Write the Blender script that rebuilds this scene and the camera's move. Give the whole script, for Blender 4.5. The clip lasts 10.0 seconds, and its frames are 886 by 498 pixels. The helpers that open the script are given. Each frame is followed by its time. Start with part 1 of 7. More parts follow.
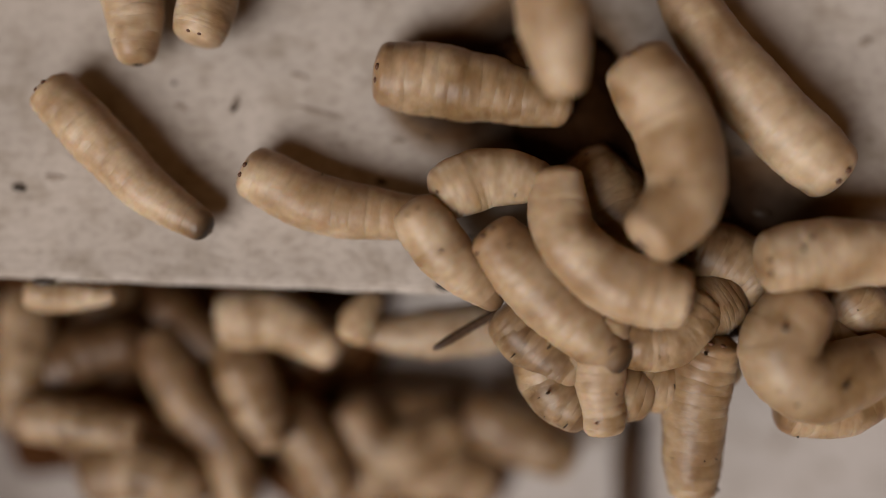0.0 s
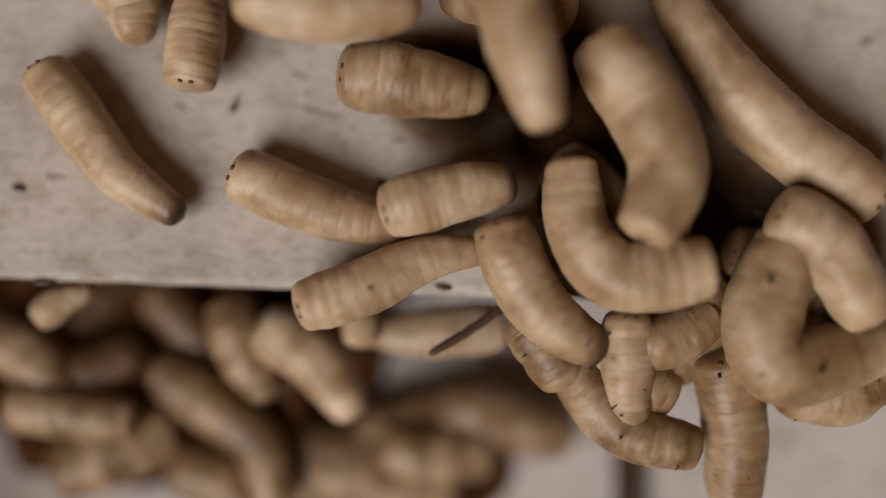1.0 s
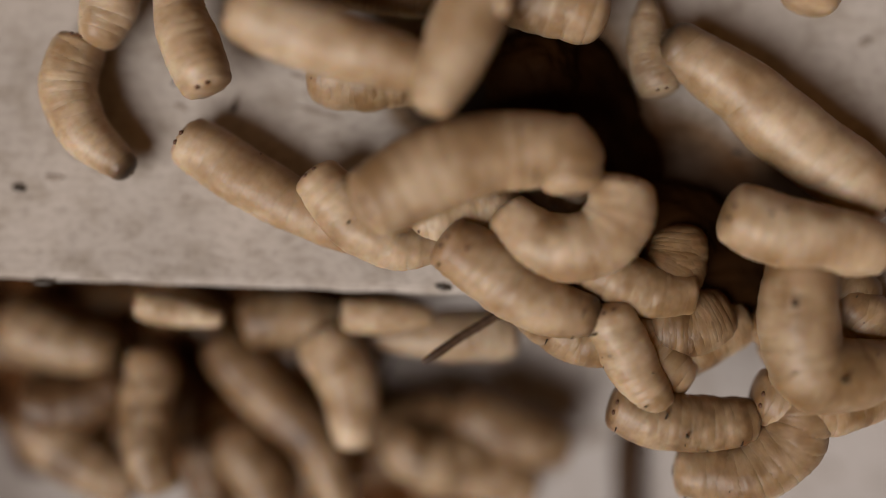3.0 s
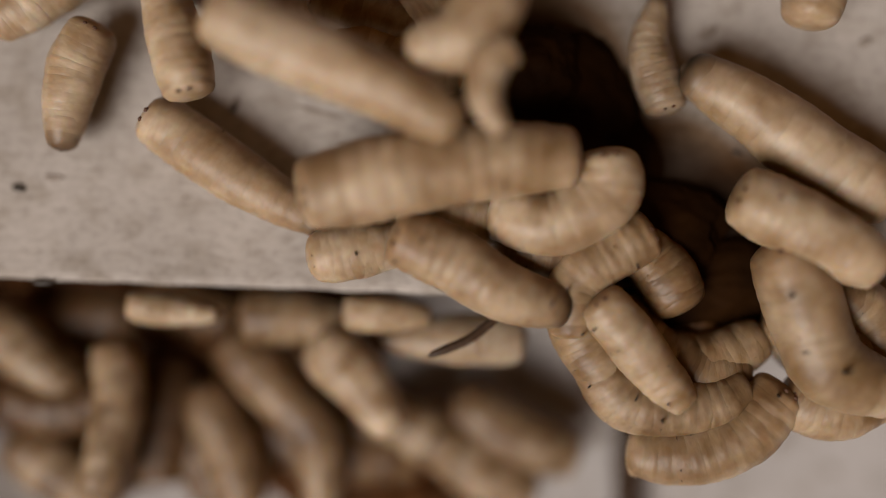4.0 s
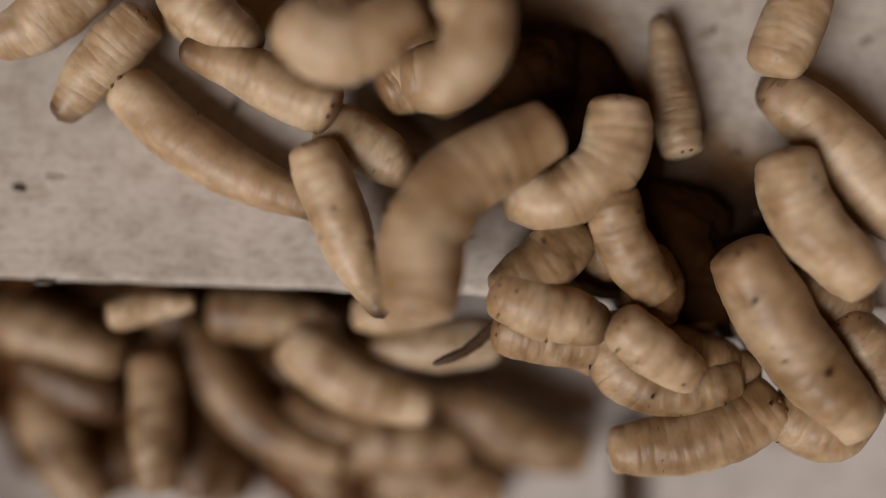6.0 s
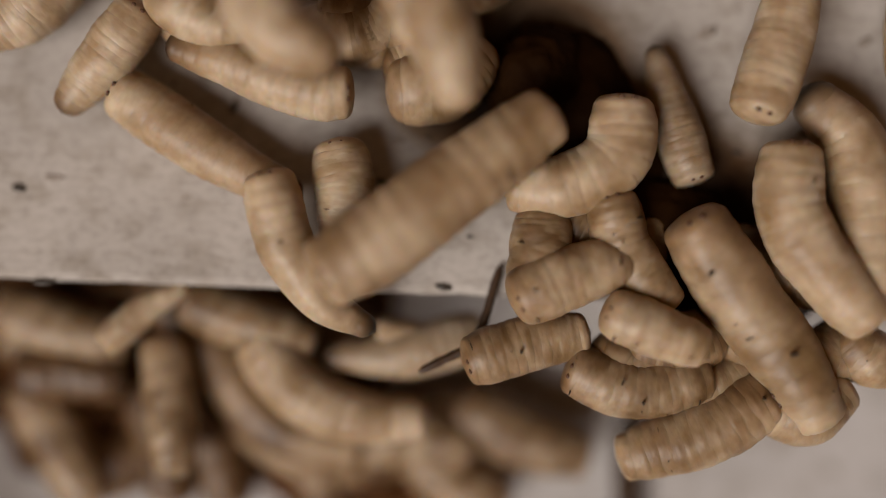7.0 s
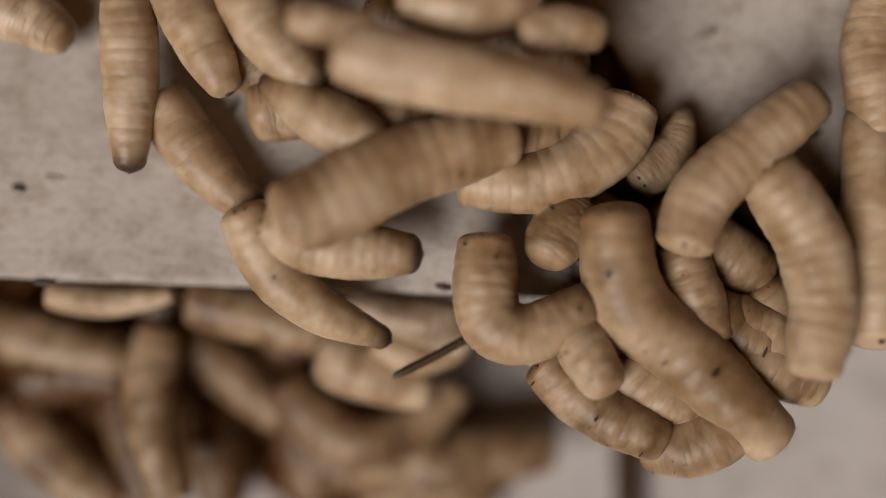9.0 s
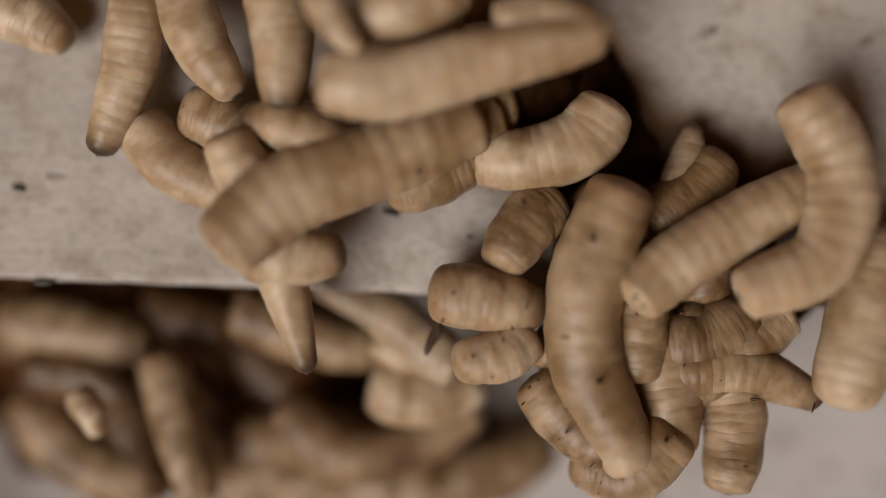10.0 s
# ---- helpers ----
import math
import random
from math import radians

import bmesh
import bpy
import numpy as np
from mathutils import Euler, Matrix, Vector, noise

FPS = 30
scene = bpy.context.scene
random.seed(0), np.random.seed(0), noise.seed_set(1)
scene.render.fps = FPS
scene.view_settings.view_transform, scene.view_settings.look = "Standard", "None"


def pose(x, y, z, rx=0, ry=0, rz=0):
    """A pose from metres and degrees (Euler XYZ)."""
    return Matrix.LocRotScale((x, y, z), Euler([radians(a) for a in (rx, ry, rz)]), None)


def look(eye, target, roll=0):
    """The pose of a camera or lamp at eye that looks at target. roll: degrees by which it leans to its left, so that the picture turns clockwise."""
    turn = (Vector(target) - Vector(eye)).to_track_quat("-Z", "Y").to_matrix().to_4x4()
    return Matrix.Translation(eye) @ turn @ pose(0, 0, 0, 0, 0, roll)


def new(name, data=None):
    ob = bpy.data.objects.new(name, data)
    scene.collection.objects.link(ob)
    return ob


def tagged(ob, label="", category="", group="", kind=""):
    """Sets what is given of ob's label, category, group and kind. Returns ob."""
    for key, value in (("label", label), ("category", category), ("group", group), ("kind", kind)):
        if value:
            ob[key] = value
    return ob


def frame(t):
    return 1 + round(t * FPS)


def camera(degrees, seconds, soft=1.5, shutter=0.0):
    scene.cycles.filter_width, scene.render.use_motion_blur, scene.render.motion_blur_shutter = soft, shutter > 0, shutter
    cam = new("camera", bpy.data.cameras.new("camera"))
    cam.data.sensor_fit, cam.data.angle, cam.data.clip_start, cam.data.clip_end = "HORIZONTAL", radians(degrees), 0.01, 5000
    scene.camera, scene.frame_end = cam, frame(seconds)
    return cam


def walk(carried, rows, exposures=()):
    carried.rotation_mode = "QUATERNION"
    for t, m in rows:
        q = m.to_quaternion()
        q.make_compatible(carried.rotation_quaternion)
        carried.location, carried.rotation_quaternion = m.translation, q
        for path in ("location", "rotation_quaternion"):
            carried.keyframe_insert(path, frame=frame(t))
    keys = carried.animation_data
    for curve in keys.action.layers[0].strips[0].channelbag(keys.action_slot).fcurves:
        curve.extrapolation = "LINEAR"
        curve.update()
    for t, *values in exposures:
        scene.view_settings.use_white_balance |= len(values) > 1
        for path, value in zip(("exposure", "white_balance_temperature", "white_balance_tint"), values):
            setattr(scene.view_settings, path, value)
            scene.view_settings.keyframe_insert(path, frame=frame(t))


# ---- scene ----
# A still camera a hand's width above a ledge where maggots crawl. 1 mm = MM.
MM = 0.001
TILT = 6.0
REACH = 53.85 * MM
EYE = Vector((0, -math.sin(radians(TILT)), math.cos(radians(TILT)))) * REACH
cam = camera(40.0, 10.0, soft=1.0)
walk(cam, [(0.0, look(EYE, (0, 0, 0))), (10.0, look(EYE, (0, 0, 0)))])
cam.data.dof.use_dof = True
cam.data.dof.focus_distance = 51.8 * MM
cam.data.dof.aperture_fstop = 6.6

# ---- light: broad soft daylight from front and left, orange fill added to brown shadows ----
world = bpy.data.worlds.new("world")
scene.world = world
world.use_nodes = True
world.node_tree.nodes["Background"].inputs["Color"].default_value = (1.0, 0.40, 0.09, 1)
world.node_tree.nodes["Background"].inputs["Strength"].default_value = 0.085
sun = new("sun", bpy.data.lights.new("sun", "SUN"))
sun.data.energy = 3.55
sun.data.angle = radians(36)
sun.data.color = (1.0, 0.925, 0.87)
sun.matrix_world = look((-0.062, -0.080, 0.095), (0, 0, 0))
scene.view_settings.exposure = 0.0


# ---- materials ----
def shader(name, rough=0.5):
    m = bpy.data.materials.new(name)
    m.use_nodes = True
    n = m.node_tree.nodes
    b = n["Principled BSDF"]
    b.inputs["Roughness"].default_value = rough
    return m, n, m.node_tree.links, b


def noise_node(n, links, coord, scale, detail=4, stretch=(1, 1, 1), rough=0.55):
    mp = n.new("ShaderNodeMapping")
    mp.inputs["Scale"].default_value = stretch
    links.new(coord, mp.inputs["Vector"])
    t = n.new("ShaderNodeTexNoise")
    t.inputs["Scale"].default_value = scale
    t.inputs["Detail"].default_value = detail
    t.inputs["Roughness"].default_value = rough
    links.new(mp.outputs["Vector"], t.inputs["Vector"])
    return t.outputs["Fac"]


def ramp(n, links, fac, stops):
    r = n.new("ShaderNodeValToRGB")
    while len(r.color_ramp.elements) < len(stops):
        r.color_ramp.elements.new(0.5)
    for e, (p, c) in zip(r.color_ramp.elements, stops):
        e.position, e.color = p, (*c, 1)
    links.new(fac, r.inputs["Fac"])
    return r.outputs["Color"]


def mix(n, links, mode, fac, a, b):
    x = n.new("ShaderNodeMix")
    x.data_type, x.blend_type = "RGBA", mode
    x.inputs[0].default_value = fac
    links.new(a, x.inputs[6])
    links.new(b, x.inputs[7])
    return x.outputs[2]


def bump(n, links, b, heights):
    last = None
    for h, strength, dist in heights:
        k = n.new("ShaderNodeBump")
        k.inputs["Strength"].default_value = strength
        k.inputs["Distance"].default_value = dist
        links.new(h, k.inputs["Height"])
        if last:
            links.new(last, k.inputs["Normal"])
        last = k.outputs["Normal"]
    links.new(last, b.inputs["Normal"])


def skin(name, light, dark, tip=False, dirt=0.0):
    """Moist translucent larval skin: cream with soft blotches, the gut showing through and a dull wet sheen."""
    m, n, links, b = shader(name, 0.5)
    at = n.new("ShaderNodeAttribute")
    at.attribute_name = "body"
    tc = at.outputs["Vector"]
    own = n.new("ShaderNodeAttribute")
    own.attribute_name = "shade"
    big = noise_node(n, links, tc, 0.55, 3, (1, 1, 0.6))
    fine = noise_node(n, links, tc, 3.5, 3)
    pits = noise_node(n, links, tc, 1.8, 2)
    gut = noise_node(n, links, tc, 0.8, 2, (1, 1, 0.3))
    folds = noise_node(n, links, tc, 0.8, 1, (0.7, 0.7, 1.5))
    colour = ramp(n, links, big, [(0.33, dark), (0.62, light)])
    colour = mix(n, links, "MULTIPLY", 0.7, colour, ramp(n, links, fine, [(0.3, (0.88, 0.85, 0.82)), (0.6, (1, 1, 1))]))
    colour = mix(n, links, "MULTIPLY", 0.6, colour, ramp(n, links, gut, [(0.36, (0.62, 0.49, 0.34)), (0.58, (1, 1, 1))]))
    colour = mix(n, links, "MULTIPLY", 1.0, colour, ramp(n, links, own.outputs["Fac"], [(0.0, (0.84, 0.80, 0.75)), (1.0, (1, 1, 1))]))
    along = n.new("ShaderNodeSeparateXYZ")
    links.new(tc, along.inputs[0])

    def stretch(start, end, stops, amount, colour):
        span = n.new("ShaderNodeMapRange")
        span.inputs["From Min"].default_value, span.inputs["From Max"].default_value = start, end
        links.new(along.outputs["Z"], span.inputs["Value"])
        return mix(n, links, "MULTIPLY", amount, colour, ramp(n, links, span.outputs["Result"], stops))

    if dirt:    # brown juice smears doubling as the clump's painted shade; tail end steeped in it
        smear_shade = noise_node(n, links, tc, 0.7, 4, (1, 1, 0.7), 0.6)
        colour = mix(n, links, "MULTIPLY", dirt, colour, ramp(n, links, smear_shade, [(0.44, (1, 1, 1)), (0.60, (0.66, 0.52, 0.37)), (0.76, (0.34, 0.22, 0.11))]))
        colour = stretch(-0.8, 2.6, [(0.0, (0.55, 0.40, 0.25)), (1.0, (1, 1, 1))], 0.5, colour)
    if tip:    # the grey translucent head end
        colour = stretch(9.6, 12.8, [(0.0, (1, 1, 1)), (0.5, (0.78, 0.74, 0.70)), (0.78, (0.42, 0.37, 0.32)), (1.0, (0.08, 0.065, 0.05))], 1.0, colour)
    links.new(colour, b.inputs["Base Color"])
    b.inputs["Coat Weight"].default_value = 0.08
    b.inputs["Coat Roughness"].default_value = 0.3
    b.inputs["Subsurface Weight"].default_value = 0.55
    b.inputs["Subsurface Radius"].default_value = (1.0, 0.5, 0.2)
    b.inputs["Subsurface Scale"].default_value = 0.33 * MM
    b.inputs["Specular IOR Level"].default_value = 0.42
    bump(n, links, b, [(folds, 0.4, 0.2 * MM), (pits, 0.25, 0.12 * MM), (fine, 0.10 + 0.08 * dirt, 0.06 * MM)])
    return m


SKIN = {
    "cream": skin("skin_cream", (0.57, 0.455, 0.33), (0.32, 0.218, 0.122)),
    "cream_tip": skin("skin_cream_tip", (0.57, 0.455, 0.33), (0.32, 0.218, 0.122), True),
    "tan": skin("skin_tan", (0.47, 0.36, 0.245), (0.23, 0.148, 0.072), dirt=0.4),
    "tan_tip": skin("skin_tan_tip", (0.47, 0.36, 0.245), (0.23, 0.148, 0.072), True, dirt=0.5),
    # stained skin, also darkened to stand for shade inside the heaps
    "soiled": skin("skin_soiled_shade", (0.42, 0.32, 0.215), (0.17, 0.105, 0.048), dirt=0.5),
    "grey": skin("skin_grey", (0.46, 0.375, 0.28), (0.30, 0.22, 0.145), True),
    # shaded copies of the skin, for maggots low in the heaps
    "brown": skin("skin_shade_brown", (0.29, 0.198, 0.112), (0.14, 0.082, 0.036), dirt=0.65),
    "dark": skin("skin_shade_dark", (0.17, 0.10, 0.045), (0.09, 0.048, 0.018), dirt=0.6),
}


def plain(name, a, b2, scale, rough=0.6):
    m, n, links, b = shader(name, rough)
    tc = n.new("ShaderNodeTexCoord").outputs["Object"]
    f = noise_node(n, links, tc, scale, 4)
    links.new(ramp(n, links, f, [(0.3, a), (0.7, b2)]), b.inputs["Base Color"])
    return m


BLACK = plain("black_grit", (0.012, 0.008, 0.005), (0.04, 0.024, 0.013), 3000, 0.45)
HORN = plain("brown_horn", (0.05, 0.02, 0.010), (0.12, 0.052, 0.024), 3, 0.6)
HEADSKIN = plain("clear_head_skin", (0.05, 0.036, 0.024), (0.17, 0.125, 0.085), 2, 0.3)
FIBRE = plain("dark_fibre", (0.022, 0.010, 0.004), (0.065, 0.032, 0.013), 2, 0.5)
# brown colour that stands in for the shade under the ledge
SHADE_BROWN = plain("shade_brown_board", (0.09, 0.04, 0.014), (0.18, 0.09, 0.036), 300, 0.8)
STAIN = plain("grey_stain", (0.20, 0.165, 0.135), (0.34, 0.29, 0.25), 3, 0.8)
MUCK = plain("amber_brown_waste", (0.035, 0.014, 0.003), (0.11, 0.045, 0.011), 420, 0.4)
# near black, as these clods also stand in for shade between maggots
WASTE_SHADE = plain("brown_waste_gap_shade", (0.009, 0.0034, 0.0008), (0.026, 0.010, 0.0024), 350, 0.7)
MASH = plain("moist_orange_brown_mash", (0.03, 0.011, 0.003), (0.085, 0.032, 0.008), 260, 0.8)
MASH.node_tree.nodes["Principled BSDF"].inputs["Specular IOR Level"].default_value = 0.12
WASTE_SHADE.node_tree.nodes["Principled BSDF"].inputs["Specular IOR Level"].default_value = 0.03


def rough_white(name, tint, shade_spots=()):
    """Worn off-white board: mottled, with grain, faint streaks and yellowish stains."""
    m, n, links, b = shader(name, 0.8)
    b.inputs["Specular IOR Level"].default_value = 0.08
    tc = n.new("ShaderNodeTexCoord").outputs["Object"]
    wide = noise_node(n, links, tc, 130, 4)
    mid = noise_node(n, links, tc, 620, 5, (0.8, 1, 1))
    grain = noise_node(n, links, tc, 3200, 4, (0.6, 1, 1), 0.7)
    c = ramp(n, links, wide, [(0.3, tuple(0.80 * v for v in tint)), (0.7, tint)])
    c = mix(n, links, "MULTIPLY", 0.9, c, ramp(n, links, mid, [(0.30, (0.70, 0.67, 0.62)), (0.52, (1, 1, 1))]))
    c = mix(n, links, "MULTIPLY", 0.6, c, ramp(n, links, grain, [(0.33, (0.6, 0.58, 0.56)), (0.54, (1, 1, 1))]))
    for x, y, reach in shade_spots:    # shade painted brown into the board round the maggots: x, y, reach in mm
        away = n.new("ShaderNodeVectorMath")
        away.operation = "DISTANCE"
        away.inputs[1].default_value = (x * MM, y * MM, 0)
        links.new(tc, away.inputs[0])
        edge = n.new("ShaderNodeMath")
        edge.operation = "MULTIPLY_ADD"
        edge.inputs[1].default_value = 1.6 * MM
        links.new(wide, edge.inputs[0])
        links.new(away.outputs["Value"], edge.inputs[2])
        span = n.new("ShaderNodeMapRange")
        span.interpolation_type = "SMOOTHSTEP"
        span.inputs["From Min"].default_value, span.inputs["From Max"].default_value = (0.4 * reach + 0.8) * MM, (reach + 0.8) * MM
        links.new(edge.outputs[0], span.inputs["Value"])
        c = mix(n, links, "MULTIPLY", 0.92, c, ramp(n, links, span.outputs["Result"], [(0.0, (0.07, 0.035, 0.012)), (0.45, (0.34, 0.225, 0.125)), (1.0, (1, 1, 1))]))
    links.new(c, b.inputs["Base Color"])
    bump(n, links, b, [(mid, 0.5, 0.12 * MM), (grain, 0.6, 0.05 * MM)])
    return m


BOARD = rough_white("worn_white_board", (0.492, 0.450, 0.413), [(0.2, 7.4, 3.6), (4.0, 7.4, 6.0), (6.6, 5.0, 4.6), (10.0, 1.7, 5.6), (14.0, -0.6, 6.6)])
TRAY = rough_white("white_tray", (0.53, 0.50, 0.485))


# ---- mesh helpers ----
def mesh_of(name, bm, material, smooth=True):
    me = bpy.data.meshes.new(name)
    bmesh.ops.recalc_face_normals(bm, faces=bm.faces)
    bm.to_mesh(me)
    bm.free()
    me.materials.append(material)
    if smooth:
        me.polygons.foreach_set("use_smooth", [True] * len(me.polygons))
    return me


def part(name, me, parent, label=""):
    ob = new(name, me)
    ob.parent = parent
    return tagged(ob, label)


def lathe(profile, sides=22, wobble=0.0, seed=0):
    """A closed body of rings (z, radius) about the z axis, slightly uneven."""
    bm = bmesh.new()
    rings = []
    for z, r in profile:
        ring = []
        for k in range(sides):
            a = 2 * math.pi * k / sides
            w = 1 + wobble * noise.noise(Vector((math.cos(a) * 1.3 + seed * 3.1, math.sin(a) * 1.3, z * 1.7)))
            ring.append(bm.verts.new((r * w * math.cos(a), r * w * math.sin(a), z)))
        rings.append(ring)
    for a, b in zip(rings, rings[1:]):
        for k in range(sides):
            bm.faces.new((a[k], a[(k + 1) % sides], b[(k + 1) % sides], b[k]))
    bm.faces.new(rings[0][::-1])
    bm.faces.new(rings[-1])
    return bm


def lump(scale, seed, rough=0.3, detail=2):
    """A small uneven grain."""
    bm = bmesh.new()
    bmesh.ops.create_icosphere(bm, subdivisions=detail, radius=1)
    for v in bm.verts:
        k = 1 + rough * noise.noise(v.co * 1.4 + Vector((seed * 7.3, 0, 0)))
        v.co = Vector((v.co.x * scale[0], v.co.y * scale[1], v.co.z * scale[2])) * k
    return bm


# ---- the setting: a thin overhanging board above a white tray ----
EDGE_L, EDGE_R, DROP = -1.26, -2.69, -10.0    # board edge at x = -20 and 20 mm, depth of the tray


def edge_y(x):
    return EDGE_L + (EDGE_R - EDGE_L) * (x + 20) / 40


def build_board():
    bm = bmesh.new()
    thick, nx = 0.9, 320
    rows = []
    for i in range(nx + 1):
        x = -120 + 240 * i / nx
        y = edge_y(x) + 0.09 * noise.noise(Vector((x * 0.6, 0, 0))) + 0.05 * noise.noise(Vector((x * 2.3, 5, 0)))
        ridge = [(150, 0.0), (y + 6, 0.0), (y + 0.35, 0.0), (y + 0.12, -0.05), (y, -0.2), (y + 0.02, -thick + 0.15), (y + 0.15, -thick), (150, -thick)]
        rows.append([bm.verts.new((x * MM, a * MM, b * MM)) for a, b in ridge])
    for a, b in zip(rows, rows[1:]):
        for k in range(len(a)):
            bm.faces.new((a[k], a[(k + 1) % len(a)], b[(k + 1) % len(b)], b[k]))
    bm.faces.new(rows[0])
    bm.faces.new(rows[-1][::-1])
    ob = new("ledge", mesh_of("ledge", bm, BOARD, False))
    tagged(ob, "worn off-white ledge board with stains, painted brown shade and a thin edge", "ledge", kind="structure")


def build_block(name, lo, hi, material, label, category):
    bm = bmesh.new()
    bmesh.ops.create_cube(bm, size=1)
    for v in bm.verts:
        v.co = Vector([(lo[k] if v.co[k] < 0 else hi[k]) * MM for k in range(3)])
    bmesh.ops.bevel(bm, geom=bm.edges[:], offset=0.2 * MM, segments=2, affect="EDGES")
    ob = new(name, mesh_of(name, bm, material, False))
    tagged(ob, label, category, kind="structure")


build_board()
build_block("floor", (-400, -400, DROP - 4), (400, 400, DROP), TRAY, "smooth whitish tray floor with grey marks", "floor")
# unseen wall, added to shade the left side of the lower heap
build_block("shade_wall_west", (-36, -80, DROP), (-31, -3.2, 4), TRAY, "unseen upright whitish wall added to shade the left of the tray", "wall")
build_block("wall_back", (-120, 2.0, DROP), (120, 149, -0.9), SHADE_BROWN, "riser under the ledge, coloured brown for the shade there", "wall")


def build_waste(name, x0, x1, y0, y1, base, high, label, seed):
    """A low lumpy heap of moist waste with an uneven outline."""
    bm = bmesh.new()
    nx, ny = 70, 44
    grid = []
    for i in range(nx + 1):
        col = []
        for j in range(ny + 1):
            u, v = i / nx, j / ny
            x, y = x0 + (x1 - x0) * u, y0 + (y1 - y0) * v
            d = math.hypot(2 * u - 1, 2 * v - 1) + 0.3 * noise.noise(Vector((x * 0.35, y * 0.35, seed + 7)))
            rim = min(1, max(0, 3 * (1 - d)))
            h = rim * (0.85 + 0.35 * noise.noise(Vector((x * 0.28 + seed, y * 0.28, 0))) + 0.25 * noise.noise(Vector((x * 0.9, y * 0.9, seed))) + 0.1 * noise.noise(Vector((x * 2.6, y * 2.6, seed))))
            col.append(bm.verts.new((x * MM, y * MM, (base - 0.3 + high * max(0, h)) * MM)))
        grid.append(col)
    for a, b in zip(grid, grid[1:]):
        for j in range(ny):
            bm.faces.new((a[j], b[j], b[j + 1], a[j + 1]))
    ob = new(name, mesh_of(name, bm, MASH))
    tagged(ob, label, "waste", kind="stuff")


build_waste("waste_heap", -26, -2, -11.2, 7, DROP, 4.4, "moist orange-brown waste under the maggots on the tray", 1)
build_waste("waste_heap", -10, 4.5, -13.5, -6.2, DROP, 2.6, "moist orange-brown waste on the white tray floor", 2)

def build_clod(x, y, z, size, label, seed, material=None):
    """A lumpy rounded clod of wet waste."""
    bm = bmesh.new()
    bmesh.ops.create_icosphere(bm, subdivisions=5, radius=1)
    for v in bm.verts:
        q = v.co.copy()
        k = 1 + 0.22 * noise.noise(q * 1.3 + Vector((seed, 0, 0))) + 0.07 * noise.noise(q * 3 + Vector((0, seed, 0))) + 0.045 * noise.noise(q * 8 + Vector((0, 0, seed)))
        v.co = Vector(((x + q.x * k * size[0]) * MM, (y + q.y * k * size[1]) * MM, (z + q.z * k * size[2]) * MM))
    tagged(new("waste_clod", mesh_of("waste_clod", bm, material or WASTE_SHADE)), label, "waste", kind="stuff")


build_clod(12.0, -1.4, -1.2, (5.0, 2.6, 1.9), "wet waste bulging over the ledge edge, toned near black for shade", 3)
build_clod(10.8, -2.4, -1.3, (2.3, 1.9, 1.5), "amber-brown wet waste hanging from the ledge edge", 6, MUCK)
build_clod(9.2, 0.6, 0.2, (3.3, 2.5, 1.15), "wet waste toned near black for the shade between the maggots on the ledge", 5)
build_clod(6.0, 6.4, -0.1, (2.7, 3.6, 1.2), "thin layer of wet waste on the ledge board, toned near black for shade", 11)
build_clod(7.0, 2.6, -0.1, (2.6, 1.8, 0.7), "wet waste smeared under the maggots, toned near black for shade", 13)
build_clod(7.6, 0.1, -0.25, (3.0, 2.0, 0.75), "amber-brown wet waste under the maggots at the ledge edge", 17, MUCK)
build_clod(8.2, 3.8, -0.1, (1.5, 2.2, 0.6), "wet waste beside the maggots on the ledge, toned near black for shade", 23)
build_clod(5.7, 2.1, -0.15, (1.7, 1.3, 0.6), "wet waste smeared on the ledge board, toned near black for shade", 19)
build_clod(3.9, 7.8, 0.1, (2.2, 2.2, 2.4), "wet waste heap on the ledge board, toned near black for shade", 8)

# grains, droppings and scratches on the board and the tray
GRAIN = [mesh_of("grain", lump((1, 0.62, 0.35), s), BLACK) for s in range(4)]
MARK = [mesh_of("mark", lump((1, 0.6, 0.12), s + 9, 0.5), STAIN) for s in range(4)]


def grain(x, y, z, size, turn, stretch=1.0, mark=False, k=0):
    ob = new("stain_spot" if mark else "dropping", (MARK if mark else GRAIN)[k % 4])
    ob.matrix_world = pose(x * MM, y * MM, z * MM, 0, 0, turn)
    ob.scale = (size * stretch * MM, size * MM, size * MM)
    if mark:
        tagged(ob, "faint grey stain spot on the whitish board", "stain", "stains")
    else:
        tagged(ob, "tiny black dropping lying on the ledge board", "dropping", "droppings")


grain(-18.82, 2.73, 0, 0.30, -10, 1.2, False, 0)
grain(-9.34, 6.44, 0, 0.33, 70, 1.2, True, 1)
grain(-9.36, 6.34, 0, 0.23, 70, 1.2, False, 2)
grain(-0.68, 5.03, 0, 0.15, 0, 1, False, 3)
grain(-2.74, 3.01, 0, 0.23, -10, 1.2, False, 4)
grain(-12.07, 7.47, 0, 0.13, 0, 1, False, 5)
grain(0.02, -1.68, 0, 0.30, -10, 1.3, False, 6)
grain(14.19, 1.61, 0, 0.33, -10, 1.3, False, 7)
grain(-6.45, 7.81, 0, 0.20, -15, 2.2, True, 8)
grain(-5.67, 6.18, 0, 0.23, -15, 4, True, 9)
grain(-4.91, 5.98, 0, 0.15, -10, 3, True, 10)
grain(-11.74, 6.39, 0, 0.20, -30, 2, True, 11)
grain(-2.04, 4.85, 0, 0.25, 0, 1.2, True, 12)
grain(-2.31, 1.66, 0, 0.30, -10, 1.3, False, 13)
grain(1.18, 0.55, 0, 0.15, 0, 1, False, 14)
grain(13.13, 4.33, 0, 0.18, -10, 1.6, False, 15)
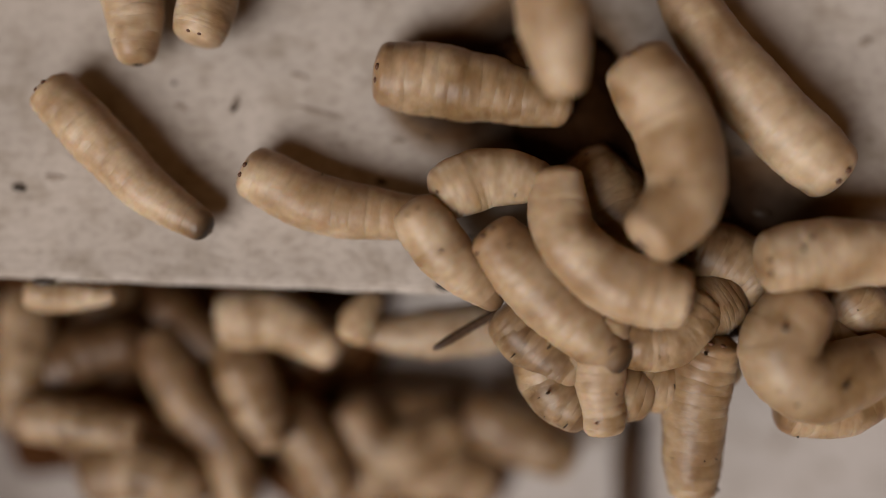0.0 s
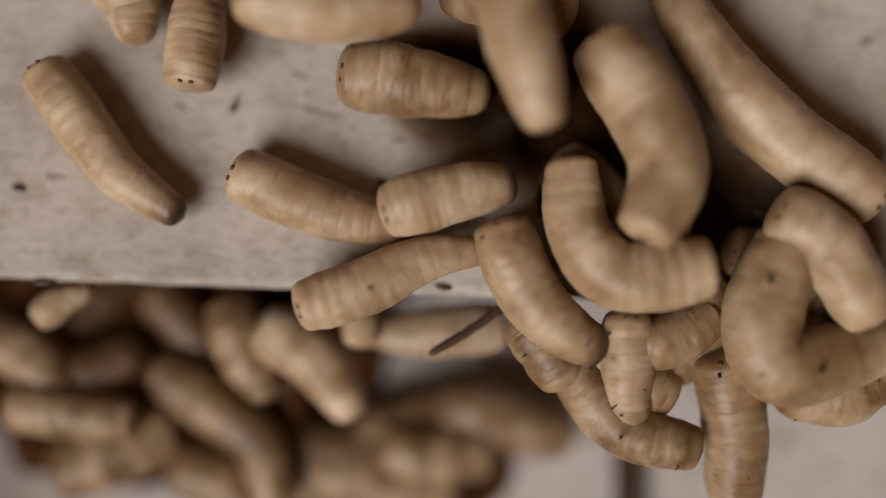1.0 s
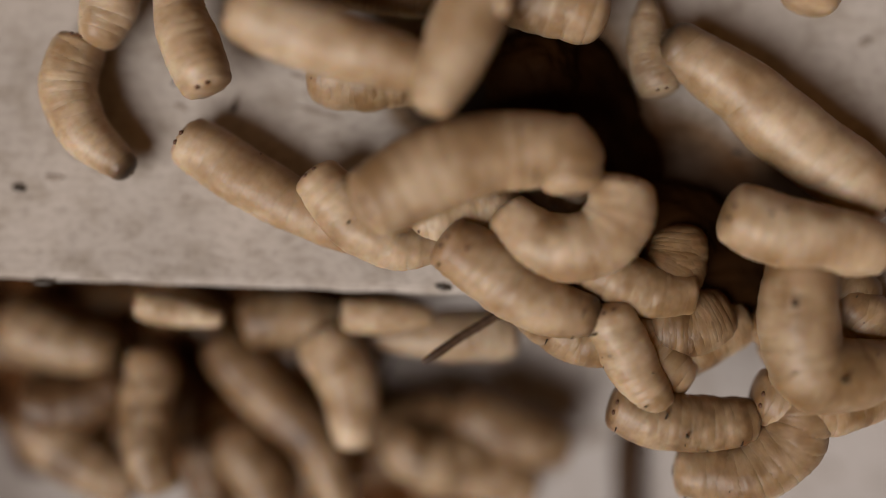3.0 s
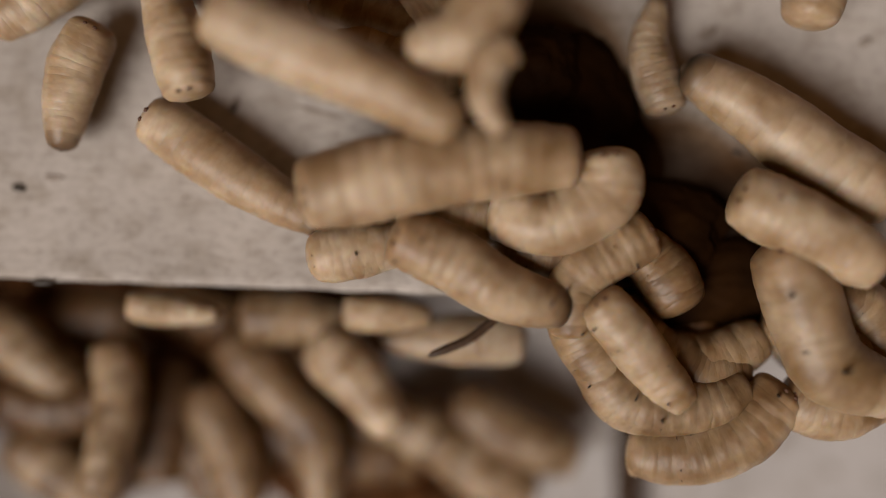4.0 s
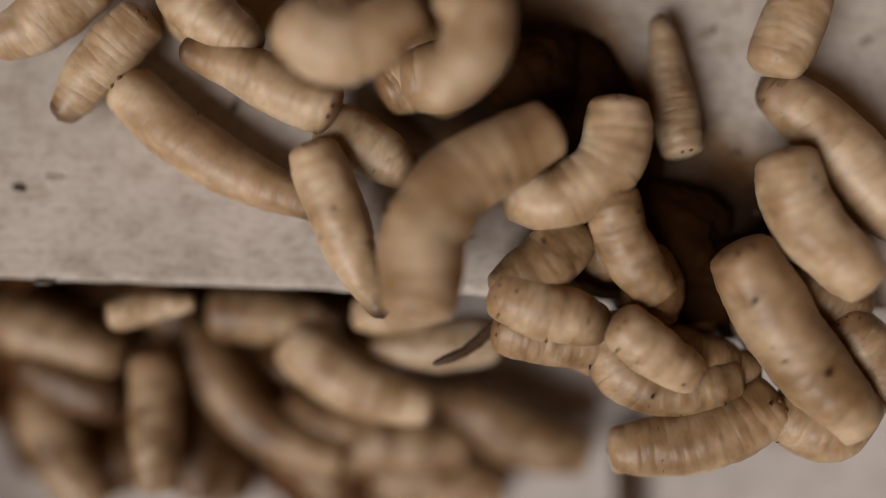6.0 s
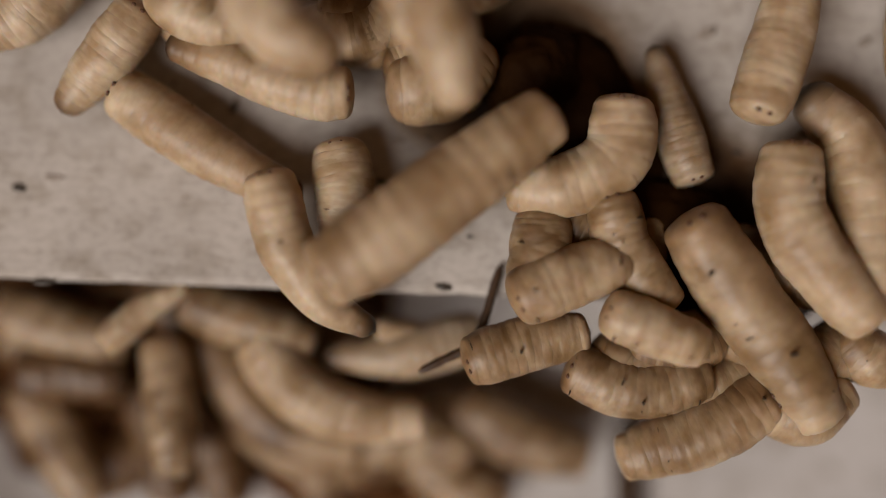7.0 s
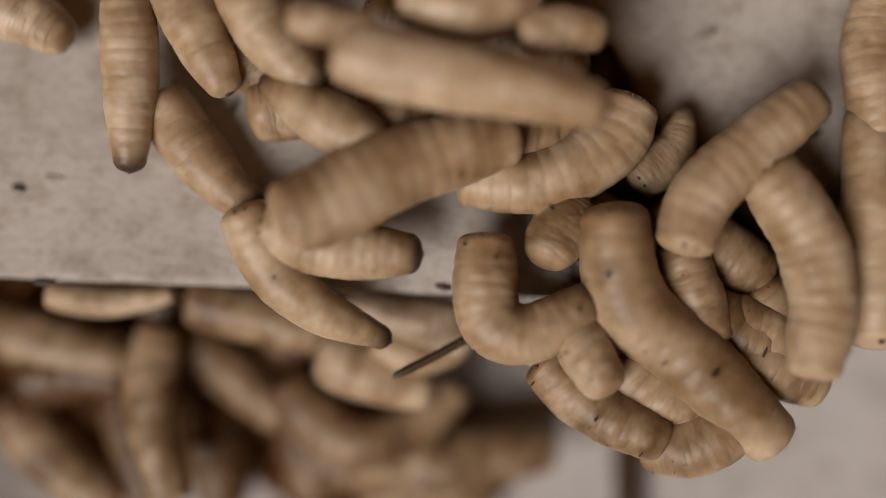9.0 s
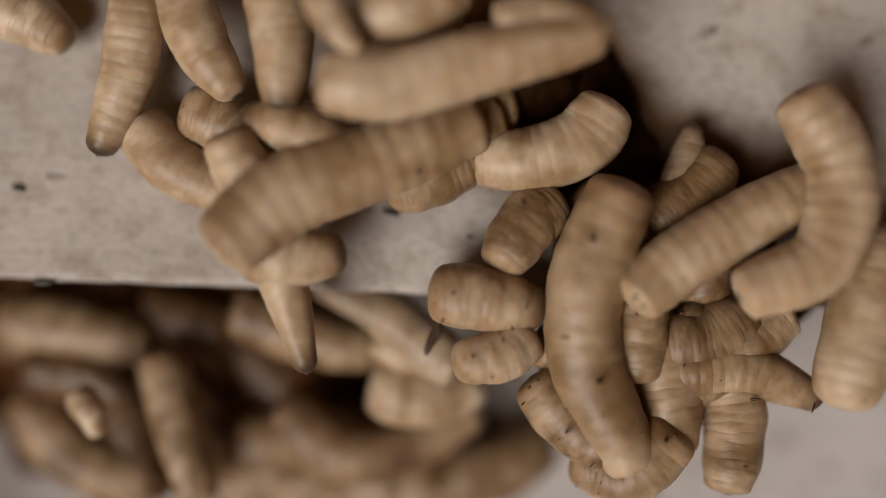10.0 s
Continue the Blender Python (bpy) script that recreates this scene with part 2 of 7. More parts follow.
grain(18.99, 9.37, 0, 0.33, 30, 1, True, 16)
grain(11.87, 9.76, 0, 0.41, 30, 1.2, True, 17)
grain(16.44, 5.23, 0, 0.35, 10, 1.3, False, 18)
grain(8.21, 3.67, 0, 0.35, 0, 1.2, False, 19)
grain(6.06, 9.58, 0, 0.15, 0, 1, True, 20)
grain(-17.67, -1.48, 0, 0.25, 0, 2, False, 21)
grain(-17.33, 3.19, 0, 0.23, 0, 2, True, 22)
grain(-11.40, 2.30, 0, 0.15, 0, 1.4, True, 23)
grain(-4.52, 4.67, 0, 0.18, 0, 1, True, 24)
grain(17.39, -8.90, -10, 0.53, 60, 1.2, True, 25)
grain(21.08, -3.66, -10, 0.41, 0, 1.2, True, 26)
grain(7.77, -8.61, -10, 0.64, 10, 1.8, True, 27)
grain(4.84, -9.47, -10, 0.58, 10, 1.8, True, 28)
grain(-4.22, -6.58, -10, 0.64, 0, 2, False, 29)
grain(-5.41, -4.83, -10, 0.59, 0, 2, True, 30)
grain(19.27, -4.83, -10, 0.35, 0, 1, True, 31)
grain(19.97, -10.34, -10, 0.35, 0, 1, True, 32)

# a dark stub on the tray
stub = new("stick", mesh_of("stick", lathe([(-3.2, 0.35), (-3.1, 0.5), (-1, 0.56), (0.8, 0.5), (2.4, 0.55), (2.6, 0.3)], 16, 0.25, 3), FIBRE))
stub.matrix_world = pose(9.44 * MM, -10.85 * MM, -9.3 * MM, 84, 8, -6)
stub.scale = (1.35 * MM, 1.35 * MM, MM)
tagged(stub, "dark brown stick lying on the tray floor", "stick")

# ---- maggots: a chain of rigid body rings each ----
RINGS = 13
CHAIN = {}    # the rings of each chain, from tail to head
GIRTH = (0.90, 0.98, 1.01, 1.02, 1.02, 1.02, 1.01, 0.99, 0.97, 0.95, 0.92, 0.87, 0.78)


def girth(u, taper):
    """Girth along the body; a taper above 0 draws the head half out to a point."""
    u = min(max(u, 0), RINGS - 1)
    i = min(int(u), RINGS - 2)
    return (GIRTH[i] + (GIRTH[i + 1] - GIRTH[i]) * (u - i)) * (1 - taper * max(0, (u - 4) / (RINGS - 5)) ** 1.5)


def ring_mesh(i, tone, seed, taper, coarse):
    """One body ring of one maggot. The skin follows one smooth shape along the body, swelling between soft furrows; each ring reaches into its neighbours."""
    lo, hi = (0.85 if i == 0 else 1.6), (0.95 if i == RINGS - 1 else 1.6)
    sides, steps = (18, 12) if coarse else (30, 18)
    slack = tone in ("tan", "tan_tip", "brown", "soiled", "dark")
    depth = 0.016 if slack else 0.015
    off = seed * 7.7
    verts, places = [], []
    for k in range(steps + 1):
        f = -1 + 2 * k / steps
        f = math.copysign(1 - (1 - abs(f)) ** 1.35, f) * 0.997
        z = f * (hi if f > 0 else lo)
        p = 2.5 if (i == 0 and f < 0) else ((2.2 if taper else 3.2) if (i == RINGS - 1 and f > 0) else 4.2)
        fall = math.sqrt(max(0.0, 1 - abs(f) ** p))
        u = i + z
        near = math.floor(u + 0.5)
        base = girth(u, taper) * fall
        for n in range(sides):
            a = 2 * math.pi * n / sides
            c, d = math.cos(a), math.sin(a)
            pinch = 0.55 + 0.8 * noise.noise(Vector((c * 1.4 + off, d * 1.4, near * 3.1)))
            fold = 1 - depth * (0.5 + pinch) * (0.5 - 0.5 * math.cos(2 * math.pi * (u - near)))
            fold += 0.065 * noise.noise(Vector((c * 0.9 + off, d * 0.9, u * 0.4)))
            if slack:    # uneven, sagging skin
                fold += 0.03 * noise.noise(Vector((c * 1.9 + off, d * 1.9, u * 0.6)))
            if i == 0:    # blunt tail with small bumps round its rim
                fold += 0.07 * math.cos(7 * a + seed) * math.exp(-((z + 0.6) / 0.16) ** 2)
            if i == RINGS - 1 and not taper:    # head drawn in behind a puckered rim
                fold += 0.05 * math.cos(9 * a + seed) * math.exp(-((z - 0.6) / 0.18) ** 2)
            rad = base * fold
            verts.append((rad * c, rad * d, z))
            places += (rad * c + off, rad * d, u)
    faces = [(k * sides + n, k * sides + (n + 1) % sides, (k + 1) * sides + (n + 1) % sides, (k + 1) * sides + n) for k in range(steps) for n in range(sides)]
    faces += [tuple(range(sides))[::-1], tuple(range(steps * sides, (steps + 1) * sides))]
    me = bpy.data.meshes.new("ring")
    me.from_pydata(verts, [], faces)
    me.materials.append(SKIN[tone])
    me.polygons.foreach_set("use_smooth", [True] * len(me.polygons))
    me.attributes.new("body", "FLOAT_VECTOR", "POINT").data.foreach_set("vector", places)
    me.attributes.new("shade", "FLOAT", "POINT").data.foreach_set("value", [(seed * 0.618034) % 1] * len(verts))
    return me


SPIRACLE = mesh_of("spiracle", lump((1, 1, 1), 2, 0.1), HORN)
HOOK = mesh_of("mouth_hook", lathe([(-1, 0.5), (-0.3, 0.8), (0.6, 0.55), (1.2, 0.15)], 10), BLACK)
SNOUT = mesh_of("snout", lathe([(-0.5, 0.6), (0, 1.0), (0.5, 0.85), (0.9, 0.4)], 16, 0.1), HEADSKIN)
FLECK = mesh_of("fleck", lump((1, 0.36, 0.2), 5, 0.9), BLACK)


def maggot(tone, radius, spacing, label, taper=0.0):
    """radius and spacing of the rings in mm. Returns the empty that carries the rings."""
    top = tagged(new("maggot"), label, "maggot", "maggots")
    top.empty_display_size = MM
    seed = len(CHAIN) + 1
    CHAIN[top.name] = []
    for i in range(RINGS):
        name = "tail" if i == 0 else ("head" if i == RINGS - 1 else "body_ring")
        ob = part(name, ring_mesh(i, tone, seed, taper, "deep" in label), top)
        ob.scale = (radius * MM, radius * MM, spacing * MM)
        CHAIN[top.name].append(ob)
        if i == 0:
            for side in (-1, 1):
                sp = part("spiracle", SPIRACLE, ob, "dark brown breathing pore")
                sp.location, sp.scale = (0.18 * side, 0.72, -0.5), (0.10, 0.10, 0.14)
        if i == RINGS - 1:
            thin = girth(RINGS - 1, taper) / 0.58
            sn = part("snout", SNOUT, ob, "greyish translucent snout")
            sn.location, sn.scale = (0, 0, 0.62), (0.26 * thin, 0.26 * thin, 0.42)
            hk = part("mouth_hook", HOOK, ob, "black mouth hook")
            hk.location, hk.scale = (0, 0.06 * thin, 0.90), (0.1, 0.12, 0.12)
    return top


def fleck(top, ring, size, up, turn):
    """A black fleck of dirt stuck to a maggot's ring."""
    ob = CHAIN[top.name][ring]
    fl = part("dirt_fleck", FLECK, ob, "black fleck of dirt")
    fl.matrix_local = pose(0, 0, 0)
    r = GIRTH[ring] * 1.0
    fl.location = (r * math.sin(radians(up)), r * math.cos(radians(up)), 0.1)
    fl.rotation_euler = (radians(90), 0, radians(turn))
    fl.scale = (size, size, size)


def spline(points, n):
    """n places and directions at even steps of a smooth curve through the points."""
    p = [Vector(q) for q in points]
    p = [2 * p[0] - p[1], *p, 2 * p[-1] - p[-2]]
    fine = []
    for a, b, c, d in zip(p, p[1:], p[2:], p[3:]):
        for k in range(16):
            s = k / 16
            fine.append(0.5 * (2 * b + (c - a) * s + (2 * a - 5 * b + 4 * c - d) * s * s + (3 * b - a - 3 * c + d) * s ** 3))
    fine.append(p[-2])
    along = np.concatenate([[0], np.cumsum([(b - a).length for a, b in zip(fine, fine[1:])])])
    xyz = np.array([tuple(q) for q in fine])
    def at(s):
        return Vector([np.interp(s, along, xyz[:, k]) for k in range(3)])
    step = along[-1] / n
    return [(at((i + 0.5) * step), (at((i + 1) * step) - at(i * step)).normalized()) for i in range(n)]


def turned(direction):
    """A turn whose z axis is the direction, with its y axis up as far as may be."""
    side = direction.cross(Vector((0, 0, 1)) + 0.25 * Vector((0, -1, 0)))
    side = -side.normalized()
    up = direction.cross(side)
    return Matrix((side, up, direction)).transposed().to_4x4()


def crawl(top, *stretches):
    """Key a chain. Each row: seconds, height of the first and last end, then x, y of points along the back, in mm."""
    rows = [r for s in stretches for r in s]
    chain = CHAIN[top.name]
    place = []
    for t, za, zb, *xy in rows:
        pts = list(zip(xy[::2], xy[1::2]))
        z = [za + (zb - za) * i / (len(pts) - 1) for i in range(len(pts))]
        sp = spline([(x, y, h) for (x, y), h in zip(pts, z)], len(chain))
        place.append((t, sp, sum((c for c, d in sp), Vector()) / len(sp)))
    walk(top, [(t, Matrix.Translation(mid * MM)) for t, sp, mid in place])
    for i, ob in enumerate(chain):
        walk(ob, [(t, Matrix.Translation((sp[i][0] - mid) * MM) @ turned(sp[i][1])) for t, sp, mid in place])


# ---- dark fibre lying across the maggots under the edge ----
FIBRE_MESH = mesh_of("strand", lathe([(-1.2, 0.3), (-0.9, 0.8), (0, 1.0), (0.9, 0.8), (1.2, 0.3)], 10, 0.3, 4), FIBRE)


def fibre(radius, spacing):
    top = tagged(new("plant_fibre"), "thin dark brown plant fibre caught among the maggots", "fibre")
    top.empty_display_size = MM
    CHAIN[top.name] = [part("strand", FIBRE_MESH, top) for i in range(7)]
    for ob in CHAIN[top.name]:
        ob.scale = (radius * MM, radius * MM, spacing * MM)
    return top


maggots = [
    maggot("cream_tip", 1.23, 0.64, "plump cream maggot crawling on the open ledge board", 0.25),
    maggot("cream_tip", 1.30, 0.73, "plump cream maggot stretched along the ledge board", 0.25),
    maggot("cream_tip", 1.30, 0.59, "plump cream maggot with ringed translucent skin", 0.12),
    maggot("cream", 1.45, 0.70, "plump cream maggot with ringed translucent skin"),
    maggot("cream", 1.70, 0.92, "plump cream maggot very plump, on top of the heap"),
    maggot("tan", 1.57, 0.71, "tan maggot with a damp wrinkled skin", 0.2),
    maggot("cream", 1.48, 0.67, "plump cream maggot with ringed translucent skin", 0.2),
    maggot("cream", 1.44, 0.85, "plump cream maggot with ringed translucent skin", 0.1),
    maggot("cream_tip", 1.61, 1.01, "plump cream maggot lying far up on the ledge board", 0.15),
    maggot("grey", 1.04, 0.47, "plump grey maggot on the ledge board", 0.4),
    maggot("cream", 1.48, 0.67, "plump cream maggot with ringed translucent skin"),
    maggot("cream_tip", 1.37, 0.71, "plump cream maggot with ringed translucent skin"),
    maggot("cream", 1.34, 0.60, "plump cream maggot with ringed translucent skin"),
    maggot("tan", 1.65, 0.94, "plump tan maggot hanging over the ledge edge with a black fleck"),
    maggot("tan", 1.37, 0.62, "tan maggot with a damp wrinkled skin"),
    maggot("tan", 1.42, 0.64, "plump tan maggot hanging down over the ledge edge"),
    maggot("tan_tip", 1.38, 0.63, "tan maggot with a damp wrinkled skin", 0.12),
    maggot("cream_tip", 1.25, 0.68, "plump cream maggot with ringed translucent skin", 0.42),
    maggot("cream", 1.43, 0.64, "cream maggot with a ringed skin in the heap on the ledge", 0.2),
    maggot("cream_tip", 1.27, 0.57, "cream maggot with a ringed skin in the heap on the ledge", 0.3),
    maggot("cream_tip", 1.35, 0.61, "tan maggot with a ringed skin in the heap on the ledge", 0.2),
    maggot("cream", 1.30, 0.59, "cream maggot with a ringed skin in the heap on the ledge", 0.2),
    maggot("cream", 0.82, 0.37, "cream maggot with a ringed skin in the heap on the ledge", 0.3),
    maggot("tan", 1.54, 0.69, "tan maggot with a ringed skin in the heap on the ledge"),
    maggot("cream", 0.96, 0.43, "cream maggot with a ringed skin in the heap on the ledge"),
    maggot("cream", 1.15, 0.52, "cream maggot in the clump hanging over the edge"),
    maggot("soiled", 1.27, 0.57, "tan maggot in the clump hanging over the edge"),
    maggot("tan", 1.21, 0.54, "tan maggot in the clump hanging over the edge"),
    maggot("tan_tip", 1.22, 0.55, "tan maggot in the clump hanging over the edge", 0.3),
    maggot("soiled", 1.31, 0.59, "soiled tan maggot, darkened for shade, in the clump hanging over the edge"),
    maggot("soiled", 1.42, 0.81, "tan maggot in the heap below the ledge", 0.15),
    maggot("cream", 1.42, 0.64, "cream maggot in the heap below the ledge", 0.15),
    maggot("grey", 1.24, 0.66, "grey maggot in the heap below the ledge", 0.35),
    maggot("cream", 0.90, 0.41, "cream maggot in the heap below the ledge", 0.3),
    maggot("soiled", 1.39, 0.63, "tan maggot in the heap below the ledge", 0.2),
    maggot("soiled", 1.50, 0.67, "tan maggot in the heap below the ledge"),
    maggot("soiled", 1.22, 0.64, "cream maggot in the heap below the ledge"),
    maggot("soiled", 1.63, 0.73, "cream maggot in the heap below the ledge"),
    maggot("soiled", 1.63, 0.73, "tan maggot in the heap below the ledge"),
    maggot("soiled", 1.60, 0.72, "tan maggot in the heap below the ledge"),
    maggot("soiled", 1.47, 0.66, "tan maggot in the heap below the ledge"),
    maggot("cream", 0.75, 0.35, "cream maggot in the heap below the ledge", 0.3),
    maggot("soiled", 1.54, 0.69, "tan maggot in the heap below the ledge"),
    maggot("dark", 1.50, 0.68, "maggot toned dark for shade in the heap below the ledge"),
    maggot("dark", 1.50, 0.68, "maggot toned dark for shade in the heap below the ledge"),
    maggot("soiled", 1.43, 0.64, "soiled tan maggot, darkened for shade, half buried among the others"),
    maggot("soiled", 1.42, 0.64, "soiled tan maggot, darkened for shade, half buried among the others"),
    maggot("tan", 1.29, 0.58, "tan maggot with a damp wrinkled skin"),
    maggot("tan", 1.22, 0.55, "tan maggot with a damp wrinkled skin"),
    maggot("soiled", 1.28, 0.58, "soiled tan maggot, darkened for shade, half buried among the others"),
    maggot("brown", 1.38, 0.62, "maggot toned brown for shade in the heap on the ledge"),
    maggot("brown", 1.61, 0.72, "maggot toned brown for shade, deep in the heap on the tray"),
    maggot("dark", 1.41, 0.63, "maggot toned dark brown for shade, deep in the heap on the tray"),
    maggot("dark", 1.43, 0.65, "maggot toned dark brown for shade, deep in the heap on the tray"),
    maggot("dark", 1.48, 0.67, "maggot toned dark brown for shade, deep in the heap on the tray"),
    maggot("dark", 1.67, 0.75, "maggot toned dark brown for shade, deep in the heap on the tray"),
    maggot("brown", 1.44, 0.65, "maggot toned brown for shade, deep in the heap on the tray"),
    maggot("dark", 1.56, 0.70, "maggot toned dark brown for shade, deep in the heap on the tray"),
    maggot("brown", 1.59, 0.71, "maggot toned brown for shade, deep in the heap on the tray"),
    maggot("brown", 1.48, 0.66, "maggot toned brown for shade, deep in the heap on the tray"),
    maggot("dark", 1.61, 0.72, "maggot toned dark brown for shade, deep in the heap on the tray"),
    maggot("brown", 1.46, 0.66, "maggot toned brown for shade, deep in the heap on the tray"),
    maggot("dark", 1.46, 0.66, "maggot toned dark brown for shade, deep in the heap on the tray"),
    maggot("tan", 1.40, 0.60, "tan maggot in the shade under the upper heap on the ledge"),
    maggot("tan", 1.35, 0.55, "tan maggot wedged under the upper heap on the ledge"),
    maggot("tan", 1.35, 0.52, "tan maggot in the shade under the upper heap on the ledge"),
    maggot("brown", 1.35, 0.60, "maggot toned brown for shade, steeped in waste on the ledge"),
    maggot("soiled", 1.45, 0.58, "soiled tan maggot, darkened for shade, wedged in the clump at the edge"),
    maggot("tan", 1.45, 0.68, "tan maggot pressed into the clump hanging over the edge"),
    maggot("soiled", 1.40, 0.60, "soiled tan maggot, darkened for shade, under the clump at the edge"),
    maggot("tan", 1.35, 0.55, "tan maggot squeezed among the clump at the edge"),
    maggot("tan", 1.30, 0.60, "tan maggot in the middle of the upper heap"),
    maggot("soiled", 1.30, 0.62, "soiled tan maggot, darkened for shade, at the back of the upper heap"),
]
fleck(maggots[13], 8, 0.3, 6, 70)
fleck(maggots[13], 6, 0.12, -30, 10)
fleck(maggots[16], 11, 0.16, 10, 20)
fleck(maggots[25], 8, 0.14, 30, 60)
fleck(maggots[1], 4, 0.09, 75, 20)
fleck(maggots[14], 10, 0.12, 10, 40)
fleck(maggots[15], 9, 0.1, -50, 40)
fleck(maggots[13], 11, 0.09, 39, 91)
fleck(maggots[13], 5, 0.06, -35, 28)
fleck(maggots[16], 10, 0.06, 18, 63)
fleck(maggots[25], 4, 0.12, -35, 18)
fleck(maggots[25], 4, 0.07, -55, 1)
fleck(maggots[26], 6, 0.09, -30, 138)
fleck(maggots[26], 8, 0.09, -53, 92)
fleck(maggots[27], 3, 0.09, -17, 154)
fleck(maggots[28], 3, 0.09, -10, 78)
fleck(maggots[28], 9, 0.07, -48, 65)
fleck(maggots[14], 2, 0.17, 45, 107)
fleck(maggots[15], 9, 0.06, 35, 46)
fleck(maggots[15], 9, 0.09, 10, 90)
fleck(maggots[10], 3, 0.17, 40, 94)
fleck(maggots[47], 5, 0.09, 10, 156)
fleck(maggots[47], 10, 0.06, -16, 81)
fleck(maggots[48], 4, 0.09, 6, 41)
fleck(maggots[49], 8, 0.06, -25, 152)
fleck(maggots[49], 8, 0.07, -48, 163)
fleck(maggots[29], 4, 0.17, -39, 161)
fleck(maggots[3], 7, 0.07, -48, 107)
fleck(maggots[17], 4, 0.17, 3, 124)
fleck(maggots[4], 9, 0.12, -37, 28)
fleck(maggots[2], 9, 0.09, -32, 22)
fleck(maggots[32], 10, 0.09, -47, 91)
fleck(maggots[32], 7, 0.17, 35, 71)
fleck(maggots[6], 7, 0.07, 19, 2)
fleck(maggots[13], 2, 0.26, -20, 128)
fleck(maggots[16], 0, 0.22, -45, 115)
fleck(maggots[16], 12, 0.18, 50, 42)
fleck(maggots[25], 1, 0.26, -45, 157)
fleck(maggots[26], 0, 0.18, -45, 150)
fleck(maggots[26], 11, 0.18, -45, 46)
fleck(maggots[14], 1, 0.18, -70, 81)
fleck(maggots[15], 0, 0.26, -20, 97)
fleck(maggots[15], 12, 0.18, 72, 95)
fleck(maggots[47], 1, 0.14, 72, 140)
fleck(maggots[48], 0, 0.22, 50, 131)
fleck(maggots[48], 11, 0.22, -45, 107)
fleck(maggots[27], 2, 0.26, 50, 122)
fleck(maggots[28], 0, 0.14, 25, 27)
fleck(maggots[28], 12, 0.18, -20, 161)
fleck(maggots[10], 2, 0.22, 25, 97)
fleck(maggots[26], 6, 0.30, -10, 80)
fleck(maggots[26], 4, 0.22, 20, 30)
fleck(maggots[48], 5, 0.26, 0, 60)
fleck(maggots[14], 3, 0.24, 25, 20)
fleck(maggots[16], 1, 0.20, 15, 100)
fleck(maggots[25], 11, 0.20, -25, 75)
strand_chain = fibre(0.21, 0.75)


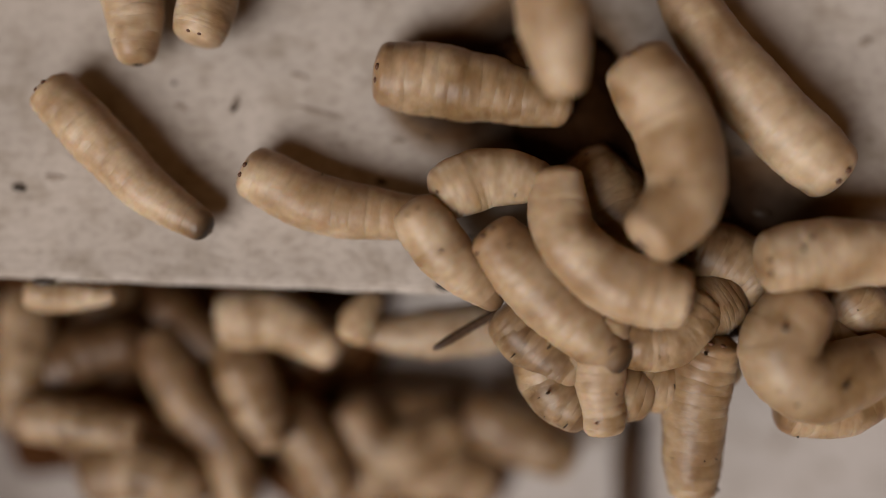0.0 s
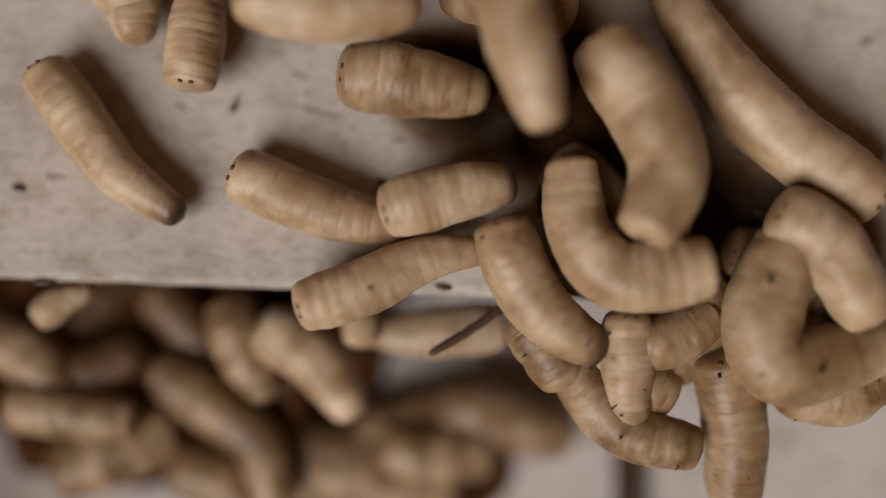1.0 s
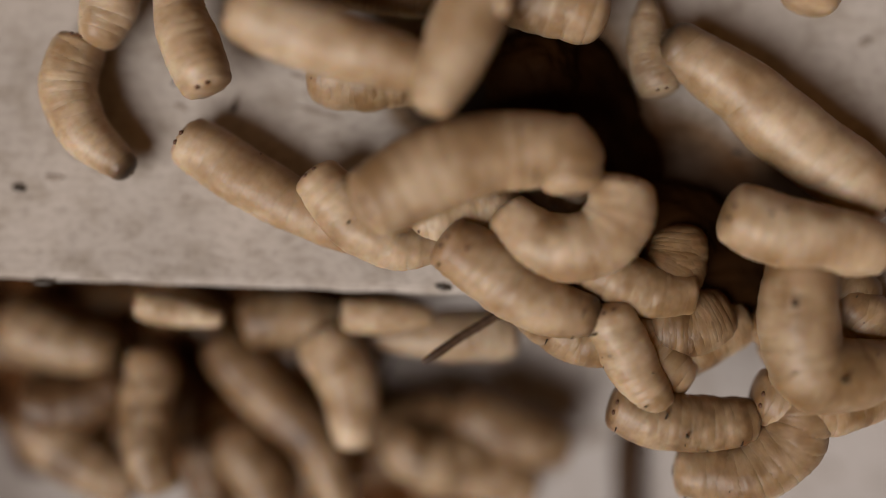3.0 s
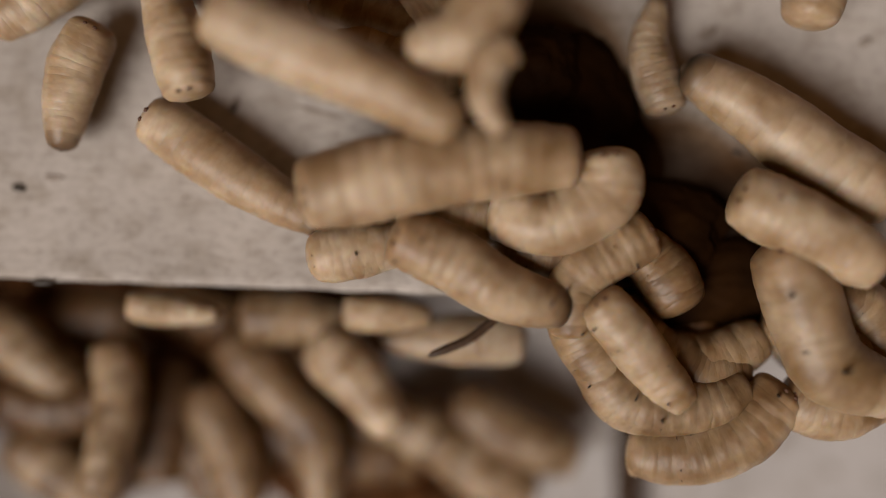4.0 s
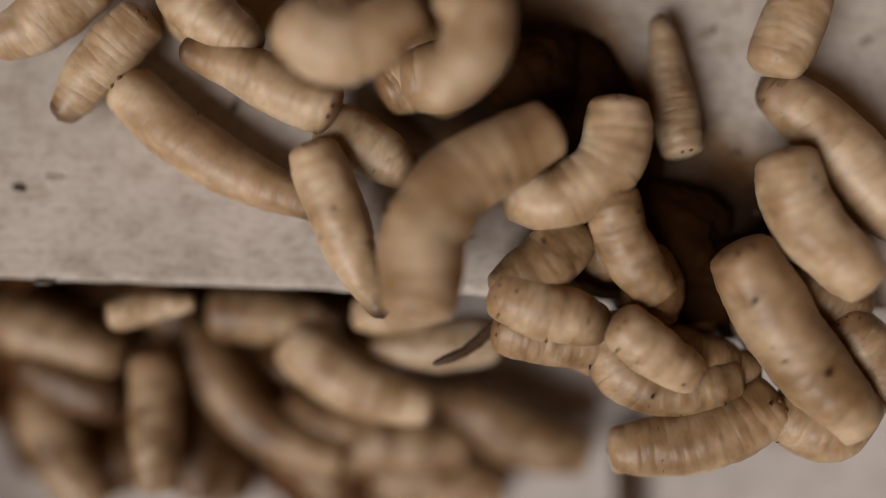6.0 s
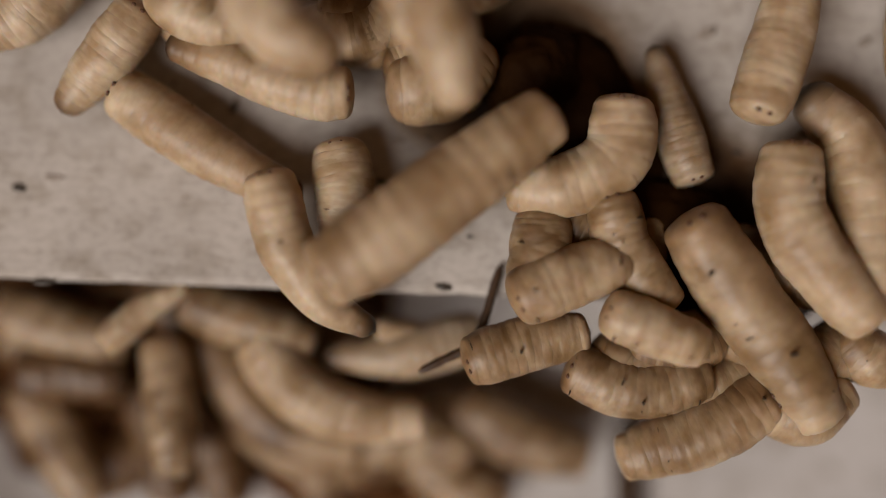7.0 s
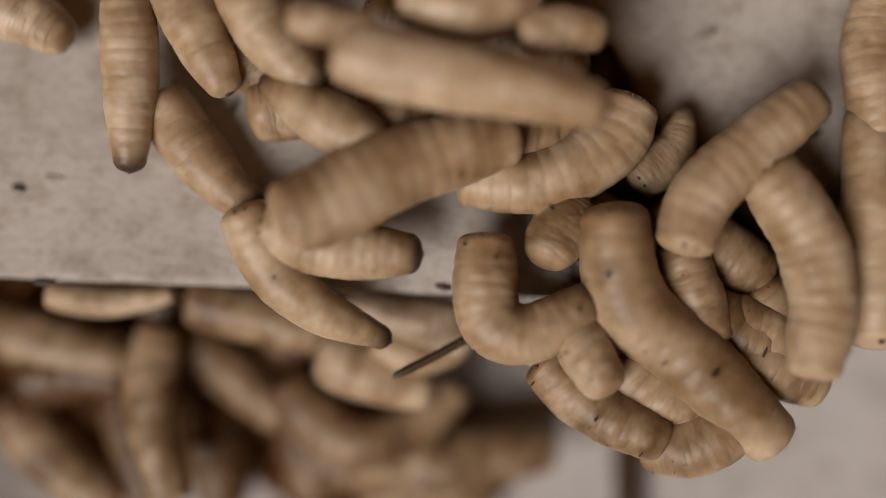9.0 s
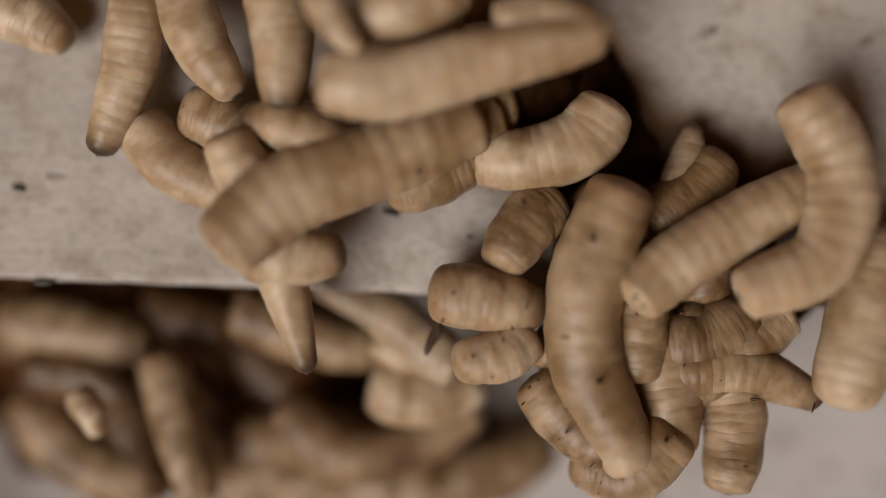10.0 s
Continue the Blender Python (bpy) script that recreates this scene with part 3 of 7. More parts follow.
def motions():
    crawl(maggots[0],
          [(0, 1.25, 1.25, -17.31, 6.99, -15.14, 4.73, -12.86, 2.48, -10.25, 0.75),
           (0.5, 1.25, 1.25, -17.68, 6.86, -15.64, 5.23, -13.60, 2.73, -10.38, 1.12),
           (1, 1.25, 1.25, -17.59, 7.87, -16.16, 5.86, -14.23, 3.35, -11.49, 1.37),
           (1.5, 1.25, 1.25, -17.10, 8.26, -16.17, 6.11, -14.62, 3.85, -12.12, 2.48),
           (2, 1.25, 1.25, -17.24, 8.51, -16.67, 6.48, -15.24, 3.98, -11.89, 2.86),
           (2.5, 1.25, 1.25, -16.49, 8.64, -16.81, 6.86, -15.62, 4.48, -12.51, 3.35)],
          [(3.25, 1.5875, 1.375, -15.67, 9.19, -16.18, 7.23, -15.73, 5.23, -14.59, 3.50),
           (4, 1.925, 1.5, -15.20, 9.33, -16.07, 7.50, -16.53, 4.55),
           (4.5, 1.925, 1.5, -14.35, 9.33, -15.82, 7.25, -16.78, 4.68),
           (5, 1.925, 1.5, -13.85, 9.21, -15.82, 7.25, -16.90, 4.55),
           (5.5, 1.925, 1.5, -13.25, 9.58, -15.33, 7.50, -16.56, 5.30)],
          [(7, 2.435, 1.5, -13.01, 10.06, -14.67, 8.06, -16.34, 6.18),
           (7.5, 3.285, 1.925, -14.03, 11.28, -13.90, 8.51, -14.48, 5.34),
           (8, 3.285, 1.925, -12.81, 10.54, -13.76, 7.77, -14.21, 4.47),
           (8.5, 3.285, 1.925, -10.89, 10.29, -13.65, 8.27, -14.71, 5.09),
           (9, 3.115, 1.925, -13.45, 10.34, -13.39, 6.81, -13.45, 3.43),
           (9.5, 3.115, 1.925, -12.98, 10.59, -13.17, 7.55, -14.06, 3.48),
           (10, 3.115, 1.925, -12.98, 10.84, -13.52, 7.30, -14.73, 4.17)])
    crawl(maggots[1],
          [(0, 1.25, 1.25, -8.46, 3.35, -5.49, 1.87, -2.55, 1.37, 0.15, 1.25),
           (0.5, 1.25, 1.25, -8.75, 3.16, -5.98, 1.67, -3.04, 1.12, -0.34, 1.12),
           (1, 1.25, 1.25, -8.95, 3.23, -6.47, 2.11, -4.02, 1.25, -1.32, 0.88),
           (1.5, 1.25, 1.25, -8.57, 2.81, -5.98, 1.37, -3.52, 0.38, -0.59, -0.84),
           (2, 1.25, 1.25, -9.70, 3.85, -7.22, 2.48, -4.75, 1.00, -1.81, 0.14),
           (2.5, 1.25, 1.25, -10.57, 4.35, -8.20, 2.86, -5.49, 1.37, -2.30, -0.11)],
          [(4, 1.25, 1.25, -12.75, 5.73, -10.44, 4.10, -8.20, 2.61, -5.24, 1.00),
           (4.5, 1.25, 1.25, -13.07, 5.73, -10.69, 4.35, -8.45, 2.86, -5.73, 1.25),
           (5, 1.25, 1.25, -13.07, 5.86, -10.70, 4.60, -8.45, 2.98, -5.73, 1.25),
           (5.5, 1.25, 1.25, -13.77, 6.99, -11.69, 4.98, -8.94, 3.11, -5.24, 1.49)],
          [(7, 1.25, 1.25, -14.16, 6.86, -11.95, 5.35, -9.45, 3.73, -6.48, 2.24),
           (7.5, 1.25, 1.25, -13.71, 6.61, -11.95, 5.48, -10.19, 3.98, -8.20, 2.61),
           (8, 1.25, 1.25, -13.50, 6.36, -11.67, 4.23, -8.69, 2.61, -5.25, 2.24),
           (8.25, 1.25, 1.25, -13.52, 6.59, -11.98, 4.64, -9.97, 3.19, -7.72, 2.13, -6.08, 0.78),
           (8.5, 1.25, 1.25, -13.47, 6.86, -11.68, 4.35, -8.93, 2.24, -6.95, 1.25, -7.17, -0.47),
           (9, 1.25, 1.25, -12.34, 6.36, -10.94, 4.35, -9.43, 2.61, -8.19, 1.74),
           (9.5, 1.25, 1.25, -11.71, 5.60, -11.42, 3.85, -9.91, 2.36, -8.91, 1.12),
           (10, 1.25, 1.25, -13.30, 5.35, -11.91, 3.73, -10.17, 2.73, -7.94, 1.87)])
    crawl(maggots[2],
          [(0, 2.265, 2.265, -0.10, 2.08, 1.83, 2.81, 4.24, 2.69),
           (0.5, 2.265, 2.265, -0.46, 1.96, 1.59, 2.81, 4.12, 2.57),
           (1, 2.945, 2.945, -2.35, 1.26, 0.14, 1.98, 2.76, 2.46),
           (1.5, 2.945, 2.945, -1.63, 0.91, 0.38, 1.62, 2.75, 2.22),
           (2, 2.775, 2.775, -1.52, 0.69, 0.14, 1.41, 2.29, 2.37),
           (2.5, 2.095, 2.095, -0.82, 0.77, 1.11, 1.50, 3.04, 1.99)],
          [(4, 1.585, 1.585, -1.56, 1.08, 0.39, 1.08, 2.58, 1.08),
           (4.5, 1.585, 1.585, -1.55, 0.59, 0.15, 0.84, 2.33, 1.08),
           (5, 1.585, 1.585, -2.04, -0.14, -0.10, 0.59, 2.33, 1.08),
           (5.5, 1.585, 1.585, -4.51, 4.79, -2.55, 4.91, -0.59, 4.79)],
          [(6.25, 1.585, 1.585, -4.89, 4.86, -3.39, 3.63, -2.15, 2.14),
           (7, 1.585, 1.585, -4.50, 4.16, -4.24, 2.31, -4.47, 0.35),
           (7.5, 1.585, 1.585, -4.51, 4.79, -4.98, 2.80, -5.20, 0.84),
           (8, 1.755, 1.755, -5.48, 5.74, -6.94, 4.75, -8.14, 4.01),
           (8.25, 2.18, 2.18, -6.35, 6.36, -6.73, 4.24, -6.76, 2.08),
           (8.5, 2.605, 2.605, -8.28, 5.56, -6.57, 3.36, -4.39, 1.79),
           (9, 2.775, 2.775, -7.46, 0.69, -4.36, -0.27, -1.16, -0.51),
           (9.17, 2.88833, 2.88833, -8.40, 1.95, -6.20, 0.14, -4.28, -1.99),
           (9.33, 3.00167, 3.00167, -9.08, 2.46, -7.75, 0.23, -7.93, -2.40),
           (9.5, 3.115, 3.115, -9.92, 2.31, -9.28, -0.07, -11.36, -1.72),
           (9.67, 3.115, 3.115, -9.73, 1.99, -8.51, 0.12, -8.73, -2.14),
           (9.83, 3.115, 3.115, -9.34, 1.23, -7.71, -0.10, -6.25, -1.65),
           (10, 3.115, 3.115, -8.58, 0.17, -6.68, -0.66, -4.45, -0.54)])
    crawl(maggots[3],
          [(0, 3.285, 2.775, 10.07, -2.44, 7.18, -1.72, 5.11, 0.19, 4.80, 2.85),
           (0.5, 3.285, 2.775, 9.97, -1.85, 6.95, -1.48, 5.11, 0.31, 4.80, 3.33),
           (1, 3.285, 2.775, 11.15, -1.03, 7.42, -1.48, 5.70, 0.43, 5.40, 3.33),
           (1.5, 3.285, 2.775, 10.92, -1.03, 6.96, -1.01, 4.88, 0.91, 4.57, 3.94),
           (2, 3.285, 2.775, 10.38, 1.34, 8.15, -0.07, 5.11, 0.19, 3.49, 3.82),
           (2.5, 3.54, 2.775, 8.59, 2.25, 6.95, -0.32, 4.39, -0.06, 3.12, 2.01)],
          [(4, 3.455, 2.265, 6.86, 3.57, 6.77, 1.96, 4.67, 0.82, 2.31, 1.23),
           (4.5, 3.455, 2.265, 6.30, 5.49, 6.31, 2.80, 4.43, 1.42, 2.31, 1.96),
           (5, 3.965, 2.265, 5.06, 5.14, 5.33, 2.75, 3.71, 1.40, 1.83, 1.96),
           (5.5, 3.625, 2.265, 6.98, 5.57, 6.77, 3.02, 4.91, 1.53, 3.03, 1.72)],
          [(7, 2.775, 1.925, 7.71, 6.01, 7.35, 3.63, 5.21, 2.46, 3.05, 2.50),
           (7.5, 2.775, 1.925, 7.34, 5.52, 8.08, 3.87, 6.89, 2.58, 4.75, 2.50),
           (8, 2.775, 1.925, 7.47, 6.13, 8.08, 4.36, 6.66, 2.95, 4.51, 2.62),
           (8.5, 2.265, 1.925, 8.64, 6.25, 7.29, 4.18, 5.47, 3.10, 3.06, 2.99),
           (9, 2.265, 1.925, 8.15, 6.13, 6.92, 4.06, 4.26, 2.73, 0.87, 2.75),
           (9.5, 2.265, 1.925, 8.12, 4.65, 5.96, 4.18, 3.54, 3.71, 1.12, 3.85),
           (10, 2.605, 1.925, 7.01, 5.80, 5.93, 4.38, 4.01, 3.69, 1.60, 3.61)])
    crawl(maggots[4],
          [(0, 3.795, 4.475, 8.05, 7.46, 9.49, 4.77, 9.97, 1.90, 8.39, 0.01),
           (0.5, 3.795, 4.475, 7.71, 8.18, 8.68, 5.25, 9.40, 2.60, 8.06, 0.48),
           (1, 3.795, 4.475, 6.65, 8.30, 8.33, 5.49, 9.29, 2.84, 8.29, 0.36),
           (1.5, 4.135, 4.475, 7.44, 9.54, 7.49, 6.39, 8.13, 3.52, 7.37, 0.48),
           (2, 5.835, 4.135, 6.47, 6.23, 8.11, 4.51, 7.48, 2.53, 5.93, 1.69),
           (2.25, 5.325, 4.305, 1.68, 5.01, 3.88, 4.67, 5.78, 3.68, 6.89, 1.88, 5.80, 0.84),
           (2.5, 4.815, 4.475, -1.92, 1.01, 1.06, 3.11, 4.52, 4.29, 6.71, 3.25, 5.20, 1.75),
           (3, 4.645, 4.36167, -3.15, 1.27, -0.65, 2.61, 2.06, 3.53, 4.80, 3.49, 5.23, 2.25)],
          [(3.5, 4.475, 4.24833, -4.39, 1.53, -1.80, 2.49, 0.91, 3.21, 3.65, 3.37, 5.25, 2.78),
           (4, 4.305, 4.135, -5.64, 1.78, -2.41, 2.49, 1.53, 3.20, 5.25, 3.33),
           (4.5, 4.305, 4.135, -6.09, 0.85, -3.34, 2.72, 0.37, 4.03, 4.33, 4.27),
           (5, 4.135, 3.795, -6.66, -0.64, -4.27, 1.47, -0.79, 3.49, 3.43, 4.46),
           (5.5, 4.985, 4.135, -0.54, -3.22, -0.55, 0.22, 1.06, 2.46, 4.33, 4.27)],
          [(7, 4.475, 4.135, -4.89, -1.60, -1.93, 0.37, 1.07, 2.72, 4.34, 5.10),
           (7.5, 4.305, 4.135, -7.02, 1.66, -3.79, 2.02, 1.30, 1.67, 3.62, 3.09, 4.11, 5.70),
           (8, 3.965, 3.795, -4.66, 5.14, -1.50, 3.73, 2.01, 3.26, 5.55, 5.54),
           (8.5, 3.795, 2.775, -7.84, 4.70, -5.28, 3.69, -1.52, 3.51, 2.77, 3.82),
           (9, 4.985, 3.285, -6.46, 0.64, -4.24, 1.64, -1.50, 3.14, 2.75, 4.44),
           (9.5, 4.305, 3.115, -9.11, 2.13, -6.62, 2.54, -3.39, 3.92, 0.86, 4.48),
           (10, 4.645, 3.115, -9.00, -0.47, -6.58, 1.69, -3.15, 3.18, 1.33, 4.96)])
    crawl(maggots[5],
          [(0, 1.755, 1.755, -2.75, 7.49, -0.10, 7.12, 2.84, 6.62, 5.29, 5.99),
           (0.5, 1.755, 1.755, -3.78, 7.49, -1.08, 7.24, 1.86, 6.74),
           (1, 1.755, 1.755, -4.15, 7.49, -1.57, 7.12, 1.62, 6.62),
           (1.5, 1.755, 1.755, -4.65, 8.00, -3.04, 7.49, -1.08, 7.24),
           (2, 1.755, 1.755, -4.28, 8.12, -2.55, 7.24, -0.83, 6.74),
           (2.5, 1.755, 1.755, -5.20, 7.24, -3.04, 7.24, -0.83, 7.24)],
          [(4, 1.755, 1.755, -4.53, 8.50, -2.06, 7.74, 0.39, 7.49),
           (4.5, 1.755, 1.755, -3.53, 6.87, -1.57, 6.99, 1.13, 7.74),
           (5, 1.755, 1.755, -3.53, 6.99, -1.57, 6.99, 1.13, 7.74),
           (5.5, 1.925, 1.925, -1.08, 7.45, 0.64, 7.70, 2.36, 9.21)],
          [(7, 1.925, 1.925, -1.81, 6.70, 0.15, 6.95, 1.62, 8.20),
           (7.5, 1.755, 1.755, -1.58, 9.25, 0.15, 9.76, 1.88, 10.77),
           (8, 1.755, 1.755, -2.06, 8.00, -0.10, 8.25, 1.87, 7.74),
           (8.5, 1.755, 1.755, 0.39, 8.50, 2.12, 8.75, 3.84, 9.25),
           (9, 1.755, 1.755, -0.10, 4.75, 2.34, 4.75, 5.27, 4.75),
           (9.5, 1.755, 1.755, -2.53, 3.27, -0.58, 3.76, 1.61, 4.26),
           (10, 1.755, 1.755, -2.04, 2.77, -0.34, 3.27, 1.61, 4.01)])
    crawl(maggots[6],
          [(0, 6.345, 6.345, 4.20, 10.71, 4.41, 8.40, 4.83, 5.87),
           (0.5, 6.345, 6.345, 3.41, 10.71, 3.84, 7.48, 4.14, 4.06),
           (1, 6.345, 6.345, 2.39, 10.71, 3.16, 7.48, 4.03, 4.40),
           (1.5, 6.175, 6.175, -2.35, 10.07, -1.67, 7.29, 0.36, 4.77),
           (2, 6.175, 6.175, -1.11, 10.31, -0.88, 6.83, 0.36, 3.98),
           (2.5, 6.175, 6.175, 0.93, 10.54, 0.36, 7.52, 0.25, 4.32)],
          [(3.25, 6.175, 6.175, 1.88, 10.35, 0.81, 7.89, -0.66, 5.67),
           (4, 6.175, 6.175, 2.40, 10.07, 1.04, 7.98, -0.99, 7.29),
           (4.5, 6.175, 6.175, 2.63, 10.07, 1.04, 7.98, -0.99, 6.37, -3.00, 5.69),
           (5, 6.175, 6.175, 2.62, 9.37, 1.49, 7.29, -0.54, 6.26, -3.12, 5.80),
           (5.5, 6.345, 6.345, 2.61, 9.32, 1.70, 7.02, -0.76, 5.76)],
          [(6.25, 6.43, 6.43, 0.92, 9.80, 0.89, 7.38, -0.16, 5.19),
           (7, 6.515, 6.515, -0.76, 9.73, 0.13, 7.43, 0.58, 5.38),
           (7.25, 6.685, 6.685, 1.60, 10.16, 1.56, 7.80, 0.60, 5.67),
           (7.5, 6.855, 6.855, 3.93, 10.08, 2.80, 7.56, 0.80, 6.65),
           (7.75, 6.855, 6.855, 4.97, 9.14, 2.54, 7.77, -0.18, 7.31),
           (8, 6.855, 6.855, 5.46, 7.56, 2.58, 7.79, -0.76, 8.47),
           (8.5, 6.005, 6.005, 4.69, 11.07, 2.19, 11.30, -0.32, 11.07),
           (9, 5.58, 5.58, 3.35, 10.27, 1.05, 9.33, -1.46, 9.56),
           (9.5, 5.58, 5.58, 1.74, 9.80, -0.09, 9.09, -1.92, 9.56),
           (10, 5.58, 5.58, 0.37, 10.27, -1.46, 9.33, -3.29, 8.62)])
    crawl(maggots[7],
          [(0, 5.495, 5.495, -7.03, 13.87, -4.71, 13.39, -1.94, 12.91),
           (0.5, 5.495, 5.495, -7.22, 11.24, -4.92, 10.77, -2.16, 10.53),
           (1, 5.495, 5.495, -7.89, 9.83, -5.13, 9.24, -1.47, 9.35),
           (1.5, 5.495, 5.495, -8.34, 9.12, -6.06, 9.83, -3.31, 10.30),
           (2, 5.495, 5.495, -7.87, 8.41, -6.05, 9.35, -3.76, 10.06),
           (2.5, 5.495, 5.495, -7.65, 8.88, -5.13, 8.65, -2.15, 8.65)],
          [(4, 6.345, 6.345, -9.20, 8.86, -6.37, 7.48, -3.00, 6.10, 0.36, 4.28),
           (4.5, 6.515, 6.515, -5.92, 9.27, -4.57, 8.81, -3.00, 8.81),
           (5, 6.515, 6.515, -5.68, 7.43, -3.23, 8.35, -0.09, 9.04),
           (5.5, 6.685, 6.685, -5.32, 7.38, -2.76, 7.15, -0.09, 8.52)],
          [(7, 6.515, 6.515, -7.72, 9.50, -6.58, 8.12, -5.00, 7.20),
           (7.5, 6.685, 6.685, -6.77, 7.61, -4.54, 6.70, -2.30, 4.66, -0.75, 2.64),
           (8, 6.345, 6.345, -6.15, 7.48, -3.68, 7.59, -0.54, 7.71),
           (8.25, 6.515, 6.515, -5.59, 7.17, -3.52, 6.76, -1.57, 6.08, 0.54, 6.03, 1.50, 7.22),
           (8.5, 6.685, 6.685, -4.98, 6.93, -2.31, 6.02, 0.35, 4.44, 3.45, 4.32, 3.58, 6.70),
           (8.75, 6.6, 6.6, -4.52, 7.05, -1.92, 6.26, 0.53, 5.30, 3.23, 4.94, 4.94, 5.88),
           (9, 6.515, 6.515, -4.11, 7.20, -0.54, 6.29, 2.58, 5.83, 6.14, 4.93),
           (9.5, 6.005, 6.005, -4.59, 6.07, -1.44, 5.96, 2.16, 6.19, 6.01, 7.22),
           (10, 6.005, 6.005, -4.82, 6.07, -1.89, 5.96, 1.72, 6.99, 6.24, 8.03)])
    crawl(maggots[8],
          [(0, 2.095, 2.095, 16.83, 2.96, 14.36, 5.30, 11.99, 8.16, 9.99, 11.68),
           (0.5, 2.095, 2.095, 18.49, 2.11, 14.70, 4.56, 12.34, 7.41, 9.99, 11.68),
           (1, 2.095, 2.095, 18.48, 1.87, 14.70, 4.56, 12.10, 7.41, 9.73, 11.17),
           (1.5, 2.095, 2.095, 18.60, 1.87, 14.93, 4.31, 12.34, 7.16, 9.98, 11.17),
           (2, 2.095, 2.095, 18.96, 1.87, 15.41, 4.19, 12.57, 6.91, 10.22, 11.17),
           (2.5, 1.925, 1.925, 19.02, 1.77, 15.24, 4.72, 12.38, 7.45, 9.87, 10.21)],
          [(4, 1.925, 1.925, 19.03, 2.01, 16.18, 3.73, 13.56, 5.71, 10.91, 7.45),
           (4.5, 1.925, 1.925, 19.52, 2.14, 16.44, 4.22, 13.81, 6.08, 11.54, 8.08),
           (5, 1.925, 1.925, 19.77, 2.38, 16.44, 4.22, 13.82, 6.20, 11.37, 8.33),
           (5.5, 1.925, 1.925, 20.01, 2.38, 17.16, 3.98, 15.02, 5.58, 12.75, 7.45)],
          [(7, 1.925, 1.925, 18.12, -2.83, 18.26, 0.79, 17.65, 4.22, 15.90, 6.33),
           (7.5, 1.925, 1.925, 17.83, -4.26, 18.24, 0.31, 17.88, 3.73, 16.40, 6.70),
           (8, 1.925, 1.925, 18.50, -2.35, 18.14, 0.79, 17.64, 3.73, 16.88, 6.45),
           (8.5, 1.925, 1.925, 18.73, -2.59, 18.26, 0.79, 17.86, 3.24, 17.13, 6.58),
           (9, 1.925, 1.925, 18.44, -4.03, 18.54, 2.01, 18.32, 5.71),
           (9.5, 1.925, 1.925, 18.83, -3.31, 18.50, 0.79, 18.04, 4.72),
           (10, 2.265, 2.265, 16.89, -6.16, 17.62, -3.56, 18.59, 0.03)])
    crawl(maggots[9],
          [(0, 1.2, 1.2, 9.46, 14.57, 9.23, 16.13, 9.26, 17.71),
           (1.5, 1.2, 1.2, 9.41, 12.24, 9.19, 13.79, 9.22, 15.09),
           (2, 1.2, 1.2, 9.61, 9.41, 9.14, 10.95, 8.92, 12.49),
           (2.5, 1.2, 1.2, 9.45, 7.63, 9.11, 9.41, 8.90, 11.21)],
          [(4, 1.2, 1.2, 9.80, 5.99, 9.10, 8.65, 9.52, 10.95),
           (4.5, 1.2, 1.2, 10.03, 5.24, 9.84, 8.14, 9.52, 10.95),
           (5, 1.2, 1.2, 10.14, 4.74, 9.34, 7.89, 10.00, 10.18),
           (5.5, 1.2, 1.2, 10.25, 4.16, 9.77, 7.13, 9.83, 10.18)],
          [(7, 1.2, 1.2, 10.96, 2.87, 10.04, 5.87, 9.30, 8.65),
           (7.5, 1.2, 1.2, 10.90, 2.17, 10.26, 4.36, 9.31, 6.50),
           (8, 1.2, 1.2, 10.51, 2.24, 10.02, 4.61, 10.07, 7.13),
           (8.5, 1.2, 1.2, 8.76, 3.11, 9.66, 5.11, 10.18, 6.88),
           (9, 1.2, 1.2, 8.51, 2.87, 10.01, 4.11, 10.53, 5.74),
           (9.5, 1.2, 1.2, 8.98, 1.87, 9.99, 3.36, 10.53, 5.49),
           (10, 1.2, 1.2, 9.70, 0.88, 10.47, 2.87, 10.89, 5.11)])
